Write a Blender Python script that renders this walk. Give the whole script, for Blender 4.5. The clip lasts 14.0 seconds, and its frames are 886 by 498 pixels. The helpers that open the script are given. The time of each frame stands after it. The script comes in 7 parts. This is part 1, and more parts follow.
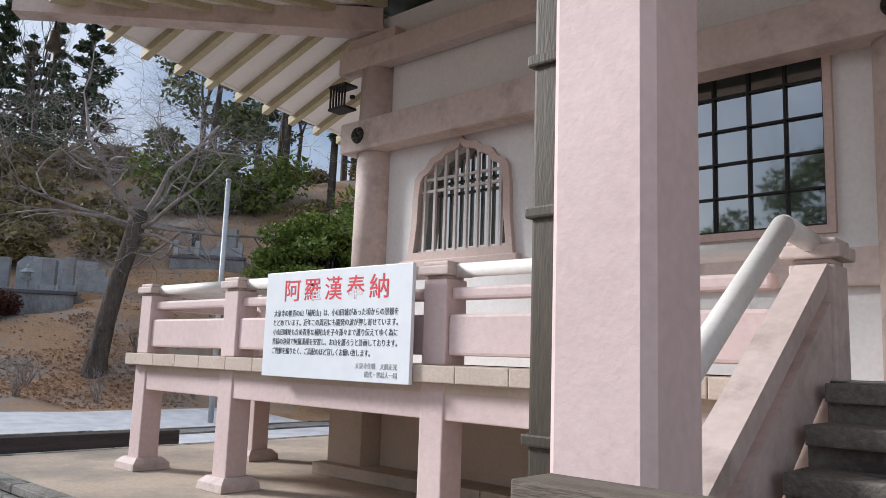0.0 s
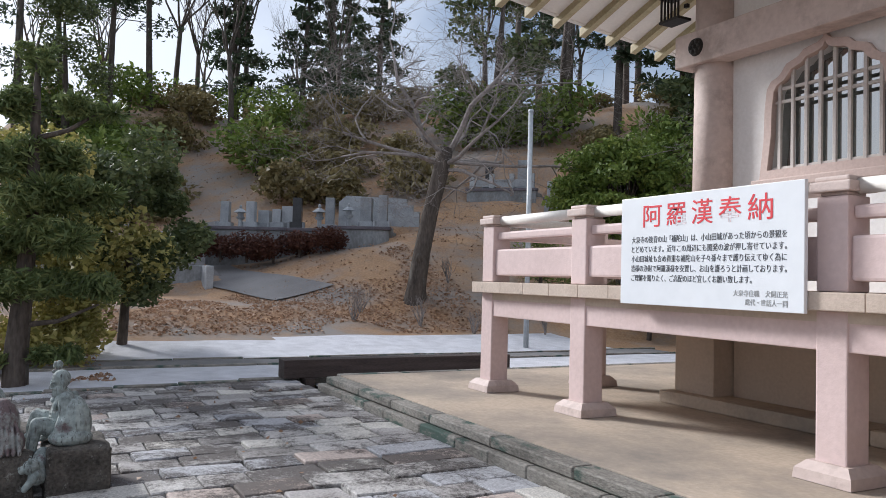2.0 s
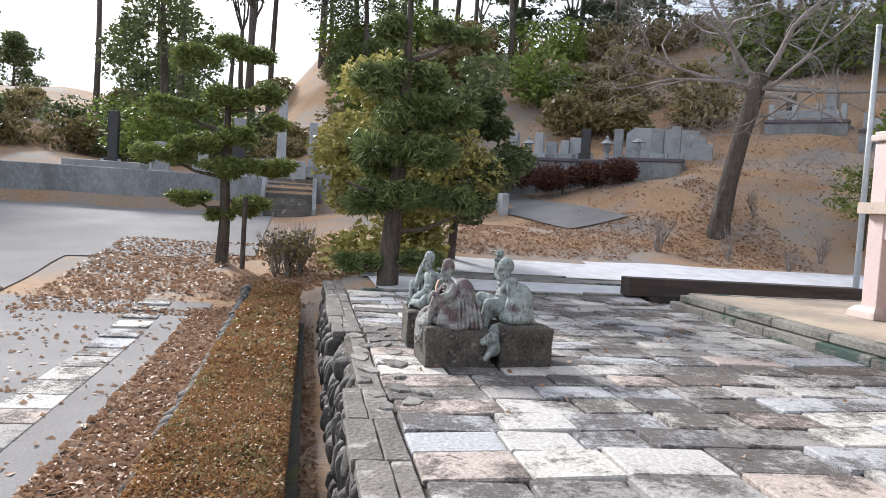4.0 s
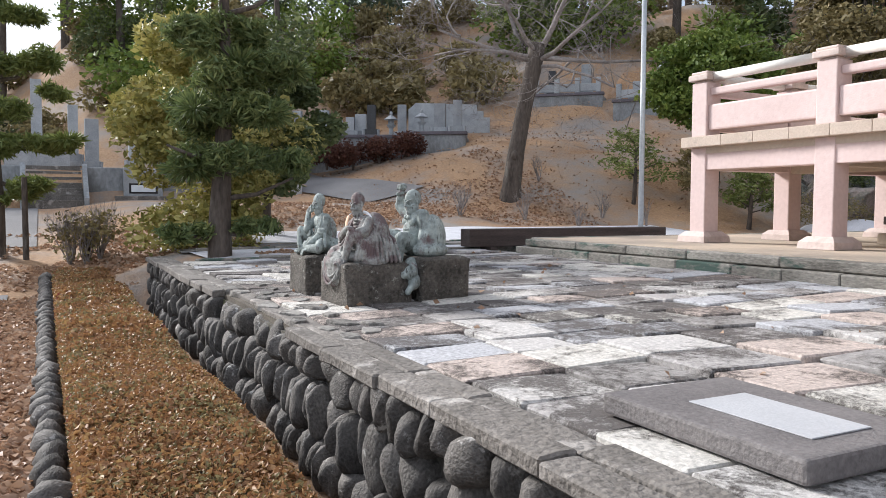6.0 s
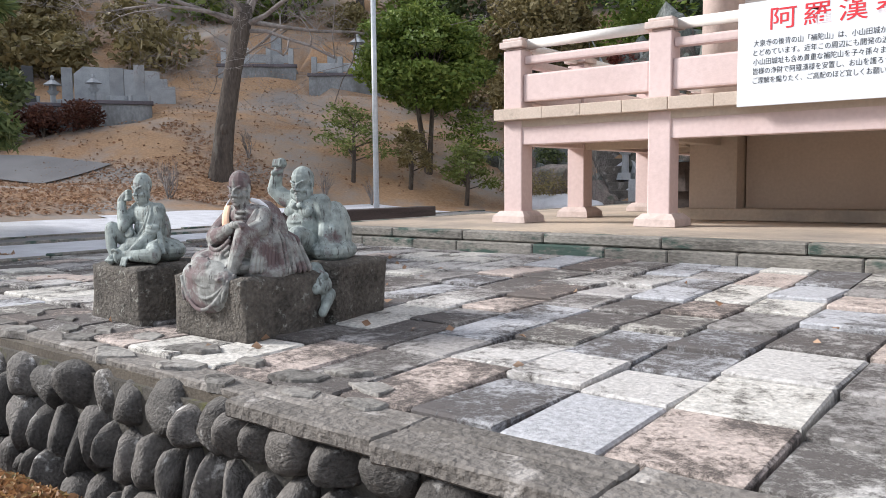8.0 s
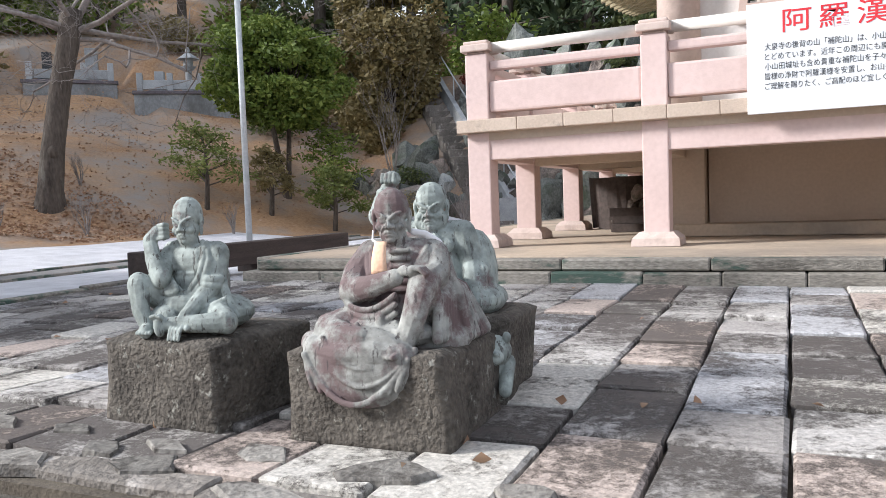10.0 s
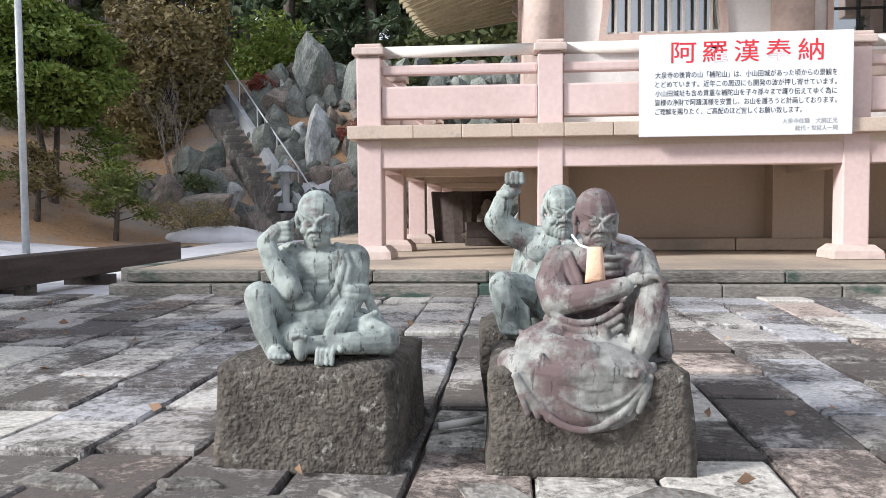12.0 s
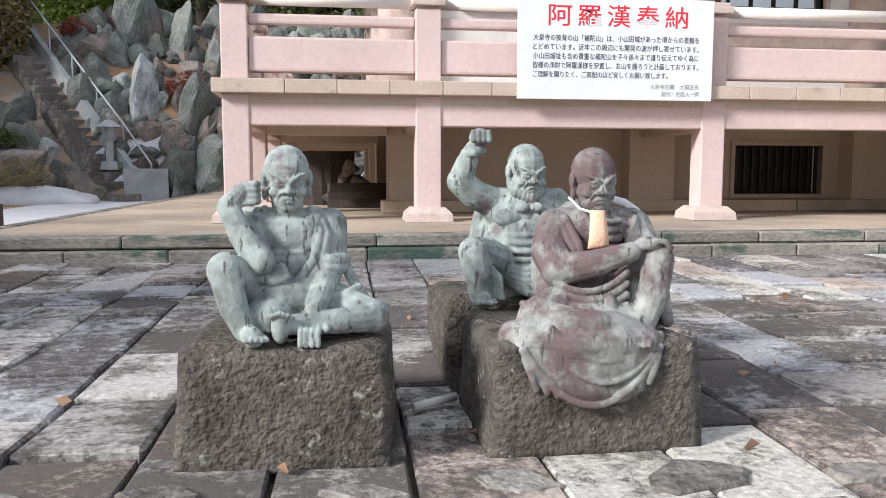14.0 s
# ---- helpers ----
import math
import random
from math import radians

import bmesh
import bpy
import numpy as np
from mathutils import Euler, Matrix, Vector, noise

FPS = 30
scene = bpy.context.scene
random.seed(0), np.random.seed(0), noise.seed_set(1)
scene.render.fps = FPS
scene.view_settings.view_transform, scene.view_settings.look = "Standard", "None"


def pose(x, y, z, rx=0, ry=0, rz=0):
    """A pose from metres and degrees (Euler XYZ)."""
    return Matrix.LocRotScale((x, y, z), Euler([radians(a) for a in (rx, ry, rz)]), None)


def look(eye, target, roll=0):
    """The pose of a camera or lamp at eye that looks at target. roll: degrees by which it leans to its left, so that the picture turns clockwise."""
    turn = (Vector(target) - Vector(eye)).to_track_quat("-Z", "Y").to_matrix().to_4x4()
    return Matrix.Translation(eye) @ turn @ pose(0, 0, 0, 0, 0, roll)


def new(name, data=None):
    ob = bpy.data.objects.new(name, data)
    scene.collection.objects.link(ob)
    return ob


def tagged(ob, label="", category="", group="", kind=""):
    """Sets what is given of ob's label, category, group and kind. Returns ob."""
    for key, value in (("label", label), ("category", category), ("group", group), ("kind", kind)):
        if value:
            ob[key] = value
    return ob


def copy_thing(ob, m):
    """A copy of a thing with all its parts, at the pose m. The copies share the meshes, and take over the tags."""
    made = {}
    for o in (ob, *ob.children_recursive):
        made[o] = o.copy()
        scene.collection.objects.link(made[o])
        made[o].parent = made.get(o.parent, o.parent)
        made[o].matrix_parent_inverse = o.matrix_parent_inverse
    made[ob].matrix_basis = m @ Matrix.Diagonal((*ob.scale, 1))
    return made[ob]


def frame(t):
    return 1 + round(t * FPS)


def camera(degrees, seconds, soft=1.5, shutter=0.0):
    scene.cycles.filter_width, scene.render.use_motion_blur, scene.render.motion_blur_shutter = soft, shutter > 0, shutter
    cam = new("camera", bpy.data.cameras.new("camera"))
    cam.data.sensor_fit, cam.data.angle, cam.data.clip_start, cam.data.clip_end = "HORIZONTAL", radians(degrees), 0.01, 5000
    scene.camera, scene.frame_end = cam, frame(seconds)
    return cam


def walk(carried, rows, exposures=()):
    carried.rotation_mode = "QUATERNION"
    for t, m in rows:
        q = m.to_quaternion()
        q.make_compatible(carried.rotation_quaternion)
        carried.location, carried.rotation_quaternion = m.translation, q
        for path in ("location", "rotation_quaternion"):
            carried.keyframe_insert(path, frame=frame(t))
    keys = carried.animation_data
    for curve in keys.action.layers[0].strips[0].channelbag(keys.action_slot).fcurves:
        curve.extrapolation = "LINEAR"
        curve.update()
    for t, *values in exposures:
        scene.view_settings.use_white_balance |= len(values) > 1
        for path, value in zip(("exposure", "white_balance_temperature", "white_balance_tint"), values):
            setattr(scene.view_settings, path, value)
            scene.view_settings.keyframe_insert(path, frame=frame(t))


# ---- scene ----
import itertools

cam = camera(59.3, 14.0, soft=0.85)
PATH = [
    (0, (0.327, -0.162, 1.541), (-1.003, 1.304, 1.823), 2.0),
    (0.5, (0.185, -0.115, 1.559), (-1.289, 1.218, 1.783), 1.6),
    (1, (0.022, -0.096, 1.526), (-1.505, 1.186, 1.685), 1.0),
    (1.5, (-0.093, -0.302, 1.535), (-1.697, 0.884, 1.685), 1.2),
    (2, (-0.242, -0.593, 1.52), (-2.009, 0.34, 1.597), 1.5),
    (2.5, (-0.486, -0.999, 1.42), (-2.426, -0.514, 1.432), 1.8),
    (3, (-0.498, -1.353, 1.366), (-2.47, -1.035, 1.266), 3.5),
    (5.5, (-0.704, -2.635, 0.747), (-2.589, -1.982, 0.601), 2.8),
    (6, (-1.073, -2.873, 0.681), (-2.85, -1.961, 0.569), 0.2),
    (6.5, (-1.515, -3.108, 0.677), (-3.222, -2.073, 0.559), -0.5),
    (7, (-2.065, -3.244, 0.686), (-3.574, -1.941, 0.524), -0.7),
    (9.5, (-4.802, -3.199, 0.724), (-5.794, -1.469, 0.581), -1.7),
    (10, (-5.194, -3.087, 0.727), (-6.009, -1.265, 0.604), -2.1),
    (10.5, (-5.547, -3.111, 0.736), (-6.237, -1.235, 0.666), -1.3),
    (11, (-5.905, -3.145, 0.751), (-6.435, -1.217, 0.717), -0.5),
    (11.5, (-6.284, -3.105, 0.729), (-6.636, -1.136, 0.689), -0.5),
    (12, (-6.607, -3.174, 0.714), (-6.794, -1.185, 0.614), -0.4),
    (12.5, (-6.799, -3.208, 0.727), (-6.805, -1.214, 0.568), -0.4),
    (13, (-6.936, -3.104, 0.722), (-6.827, -1.116, 0.532), -0.2),
    (13.5, (-7.011, -2.981, 0.723), (-6.764, -1.007, 0.524), 0.1),
    (14, (-7.062, -2.941, 0.711), (-6.808, -0.967, 0.511), 0.1),
]
walk(cam, [(t, look(eye, target, roll)) for t, eye, target, roll in PATH], [(0.0, 0.04, 5850, 10), (1.7, 0.0, 5850, 10), (3.0, 0.64, 6050, 10), (5.5, 0.62, 6100, 10), (7.0, 0.53, 6100, 10), (9.5, 0.58, 6100, 10), (11.0, 0.54, 6100, 10), (14.0, 0.38, 6100, 10)])

# ---- world, sun ----
world = bpy.data.worlds.new("sky")
scene.world = world
world.use_nodes = True
wn, wl = world.node_tree.nodes, world.node_tree.links
wn.clear()
sky = wn.new("ShaderNodeTexSky")
sky.sky_type = "NISHITA"
sky.sun_disc = False
sky.sun_elevation, sky.sun_rotation = radians(28), radians(244)
sky.air_density, sky.dust_density, sky.ozone_density = 1.0, 3.0, 1.0
cloud_map = wn.new("ShaderNodeTexCoord")
cloud_noise = wn.new("ShaderNodeTexNoise")
cloud_noise.inputs["Scale"].default_value = 2.4
cloud_noise.inputs["Detail"].default_value = 6
cloud_ramp = wn.new("ShaderNodeValToRGB")
cloud_ramp.color_ramp.elements[0].position, cloud_ramp.color_ramp.elements[1].position = 0.36, 0.62
cloud_mix = wn.new("ShaderNodeMixRGB")
cloud_mix.inputs[2].default_value = (9.5, 9.7, 10.2, 1)
back = wn.new("ShaderNodeBackground")
back.inputs["Strength"].default_value = 0.10
world_out = wn.new("ShaderNodeOutputWorld")
wl.new(cloud_map.outputs["Generated"], cloud_noise.inputs["Vector"])
wl.new(cloud_noise.outputs["Fac"], cloud_ramp.inputs["Fac"])
wl.new(cloud_ramp.outputs["Color"], cloud_mix.inputs[0])
wl.new(sky.outputs["Color"], cloud_mix.inputs[1])
wl.new(cloud_mix.outputs["Color"], back.inputs["Color"])
wl.new(back.outputs["Background"], world_out.inputs["Surface"])

sun_data = bpy.data.lights.new("sun", "SUN")
sun_data.energy, sun_data.angle, sun_data.color = 4.3, radians(11), (1.0, 0.945, 0.88)
sun = new("sun", sun_data)
sun_from = Vector((-0.85, -0.42, 0.50))
sun.matrix_world = look(sun_from * 40, (0, 0, 0))


# ---- materials ----
def surface(name, c1, c2, scale=2.0, fine=40.0, rough=0.8, bump=0.25, bump_scale=90.0, metal=0.0, rnd=0.0,
            spot=None, spot_scale=1.5, spot_at=0.55, spot_soft=0.12, stretch=(1, 1, 1), island=False, far=0.02, spec=0.4, streak=None, streak_at=0.6):
    """A procedural surface: two tones at two scales, spots of a third, fine relief."""
    m = bpy.data.materials.new(name)
    m.use_nodes = True
    n, l = m.node_tree.nodes, m.node_tree.links
    b = n["Principled BSDF"]
    tc = n.new("ShaderNodeTexCoord")
    mp = n.new("ShaderNodeMapping")
    mp.inputs["Scale"].default_value = stretch
    l.new(tc.outputs["Object"], mp.inputs["Vector"])
    vec = mp.outputs["Vector"]
    rand = None
    if rnd:
        src = n.new("ShaderNodeNewGeometry").outputs["Random Per Island"] if island else n.new("ShaderNodeObjectInfo").outputs["Random"]
        rand = src
        sh = n.new("ShaderNodeMath")
        sh.operation = "MULTIPLY"
        sh.inputs[1].default_value = 137.0
        l.new(src, sh.inputs[0])
        add = n.new("ShaderNodeVectorMath")
        l.new(vec, add.inputs[0])
        l.new(sh.outputs[0], add.inputs[1])
        vec = add.outputs[0]
    big = n.new("ShaderNodeTexNoise")
    big.inputs["Scale"].default_value, big.inputs["Detail"].default_value = scale, 5
    small = n.new("ShaderNodeTexNoise")
    small.inputs["Scale"].default_value, small.inputs["Detail"].default_value = fine, 4
    l.new(vec, big.inputs["Vector"])
    l.new(vec, small.inputs["Vector"])
    mixf = n.new("ShaderNodeMath")
    mixf.operation = "MULTIPLY_ADD"
    mixf.inputs[1].default_value = 0.55
    l.new(small.outputs["Fac"], mixf.inputs[0])
    half = n.new("ShaderNodeMath")
    half.operation = "MULTIPLY"
    half.inputs[1].default_value = 0.55
    l.new(big.outputs["Fac"], half.inputs[0])
    l.new(half.outputs[0], mixf.inputs[2])
    ramp = n.new("ShaderNodeValToRGB")
    e = ramp.color_ramp.elements
    e[0].position, e[1].position = 0.38, 0.72
    e[0].color, e[1].color = (*c1, 1), (*c2, 1)
    l.new(mixf.outputs[0], ramp.inputs["Fac"])
    col = ramp.outputs["Color"]
    if spot:
        sp = n.new("ShaderNodeTexNoise")
        sp.inputs["Scale"].default_value, sp.inputs["Detail"].default_value = spot_scale, 8
        sp.inputs["Roughness"].default_value = 0.68
        off = n.new("ShaderNodeVectorMath")
        off.inputs[1].default_value = (31.7, 12.3, 7.1)
        l.new(vec, off.inputs[0])
        l.new(off.outputs[0], sp.inputs["Vector"])
        mr = n.new("ShaderNodeMapRange")
        mr.inputs["From Min"].default_value, mr.inputs["From Max"].default_value = spot_at - spot_soft / 2, spot_at + spot_soft / 2
        l.new(sp.outputs["Fac"], mr.inputs["Value"])
        mx = n.new("ShaderNodeMixRGB")
        mx.inputs[2].default_value = (*spot, 1)
        l.new(mr.outputs["Result"], mx.inputs[0])
        l.new(col, mx.inputs[1])
        col = mx.outputs["Color"]
    if streak:
        run = n.new("ShaderNodeMapping")
        run.inputs["Scale"].default_value = (60, 60, 11)
        l.new(tc.outputs["Object"], run.inputs["Vector"])
        sn = n.new("ShaderNodeTexNoise")
        sn.inputs["Scale"].default_value, sn.inputs["Detail"].default_value, sn.inputs["Roughness"].default_value = 1.0, 7, 0.6
        l.new(run.outputs["Vector"], sn.inputs["Vector"])
        sr = n.new("ShaderNodeMapRange")
        sr.inputs["From Min"].default_value, sr.inputs["From Max"].default_value = streak_at - 0.03, streak_at + 0.05
        sr.inputs["To Max"].default_value = 0.85
        l.new(sn.outputs["Fac"], sr.inputs["Value"])
        sx = n.new("ShaderNodeMixRGB")
        sx.inputs[2].default_value = (*streak, 1)
        l.new(sr.outputs["Result"], sx.inputs[0])
        l.new(col, sx.inputs[1])
        col = sx.outputs["Color"]
    if rnd:
        hsv = n.new("ShaderNodeHueSaturation")
        mv = n.new("ShaderNodeMapRange")
        mv.inputs["To Min"].default_value, mv.inputs["To Max"].default_value = 1 - rnd, 1 + rnd
        l.new(rand, mv.inputs["Value"])
        l.new(mv.outputs["Result"], hsv.inputs["Value"])
        l.new(col, hsv.inputs["Color"])
        col = hsv.outputs["Color"]
    l.new(col, b.inputs["Base Color"])
    b.inputs["Roughness"].default_value = rough
    b.inputs["Metallic"].default_value = metal
    b.inputs["Specular IOR Level"].default_value = spec
    if bump:
        bt = n.new("ShaderNodeTexNoise")
        bt.inputs["Scale"].default_value, bt.inputs["Detail"].default_value = bump_scale, 6
        l.new(vec, bt.inputs["Vector"])
        bp = n.new("ShaderNodeBump")
        bp.inputs["Strength"].default_value, bp.inputs["Distance"].default_value = bump, far
        l.new(bt.outputs["Fac"], bp.inputs["Height"])
        l.new(bp.outputs["Normal"], b.inputs["Normal"])
    return m


M = {}
M["pink"] = surface("pink_paint", (0.59, 0.456, 0.434), (0.69, 0.545, 0.522), 1.6, 22, 0.62, 0.10, 55, spot=(0.65, 0.51, 0.48), spot_scale=2.2, spot_at=0.60, spot_soft=0.10)
M["pale_pink"] = surface("faded_pink_paint", (0.52, 0.42, 0.38), (0.64, 0.53, 0.485), 1.3, 18, 0.65, 0.12, 55, spot=(0.40, 0.32, 0.285), spot_scale=2.6, spot_at=0.585, spot_soft=0.16)
M["tan"] = surface("tan_concrete_edge", (0.47, 0.38, 0.31), (0.60, 0.50, 0.42), 3, 45, 0.8, 0.2, 90, spot=(0.33, 0.27, 0.23), spot_scale=3, spot_at=0.62, rnd=0.05)
M["white_wall"] = surface("white_plaster", (0.72, 0.70, 0.68), (0.82, 0.80, 0.79), 0.9, 30, 0.8, 0.08, 70, spot=(0.66, 0.62, 0.60), spot_scale=0.9, spot_at=0.62)
M["cream"] = surface("cream_plaster", (0.50, 0.41, 0.33), (0.60, 0.50, 0.41), 0.9, 30, 0.85, 0.1, 70, spot=(0.48, 0.39, 0.31), spot_scale=1.1, spot_at=0.6)
M["white_pipe"] = surface("white_pipe_paint", (0.70, 0.67, 0.62), (0.82, 0.79, 0.75), 3, 40, 0.5, 0.1, 60, spot=(0.14, 0.07, 0.045), spot_scale=2.6, spot_at=0.675, spot_soft=0.02, stretch=(0.5, 1, 1))
M["concrete"] = surface("podium_concrete", (0.42, 0.34, 0.26), (0.56, 0.46, 0.36), 0.7, 25, 0.88, 0.18, 80, spot=(0.27, 0.235, 0.20), spot_scale=0.8, spot_at=0.56, spot_soft=0.25)
M["kerb"] = surface("mossy_kerb_stone", (0.13, 0.12, 0.105), (0.36, 0.335, 0.295), 3.0, 40, 0.9, 0.5, 60, rnd=0.16, spot=(0.065, 0.10, 0.082), spot_scale=2.6, spot_at=0.55, spot_soft=0.08, stretch=(0.6, 1, 1.6))
def weathered_slab(name, island):
    """Granite of several tints with fine grain and dark lichen that gathers in patches."""
    m = bpy.data.materials.new(name)
    m.use_nodes = True
    n, l = m.node_tree.nodes, m.node_tree.links
    b = n["Principled BSDF"]
    rand = n.new("ShaderNodeNewGeometry").outputs["Random Per Island"] if island else n.new("ShaderNodeObjectInfo").outputs["Random"]
    pos = n.new("ShaderNodeNewGeometry").outputs["Position"]

    def math_node(op, a, c):
        k = n.new("ShaderNodeMath")
        k.operation = op
        for s, v in zip(k.inputs, (a, c)):
            if isinstance(v, (int, float)):
                s.default_value = v
            else:
                l.new(v, s)
        return k.outputs[0]

    def noise(scale, detail, rough, shift=0.0):
        v = n.new("ShaderNodeVectorMath")
        v.inputs[1].default_value = (shift, shift * 0.7, 0)
        l.new(pos, v.inputs[0])
        t = n.new("ShaderNodeTexNoise")
        t.inputs["Scale"].default_value, t.inputs["Detail"].default_value, t.inputs["Roughness"].default_value = scale, detail, rough
        l.new(v.outputs[0], t.inputs["Vector"])
        return t.outputs["Fac"]

    tint = n.new("ShaderNodeValToRGB")
    tint.color_ramp.interpolation = "CONSTANT"
    tones = ((0, (0.60, 0.575, 0.55)), (0.22, (0.46, 0.435, 0.42)), (0.42, (0.66, 0.63, 0.58)), (0.60, (0.50, 0.50, 0.52)), (0.74, (0.57, 0.48, 0.43)), (0.86, (0.36, 0.34, 0.325)))
    e = tint.color_ramp.elements
    e[0].color, e[1].position, e[1].color = (*tones[0][1], 1), tones[1][0], (*tones[1][1], 1)
    for p, c in tones[2:]:
        e.new(p).color = (*c, 1)
    l.new(rand, tint.inputs["Fac"])
    grain = n.new("ShaderNodeMapRange")
    grain.inputs["From Min"].default_value, grain.inputs["From Max"].default_value = 0.3, 0.7
    grain.inputs["To Min"].default_value, grain.inputs["To Max"].default_value = 0.55, 1.22
    l.new(noise(46, 6, 0.7), grain.inputs["Value"])
    hsv = n.new("ShaderNodeHueSaturation")
    l.new(tint.outputs["Color"], hsv.inputs["Color"])
    l.new(grain.outputs["Result"], hsv.inputs["Value"])
    # patches a stride across, broken by fine speckle, heavier towards the worn west end
    patch = math_node("MULTIPLY", noise(2.3, 4, 0.6, 8.0), 1.0)
    fine = math_node("MULTIPLY", noise(17, 12, 0.92, 3.0), 1.85)
    sep = n.new("ShaderNodeSeparateXYZ")
    l.new(pos, sep.inputs[0])
    west = n.new("ShaderNodeMapRange")
    west.inputs["From Min"].default_value, west.inputs["From Max"].default_value = -4.2, -7.0
    west.inputs["To Min"].default_value, west.inputs["To Max"].default_value = 0.02, 0.08
    l.new(sep.outputs["X"], west.inputs["Value"])
    own = math_node("MULTIPLY", math_node("FRACT", math_node("MULTIPLY", rand, 7.31), 0), 0.30)
    total = math_node("ADD", math_node("ADD", patch, fine), math_node("ADD", own, west.outputs["Result"]))
    mask = n.new("ShaderNodeMapRange")
    mask.inputs["From Min"].default_value, mask.inputs["From Max"].default_value = 1.60, 1.76
    mask.inputs["To Max"].default_value = 0.92
    l.new(total, mask.inputs["Value"])
    mx = n.new("ShaderNodeMixRGB")
    mx.inputs[2].default_value = (0.095, 0.082, 0.076, 1)
    l.new(mask.outputs["Result"], mx.inputs[0])
    l.new(hsv.outputs["Color"], mx.inputs[1])
    l.new(mx.outputs["Color"], b.inputs["Base Color"])
    b.inputs["Roughness"].default_value = 0.85
    b.inputs["Specular IOR Level"].default_value = 0.35
    bp = n.new("ShaderNodeBump")
    bp.inputs["Strength"].default_value, bp.inputs["Distance"].default_value = 0.9, 0.014
    l.new(math_node("ADD", noise(28, 8, 0.72, 5.0), math_node("MULTIPLY", mask.outputs["Result"], 0.35)), bp.inputs["Height"])
    l.new(bp.outputs["Normal"], b.inputs["Normal"])
    return m


M["slab"] = weathered_slab("paving_granite", False)
M["stair_stone"] = surface("worn_stair_stone", (0.12, 0.105, 0.09), (0.24, 0.21, 0.18), 3, 45, 0.85, 0.4, 60, rnd=0.12, spot=(0.07, 0.06, 0.052), spot_scale=2.6, spot_at=0.56, spot_soft=0.14)
M["joint"] = surface("joint_earth", (0.06, 0.05, 0.04), (0.13, 0.11, 0.085), 4, 60, 0.95, 0.4, 90)
M["cap"] = surface("wall_cap_concrete", (0.10, 0.09, 0.08), (0.23, 0.21, 0.19), 3.2, 35, 0.92, 0.6, 40, spot=(0.36, 0.335, 0.31), spot_scale=3.5, spot_at=0.60, spot_soft=0.08, rnd=0.12, far=0.03)
M["cobble"] = surface("river_cobble", (0.042, 0.038, 0.035), (0.155, 0.142, 0.13), 1.6, 9, 0.8, 0.6, 9, rnd=0.4, spot=(0.40, 0.385, 0.365), spot_scale=1.3, spot_at=0.63, spot_soft=0.09)
M["mortar"] = surface("dark_mortar", (0.045, 0.042, 0.038), (0.10, 0.09, 0.075), 5, 50, 0.95, 0.5, 60, spot=(0.10, 0.10, 0.03), spot_scale=3, spot_at=0.6)
M["asphalt"] = surface("old_asphalt", (0.16, 0.15, 0.15), (0.25, 0.24, 0.235), 0.8, 60, 0.92, 0.3, 120)
M["soil"] = surface("leafy_soil", (0.26, 0.15, 0.082), (0.47, 0.30, 0.172), 0.5, 14, 0.95, 0.6, 30, spot=(0.29, 0.26, 0.235), spot_scale=0.35, spot_at=0.53, spot_soft=0.2, far=0.05)
M["gravel"] = surface("white_gravel", (0.52, 0.52, 0.55), (0.78, 0.78, 0.82), 3, 90, 0.9, 0.7, 60, far=0.03)
M["grey_strip"] = surface("grey_gravel_strip", (0.16, 0.155, 0.155), (0.27, 0.26, 0.26), 3, 70, 0.92, 0.5, 70)
M["dark_wood"] = surface("dark_weathered_timber", (0.035, 0.026, 0.024), (0.09, 0.068, 0.06), 3, 30, 0.7, 0.4, 40, stretch=(6, 0.6, 6))
M["brown_wood"] = surface("grey_brown_timber", (0.10, 0.08, 0.06), (0.20, 0.165, 0.13), 3, 30, 0.75, 0.3, 40, stretch=(1, 6, 6))
M["bark"] = surface("bark", (0.05, 0.04, 0.034), (0.145, 0.12, 0.10), 4, 24, 0.95, 0.9, 18, stretch=(1, 1, 0.3), spot=(0.20, 0.19, 0.165), spot_scale=3, spot_at=0.62, far=0.04)
M["twig"] = surface("grey_twigs", (0.16, 0.14, 0.13), (0.38, 0.34, 0.32), 2, 12, 0.9, 0)
M["bronze"] = surface("dark_bronze_pipe", (0.04, 0.033, 0.024), (0.085, 0.07, 0.05), 2, 20, 0.55, 0.12, 40, metal=0.1, spot=(0.20, 0.24, 0.19), spot_scale=4, spot_at=0.68, stretch=(3, 3, 0.5))
M["steel"] = surface("galvanised_steel", (0.42, 0.45, 0.47), (0.58, 0.61, 0.63), 2, 15, 0.45, 0.05, 30, metal=0.35)
M["black"] = surface("black_iron", (0.015, 0.014, 0.014), (0.04, 0.036, 0.034), 5, 30, 0.55, 0.1, 50, metal=0.4)
# near-black base colour stands in for the shade of unlit spaces
M["dark_room"] = surface("interior_shade_colour", (0.03, 0.026, 0.024), (0.06, 0.052, 0.045), 2, 20, 0.8, 0)
M["frame_pink"] = surface("window_frame_paint", (0.50, 0.38, 0.34), (0.62, 0.49, 0.44), 2, 30, 0.6, 0.1, 50)
M["grid"] = surface("window_grid_paint", (0.50, 0.455, 0.425), (0.62, 0.575, 0.54), 3, 30, 0.6, 0.05, 50)
M["rafter"] = surface("yellowed_rafter_paint", (0.36, 0.31, 0.19), (0.50, 0.44, 0.29), 3, 30, 0.7, 0.1, 50)
M["soffit"] = surface("white_soffit_board", (0.76, 0.73, 0.70), (0.84, 0.81, 0.78), 1, 25, 0.8, 0.05, 50)
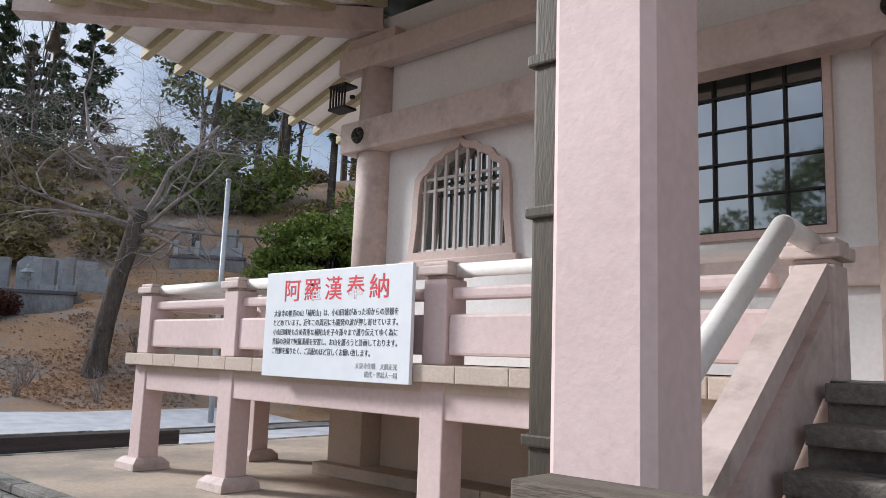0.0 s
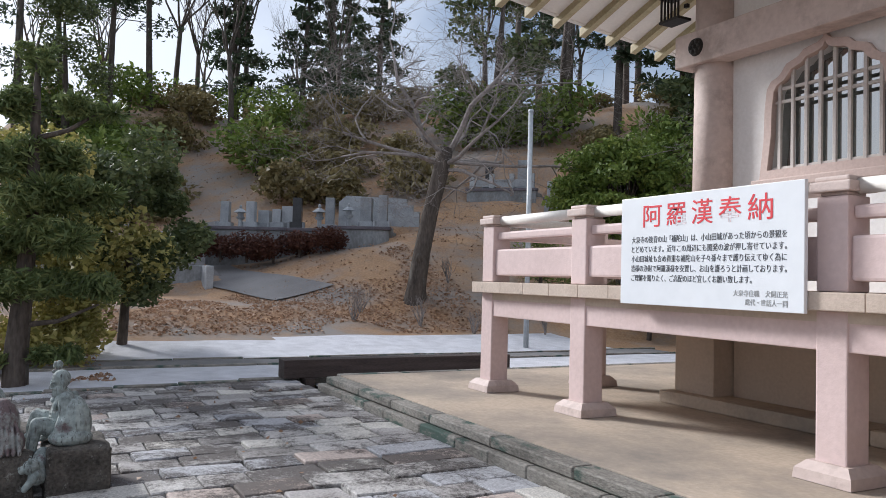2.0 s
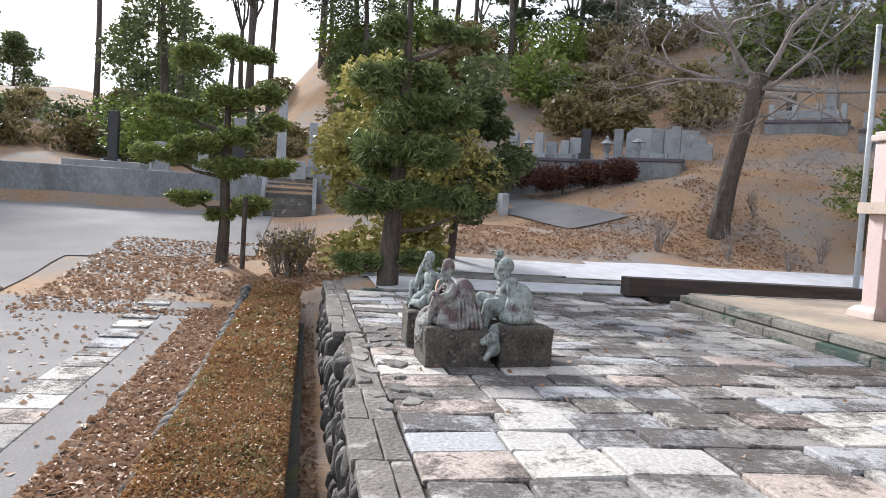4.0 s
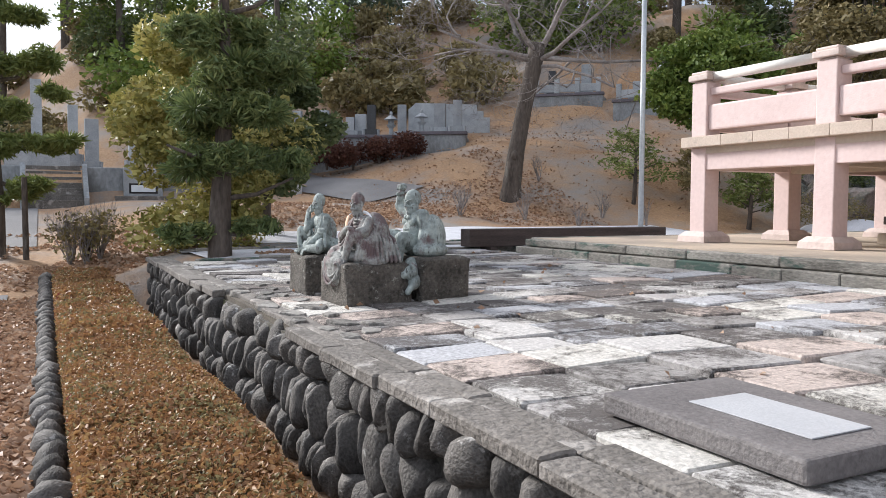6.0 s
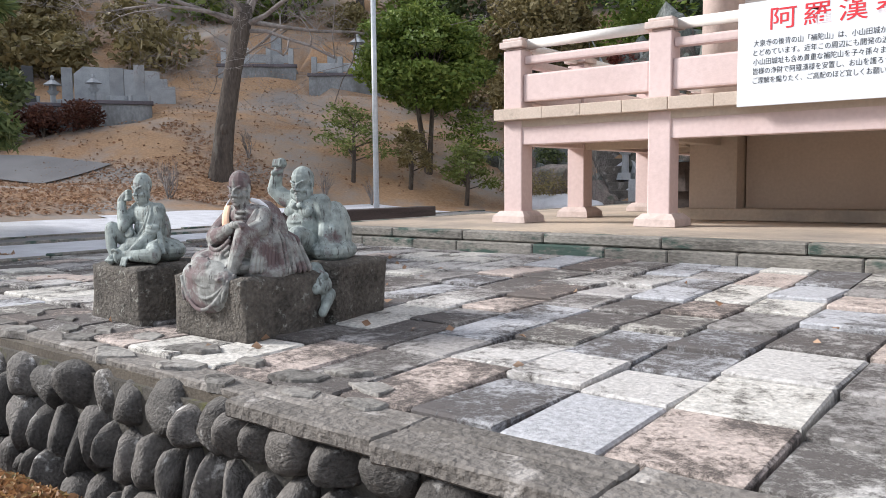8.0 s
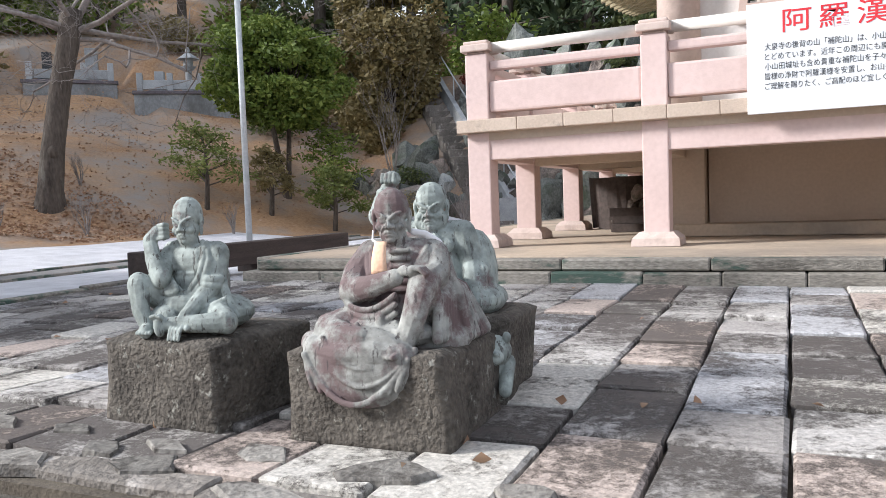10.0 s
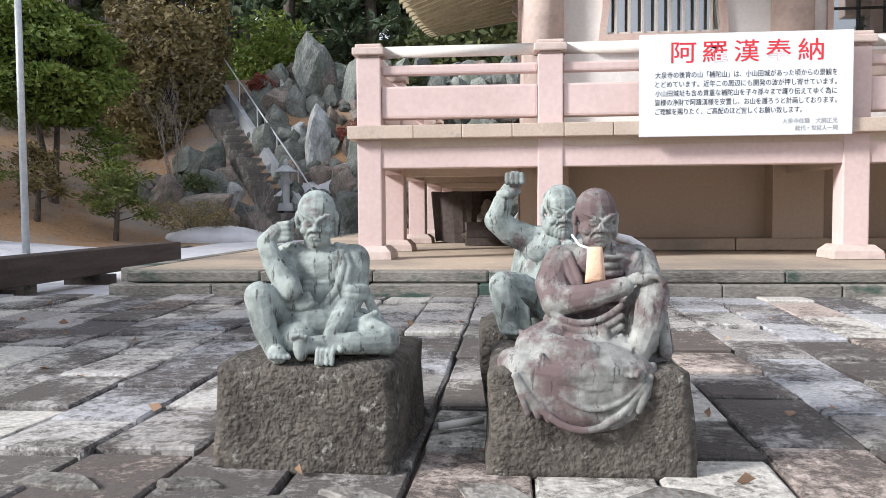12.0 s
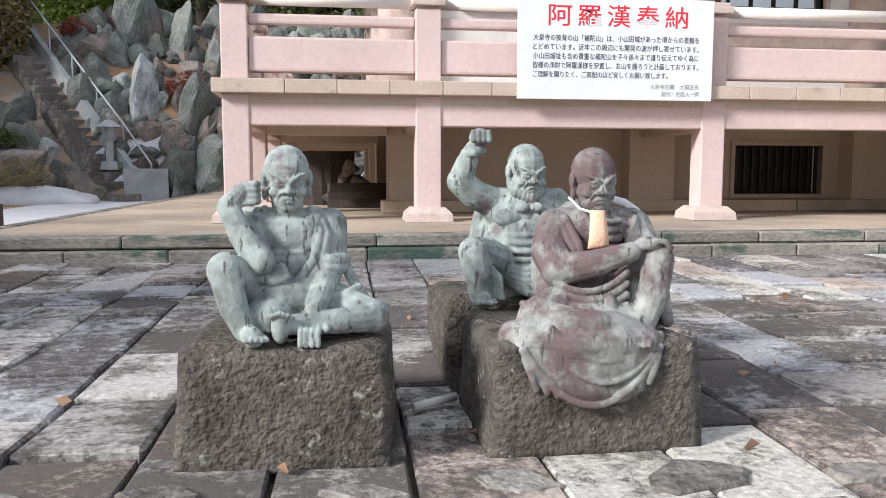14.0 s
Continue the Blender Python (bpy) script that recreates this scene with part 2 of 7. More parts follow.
M["roof"] = surface("copper_roof", (0.10, 0.12, 0.11), (0.17, 0.20, 0.18), 1, 10, 0.6, 0.1, 20)
M["sign_white"] = surface("white_sign_panel", (0.74, 0.77, 0.80), (0.80, 0.83, 0.86), 0.6, 8, 0.35, 0)
M["red"] = surface("red_lettering", (0.62, 0.03, 0.045), (0.70, 0.045, 0.06), 2, 10, 0.5, 0)
M["ink"] = surface("black_lettering", (0.03, 0.035, 0.045), (0.05, 0.055, 0.065), 2, 10, 0.5, 0)
M["faint_ink"] = surface("faded_grey_lettering", (0.36, 0.37, 0.37), (0.44, 0.45, 0.45), 2, 10, 0.5, 0)


def glass(name, tint, rough=0.03):
    m = bpy.data.materials.new(name)
    m.use_nodes = True
    b = m.node_tree.nodes["Principled BSDF"]
    b.inputs["Base Color"].default_value = (*tint, 1)
    b.inputs["Roughness"].default_value = rough
    b.inputs["Specular IOR Level"].default_value = 0.9
    b.inputs["IOR"].default_value = 2.6
    b.inputs["Coat Weight"].default_value = 0.6
    b.inputs["Coat Roughness"].default_value = 0.02
    return m


M["glass"] = glass("dark_window_glass", (0.045, 0.065, 0.06))


# ---- building blocks ----
def link_mesh(name, bm, material, smooth=False):
    me = bpy.data.meshes.new(name)
    bm.normal_update()
    bm.to_mesh(me)
    bm.free()
    me.materials.append(material)
    if smooth:
        for p in me.polygons:
            p.use_smooth = True
    return new(name, me)


def thing(name, at=(0, 0, 0), label="", category="", group="", kind=""):
    """An empty at the base of a thing, that holds its parts."""
    ob = new(name)
    ob.empty_display_size = 0.1
    ob.matrix_basis = Matrix.Translation(at)
    return tagged(ob, label, category, group, kind)


def base_of(ob):
    m = ob.matrix_basis.copy()
    while ob.parent:
        m = ob.parent.matrix_basis @ ob.matrix_parent_inverse @ m
        ob = ob.parent
    return m


def hang(ob, parent):
    ob.parent = parent
    ob.matrix_parent_inverse = base_of(parent).inverted()
    return ob


def part(name, bm, material, parent, label="", smooth=False):
    ob = hang(link_mesh(name, bm, material, smooth), parent)
    return tagged(ob, label)


def single(name, bm, material, label, category="", group="", kind="", smooth=False):
    return tagged(link_mesh(name, bm, material, smooth), label, category, group, kind)


def box(x0, x1, y0, y1, z0, z1, bevel=0.0, bm=None, segments=2):
    bm = bm or bmesh.new()
    vs = bmesh.ops.create_cube(bm, size=1.0)["verts"]
    bmesh.ops.transform(bm, verts=vs, matrix=Matrix.Translation(((x0 + x1) / 2, (y0 + y1) / 2, (z0 + z1) / 2)) @ Matrix.Diagonal((x1 - x0, y1 - y0, z1 - z0, 1)))
    if bevel:
        es = list({e for v in vs for e in v.link_edges})
        bmesh.ops.bevel(bm, geom=es, offset=bevel, segments=segments, affect="EDGES", profile=0.6)
    return bm


def tube(p0, p1, r0, r1=None, bm=None, sides=12, caps=True):
    """A straight tapered tube from p0 to p1."""
    bm = bm or bmesh.new()
    p0, p1 = Vector(p0), Vector(p1)
    vs = bmesh.ops.create_cone(bm, cap_ends=caps, segments=sides, radius1=r0, radius2=r0 if r1 is None else r1, depth=(p1 - p0).length)["verts"]
    bmesh.ops.transform(bm, verts=vs, matrix=Matrix.Translation((p0 + p1) / 2) @ (p1 - p0).to_track_quat("Z", "Y").to_matrix().to_4x4())
    return bm


def ball(c, r, bm=None, u=12, v=8, m=None):
    bm = bm or bmesh.new()
    vs = bmesh.ops.create_uvsphere(bm, u_segments=u, v_segments=v, radius=1.0)["verts"]
    r = (r, r, r) if isinstance(r, (int, float)) else r
    bmesh.ops.transform(bm, verts=vs, matrix=Matrix.Translation(c) @ (m or Matrix.Identity(4)) @ Matrix.Diagonal((*r, 1)))
    return bm


def prism(outline, y0, y1, bm=None, axis="y"):
    """An outline extruded along an axis: points are (x, z) for y, (y, z) for x, (x, y) for z."""
    bm = bm or bmesh.new()
    put = {"y": lambda a, b, c: (a, c, b), "x": lambda a, b, c: (c, a, b), "z": lambda a, b, c: (a, b, c)}[axis]
    lo = [bm.verts.new(put(a, b, y0)) for a, b in outline]
    hi = [bm.verts.new(put(a, b, y1)) for a, b in outline]
    bm.faces.new(lo)
    bm.faces.new(hi[::-1])
    k = len(lo)
    for i in range(k):
        bm.faces.new((lo[i], hi[i], hi[(i + 1) % k], lo[(i + 1) % k]))
    bmesh.ops.recalc_face_normals(bm, faces=bm.faces[:])
    return bm


def roughen(bm, amount, scale, seed=0.0, only=None):
    for v in bm.verts:
        if only is None or only(v):
            d = noise.noise_vector(v.co * scale + Vector((seed, seed * 1.7, -seed)))
            v.co += d * amount


def smooth01(a, b, t):
    t = min(1.0, max(0.0, (t - a) / (b - a)))
    return t * t * (3 - 2 * t)


# ---- ground ----
TOE = [(-26.5, -60), (-26.5, 2.5), (-19.0, 8.6), (-12.8, 17.5), (-9.0, 19.0), (40, 19.5)]


PLOTS = [(-28.0, 6.9, 3.02, 62, 4.4, 2.4), (-26.2, 9.7, 3.10, 58, 2.2, 1.8), (-28.2, 16.9, 5.22, 45, 3.0, 2.0), (-24.6, 18.6, 4.72, 38, 3.4, 2.0)]


def level_plots(x, y, z):
    """The ground lowered where a grave plot is cut into the slope."""
    for px, py, top, yaw, length, depth in PLOTS:
        c, q = math.cos(radians(yaw)), math.sin(radians(yaw))
        u, v = (x - px) * c + (y - py) * q, -(x - px) * q + (y - py) * c
        if abs(u) < length / 2 + 0.35 and -0.9 < v < depth + 0.3:
            z = min(z, top - (0.15 if v > 0 else 0.75))
    return z


def hill_depth(x, y):
    """How far a place lies behind the foot of the hill (negative: in front of it)."""
    best, sign = 1e9, -1
    for (ax, ay), (bx, by) in zip(TOE, TOE[1:]):
        dx, dy = bx - ax, by - ay
        k = max(0.0, min(1.0, ((x - ax) * dx + (y - ay) * dy) / (dx * dx + dy * dy)))
        d = math.hypot(x - ax - k * dx, y - ay - k * dy)
        if d < best:
            best = d
            sign = 1 if dx * (y - ay) - dy * (x - ax) > 0 else -1
    return sign * best


def ground_z(x, y):
    north = 0.13 * smooth01(-14, -16.5, x) + 0.6 * smooth01(-16.0, -21, x) + 0.1 * smooth01(-20, -26, x) - 0.04
    south = -0.72 + 1.3 * smooth01(-9, -27, x)
    w = smooth01(-2.8, -0.6, y) if x < -11.9 else smooth01(-1.58, -1.45, y)
    z = south + (north - south) * w
    if x > -10.9 and -1.6 < y < 2.7:
        z = min(z, -0.3)
    d = hill_depth(x, y)
    if d > 0:
        flat = smooth01(0, -6, y)
        rise = 0.34 * min(d, 9) + 0.55 * max(0, min(d - 9, 13)) + 0.01 * max(0, min(d - 22, 60))
        low = 0.10 * min(d, 12) + 0.26 * max(0, min(d - 14, 20))
        z += rise + (low - rise) * flat * 0.75
        z += 0.35 * smooth01(0, 6, d) * noise.noise((x * 0.16, y * 0.16, 3.0)) * 2
        z = level_plots(x, y, z)
    if y > 16.8 and x > -19:
        z = max(z, 0.1 + min(4.9, 1.05 * (y - 16.8)) * smooth01(-19, -16.5, x))
    if x < -26.1 and -14 < y < 4.6:
        z = max(z, 1.72 * smooth01(-26.1, -26.5, x))
    if x < -12 or y < -3:
        z += 0.05 * noise.noise((x * 0.6, y * 0.6, 0.0)) * smooth01(-12, -16, x)
    return z


def grid_lines(near, step, far):
    a = list(np.arange(near[0], near[1] + 1e-6, step))
    lo, hi, s = [], [], step
    p = near[0]
    while p > far[0]:
        s *= 1.28
        p -= s
        lo.append(p)
    p, s = near[1], step
    while p < far[1]:
        s *= 1.28
        p += s
        hi.append(p)
    return sorted(lo) + a + hi


def sheet(xs, ys, height, keep=None):
    vs = [(x, y, height(x, y)) for y in ys for x in xs]
    k = len(xs)
    fs = [(j * k + i, j * k + i + 1, (j + 1) * k + i + 1, (j + 1) * k + i) for j in range(len(ys) - 1) for i in range(k - 1)
          if keep is None or keep((xs[i] + xs[i + 1]) / 2, (ys[j] + ys[j + 1]) / 2)]
    return vs, fs


def raw(name, vs, fs, material, smooth=False):
    me = bpy.data.meshes.new(name)
    me.from_pydata(vs, [], fs)
    me.validate()
    me.materials.append(material)
    if smooth:
        me.polygons.foreach_set("use_smooth", [True] * len(me.polygons))
    return new(name, me)


gx = grid_lines((-42, 4), 0.6, (-900, 900))
gy = sorted(grid_lines((-22, 34), 0.6, (-900, 900)) + [-1.58, -1.45])
ground = tagged(raw("ground", *sheet(gx, gy, ground_z), M["soil"], True), "brown leaf-strewn soil rising to a wooded hill", "ground", kind="structure")


def over(x0, x1, y0, y1, step, lift, keep=None):
    nx, ny = max(2, int((x1 - x0) / step) + 1), max(2, int((y1 - y0) / step) + 1)
    return sheet(list(np.linspace(x0, x1, nx)), list(np.linspace(y0, y1, ny)), lambda x, y: ground_z(x, y) + lift, keep)


# ---- terrace, podium ----
def pave_z(y):
    return -0.02 + 0.022 * (y + 1.0)


WALL_Y, CAP_Y, KERB_Y, WEST_X, EAST_X = -1.66, -1.38, 2.76, -11.0, 9.0
POD_Z, POD_X = 0.255, -9.72
bed = bmesh.new()
box(WEST_X, EAST_X, -1.55, KERB_Y + 0.3, -0.9, -0.06, bm=bed)
single("terrace_bed", bed, M["joint"], "dark earth bed under the paving slabs", "terrace", kind="structure")
podium = bmesh.new()
box(POD_X + 0.005, EAST_X, KERB_Y + 0.21, 22, -0.5, POD_Z - 0.004, 0.01, podium)
single("podium", podium, M["concrete"], "stained tan concrete podium around the hall", "podium", kind="structure")
# ---- gravel, roads ----
gravel_a = over(-13.4, POD_X - 0.02, -0.9, 19.0, 0.35, 0.02, lambda x, y: not (x > WEST_X - 0.05 and y < 2.95) and hill_depth(x, y) < 0.5)
tagged(raw("white_gravel", *gravel_a, M["gravel"], True), "pale white raked gravel path beside the terrace", "gravel", kind="stuff")
gravel_b = over(-17.0, -14.3, -1.2, 11.5, 0.35, 0.025, lambda x, y: x < -14.3 - 0.0 and x > -16.4 - 0.10 * y)
tagged(raw("white_gravel", *gravel_b, M["gravel"], True), "pale white gravel strip before the leafy bank", "gravel", kind="stuff")
strip_a = over(-14.3, -13.4, -1.0, 12.5, 0.3, 0.03)
tagged(raw("grey_path", *strip_a, M["grey_strip"], True), "narrow grey path between two gravel strips", "path", kind="structure")
edge = bmesh.new()
for y in np.arange(-0.8, 12.0, 1.22):
    for x, w in ((-14.33, 0.09), (-13.42, 0.09)):
        z = ground_z(x, y + 0.6)
        box(x - w / 2, x + w / 2, y, y + 1.2, z - 0.1, z + 0.055, 0.012, edge)
single("path_edging", edge, M["kerb"], "dark stone edging along the gravel path", "edging", kind="structure")
heap = bmesh.new()
ball((-13.9, 15.3, 0.0), (1.5, 0.8, 0.34), heap, 24, 12)
roughen(heap, 0.12, 1.4, 4.0)
single("gravel_heap", heap, M["gravel"], "low heap of white gravel", "gravel heap", kind="stuff", smooth=True)
lot = over(-26.0, -9.0, -12.0, -3.0, 0.5, 0.02, lambda x, y: x < -17.5 - 0.25 * (y + 3) or y < -6.3)
tagged(raw("parking_lot", *lot, M["asphalt"], True), "worn grey asphalt lane toward the graveyard", "road", kind="structure")
path_sheet = over(-13.0, 4.0, -7.4, -3.32, 0.5, 0.015)
tagged(raw("garden_path", *path_sheet, M["asphalt"], True), "grey worn paved path below the terrace", "path", kind="structure")
lane = bmesh.new()
LANE = [(-22.5, 6.6), (-24.0, 5.9), (-25.5, 5.3), (-27.2, 4.9), (-29.0, 4.7), (-31.5, 5.2), (-34, 6.0)]
rows_l = []
for (ax, ay), (bx, by) in zip(LANE, LANE[1:]):
    for i in range(6):
        x, y = ax + (bx - ax) * i / 6, ay + (by - ay) * i / 6
        rows_l.append([lane.verts.new((x, y + q, ground_z(x, y + q) + 0.05)) for q in (-0.9, -0.45, 0, 0.45, 0.9)])
for a, b in zip(rows_l, rows_l[1:]):
    for i in range(4):
        lane.faces.new((a[i], a[i + 1], b[i + 1], b[i]))
bmesh.ops.recalc_face_normals(lane, faces=lane.faces[:])
single("ramp_lane", lane, M["asphalt"], "grey sloping lane up to the upper graves", "path", kind="structure")

# ---- hall ----
COL_Y, COL_W = 5.90, -6.29          # line of the south columns, west columns
COLS = [-6.29, -3.55, -0.80, 3.6, 6.4]
FLOOR_Z, RIM_Y, RIM_X = 1.50, 3.99, -8.17
WALL_S = COL_Y + 0.02
wall_top = 5.6


def arch(cx, z0, w, h, lift, inset=0.0):
    """Outline of a flame-headed window, from its lower left round to its lower right."""
    half = w / 2 - inset
    foot = half * 1.07
    pts = [(cx - foot, z0 + inset)]
    prof = [(1.0, 0.30), (0.985, 0.55), (0.95, 0.70), (0.88, 0.755), (0.76, 0.78), (0.70, 0.81), (0.62, 0.865), (0.50, 0.885), (0.42, 0.90),
            (0.34, 0.94), (0.22, 0.955), (0.12, 0.965), (0.04, 0.99), (0.0, 1.03)]
    up = [(half * a, z0 + inset + (h - 2 * inset) * b) for a, b in prof]
    pts += [(cx - a, b) for a, b in up]
    pts += [(cx + a, b) for a, b in up[-2::-1]]
    pts.append((cx + foot, z0 + inset))
    return pts


def ring(outer, inner, y0, y1):
    """A band between two outlines of as many points, closed below."""
    bm = bmesh.new()
    k = len(outer)
    rowsv = [[bm.verts.new((x, y, z)) for x, z in o] for o, y in ((outer, y0), (outer, y1), (inner, y1), (inner, y0))]
    for i in range(k):
        j = (i + 1) % k
        for r in range(4):
            a, b = rowsv[r], rowsv[(r + 1) % 4]
            bm.faces.new((a[i], a[j], b[j], b[i]))
    bmesh.ops.recalc_face_normals(bm, faces=bm.faces[:])
    return bm


def wall_with_holes(x0, x1, z0, z1, y0, y1, holes):
    """A wall along x; each hole is an outline (x, z) that is cut right through."""
    bm = bmesh.new()
    outer = [(x0, z0), (x1, z0), (x1, z1), (x0, z1)]
    for y, flip in ((y0, 1), (y1, -1)):
        es = []
        for loop in [outer, *holes]:
            vs = [bm.verts.new((x, y, z)) for x, z in loop]
            es += [bm.edges.new((vs[i], vs[(i + 1) % len(vs)])) for i in range(len(vs))]
        bmesh.ops.triangle_fill(bm, use_beauty=True, use_dissolve=False, edges=es)
    bm.verts.ensure_lookup_table()
    half = len(bm.verts) // 2
    at = 0
    for loop in [outer, *holes]:
        k = len(loop)
        for i in range(k):
            a, b = at + i, at + (i + 1) % k
            bm.faces.new((bm.verts[a], bm.verts[b], bm.verts[half + b], bm.verts[half + a]))
        at += k
    bmesh.ops.recalc_face_normals(bm, faces=bm.faces[:])
    return bm


WIN_X, WIN_Z, WIN_W, WIN_H = -4.95, 2.60, 1.36, 1.29
hole = arch(WIN_X, WIN_Z, WIN_W, WIN_H, 0, 0.075)
door_hole = [(-3.12, 2.62), (-1.36, 2.62), (-1.36, 4.07), (-3.12, 4.07)]
single("wall_south", wall_with_holes(COL_W, 6.4, FLOOR_Z, wall_top, WALL_S, WALL_S + 0.2, [hole, door_hole]), M["white_wall"], "white plastered hall wall with two window openings", "wall", kind="structure")
single("wall_west", box(COL_W, COL_W + 0.2, WALL_S + 0.2, 15.0, FLOOR_Z, wall_top), M["white_wall"], "white plastered side wall of the hall", "wall", kind="structure")
single("wall_north", box(COL_W + 0.2, 6.4, 14.8, 15.0, FLOOR_Z, wall_top), M["white_wall"], "white plastered rear wall of the hall", "wall", kind="structure")
single("wall_east", box(6.4, 6.6, WALL_S, 15.0, FLOOR_Z, wall_top), M["white_wall"], "white plastered far side wall of the hall", "wall", kind="structure")
# ceiling and added sheet behind the panes carry the room's shade as colour
single("ceiling", box(COL_W + 0.21, 6.39, WALL_S + 0.21, 14.79, 5.3, 5.4), M["dark_room"], "ceiling inside the hall, coloured near-black for room shade", "ceiling", kind="structure")
single("hall_interior", box(COL_W + 0.25, 6.3, 8.4, 8.5, FLOOR_Z, 5.29), M["dark_room"], "added near-black sheet behind the windows for room shade", "partition", kind="structure")

# flame-headed lattice window
win = thing("window_1", (WIN_X, WALL_S, WIN_Z), "flame-headed window with pale lattice bars over dark panes", "window", kind="structure")
part("window_frame", ring(arch(WIN_X, WIN_Z, WIN_W, WIN_H, 0), arch(WIN_X, WIN_Z, WIN_W, WIN_H, 0, 0.085), WALL_S - 0.055, WALL_S + 0.02), M["frame_pink"], win, "faded pink moulded frame")
part("pane", box(WIN_X - 0.72, WIN_X + 0.72, WALL_S + 0.13, WALL_S + 0.14, WIN_Z, WIN_Z + 1.35), M["glass"], win, "dark glass")
part("window_sill", box(WIN_X - 0.80, WIN_X + 0.80, WALL_S - 0.09, WALL_S + 0.03, WIN_Z - 0.09, WIN_Z - 0.004, 0.012), M["frame_pink"], win)
prof_pts = arch(WIN_X, WIN_Z, WIN_W, WIN_H, 0, 0.06)


def top_at(x):
    best = WIN_Z
    for (ax, az), (bx, bz) in zip(prof_pts, prof_pts[1:]):
        if ax <= x <= bx and bx > ax:
            best = max(best, az + (bz - az) * (x - ax) / (bx - ax))
    return best


for i in range(8):
    x = WIN_X - 0.60 + 1.20 * (i + 0.5) / 8
    part("bar", box(x - 0.017, x + 0.017, WALL_S - 0.02, WALL_S + 0.012, WIN_Z + 0.05, top_at(x) - 0.01, 0.004), M["grid"], win)
for z in (WIN_Z + 0.10, WIN_Z + 0.76, WIN_Z + 0.89):
    part("bar", box(WIN_X - 0.61, WIN_X + 0.61, WALL_S - 0.008, WALL_S + 0.02, z - 0.016, z + 0.016, 0.004), M["grid"], win)

# large gridded window beside the stairs
win2 = thing("window_2", (-2.05, WALL_S, 2.62), "tall dark window with a black metal grid", "window", kind="structure")
part("pane", box(-3.10, -1.38, WALL_S + 0.07, WALL_S + 0.085, 2.63, 4.06), M["glass"], win2, "dark reflecting glass")
for i in range(7):
    x = -3.10 + 1.72 * i / 6
    part("glazing_bar", box(x - 0.008, x + 0.008, WALL_S + 0.03, WALL_S + 0.068, 2.63, 4.06, 0.003), M["black"], win2)
for i in range(6):
    z = 2.64 + 1.42 * i / 5
    part("glazing_bar", box(-3.09, -1.39, WALL_S + 0.034, WALL_S + 0.066, z - 0.008, z + 0.008, 0.003), M["black"], win2)
part("window_frame", ring([(-3.18, 2.56), (-1.30, 2.56), (-1.30, 4.12), (-3.18, 4.12)], [(-3.12, 2.62), (-1.36, 2.62), (-1.36, 4.07), (-3.12, 4.07)], WALL_S - 0.05, WALL_S + 0.06), M["frame_pink"], win2)
single("wall_ledge", box(-3.2, 6.3, WALL_S - 0.07, WALL_S - 0.003, 2.16, 2.44, 0.02), M["pale_pink"], "faded pink rail across the wall below the window", "trim", kind="structure")


def round_column(x, y, group):
    c = thing("column", (x, y, FLOOR_Z), "round faded pink wall column with worn paint", "column", group, "structure")
    part("shaft", tube((x, y, FLOOR_Z), (x, y, 5.05), 0.235, 0.215, sides=40), M["pale_pink"], c, smooth=True)
    part("bracket", prism([(-0.40, 5.35), (-0.40, 5.22), (-0.22, 5.06), (0.22, 5.06), (0.40, 5.22), (0.40, 5.35)], y - 0.16, y + 0.16, None), M["pale_pink"], c).location.x = 0
    return c


for x in COLS:
    c = round_column(0, COL_Y, "columns of the hall")
    c.matrix_basis = Matrix.Translation((x, COL_Y, FLOOR_Z))
for y in (9.0, 12.0, 14.9):
    c = round_column(0, COL_Y, "columns of the hall")
    c.matrix_basis = Matrix.Translation((COL_W, y, FLOOR_Z))

# head beams on the columns
BEAM_Y0 = COL_Y - 0.28
head = single("head_beam", box(COL_W - 0.33, 6.6, BEAM_Y0, COL_Y - 0.02, 3.90, 4.26, 0.015), M["pale_pink"], "long pale pink beam across the hall front", "beam", kind="structure")
single("head_beam", box(COL_W - 0.28, COL_W - 0.02, COL_Y - 0.018, 15.2, 3.90, 4.26, 0.015), M["pale_pink"], "long pale pink beam along the hall side", "beam", kind="structure")
single("eave_beam", box(COL_W - 0.5, 6.8, COL_Y - 0.22, COL_Y - 0.02, 4.92, 5.2, 0.015), M["pale_pink"], "pale pink beam under the eaves", "beam", kind="structure")
single("eave_beam", box(COL_W - 0.22, COL_W - 0.02, COL_Y - 0.018, 15.2, 4.92, 5.2, 0.015), M["pale_pink"], "pale pink beam under the side eaves", "beam", kind="structure")
for x in (COL_W - 0.02, COLS[1], COLS[2]):
    nail = thing("beam_boss", (x, BEAM_Y0, 4.08), "round black iron flower boss on the beam", "ornament", "beam bosses")
    part("disc", tube((x, BEAM_Y0 - 0.03, 4.08), (x, BEAM_Y0 + 0.002, 4.08), 0.085, 0.10, sides=24), M["black"], nail, smooth=False)
    for a in range(6):
        cx, cz = x + 0.058 * math.cos(a * math.pi / 3), 4.08 + 0.058 * math.sin(a * math.pi / 3)
        part("petal", ball((cx, BEAM_Y0 - 0.03, cz), (0.027, 0.014, 0.027), None, 8, 6), M["black"], nail, smooth=True)
    part("knob", ball((x, BEAM_Y0 - 0.036, 4.08), (0.022, 0.02, 0.022), None, 8, 6), M["black"], nail, smooth=True)

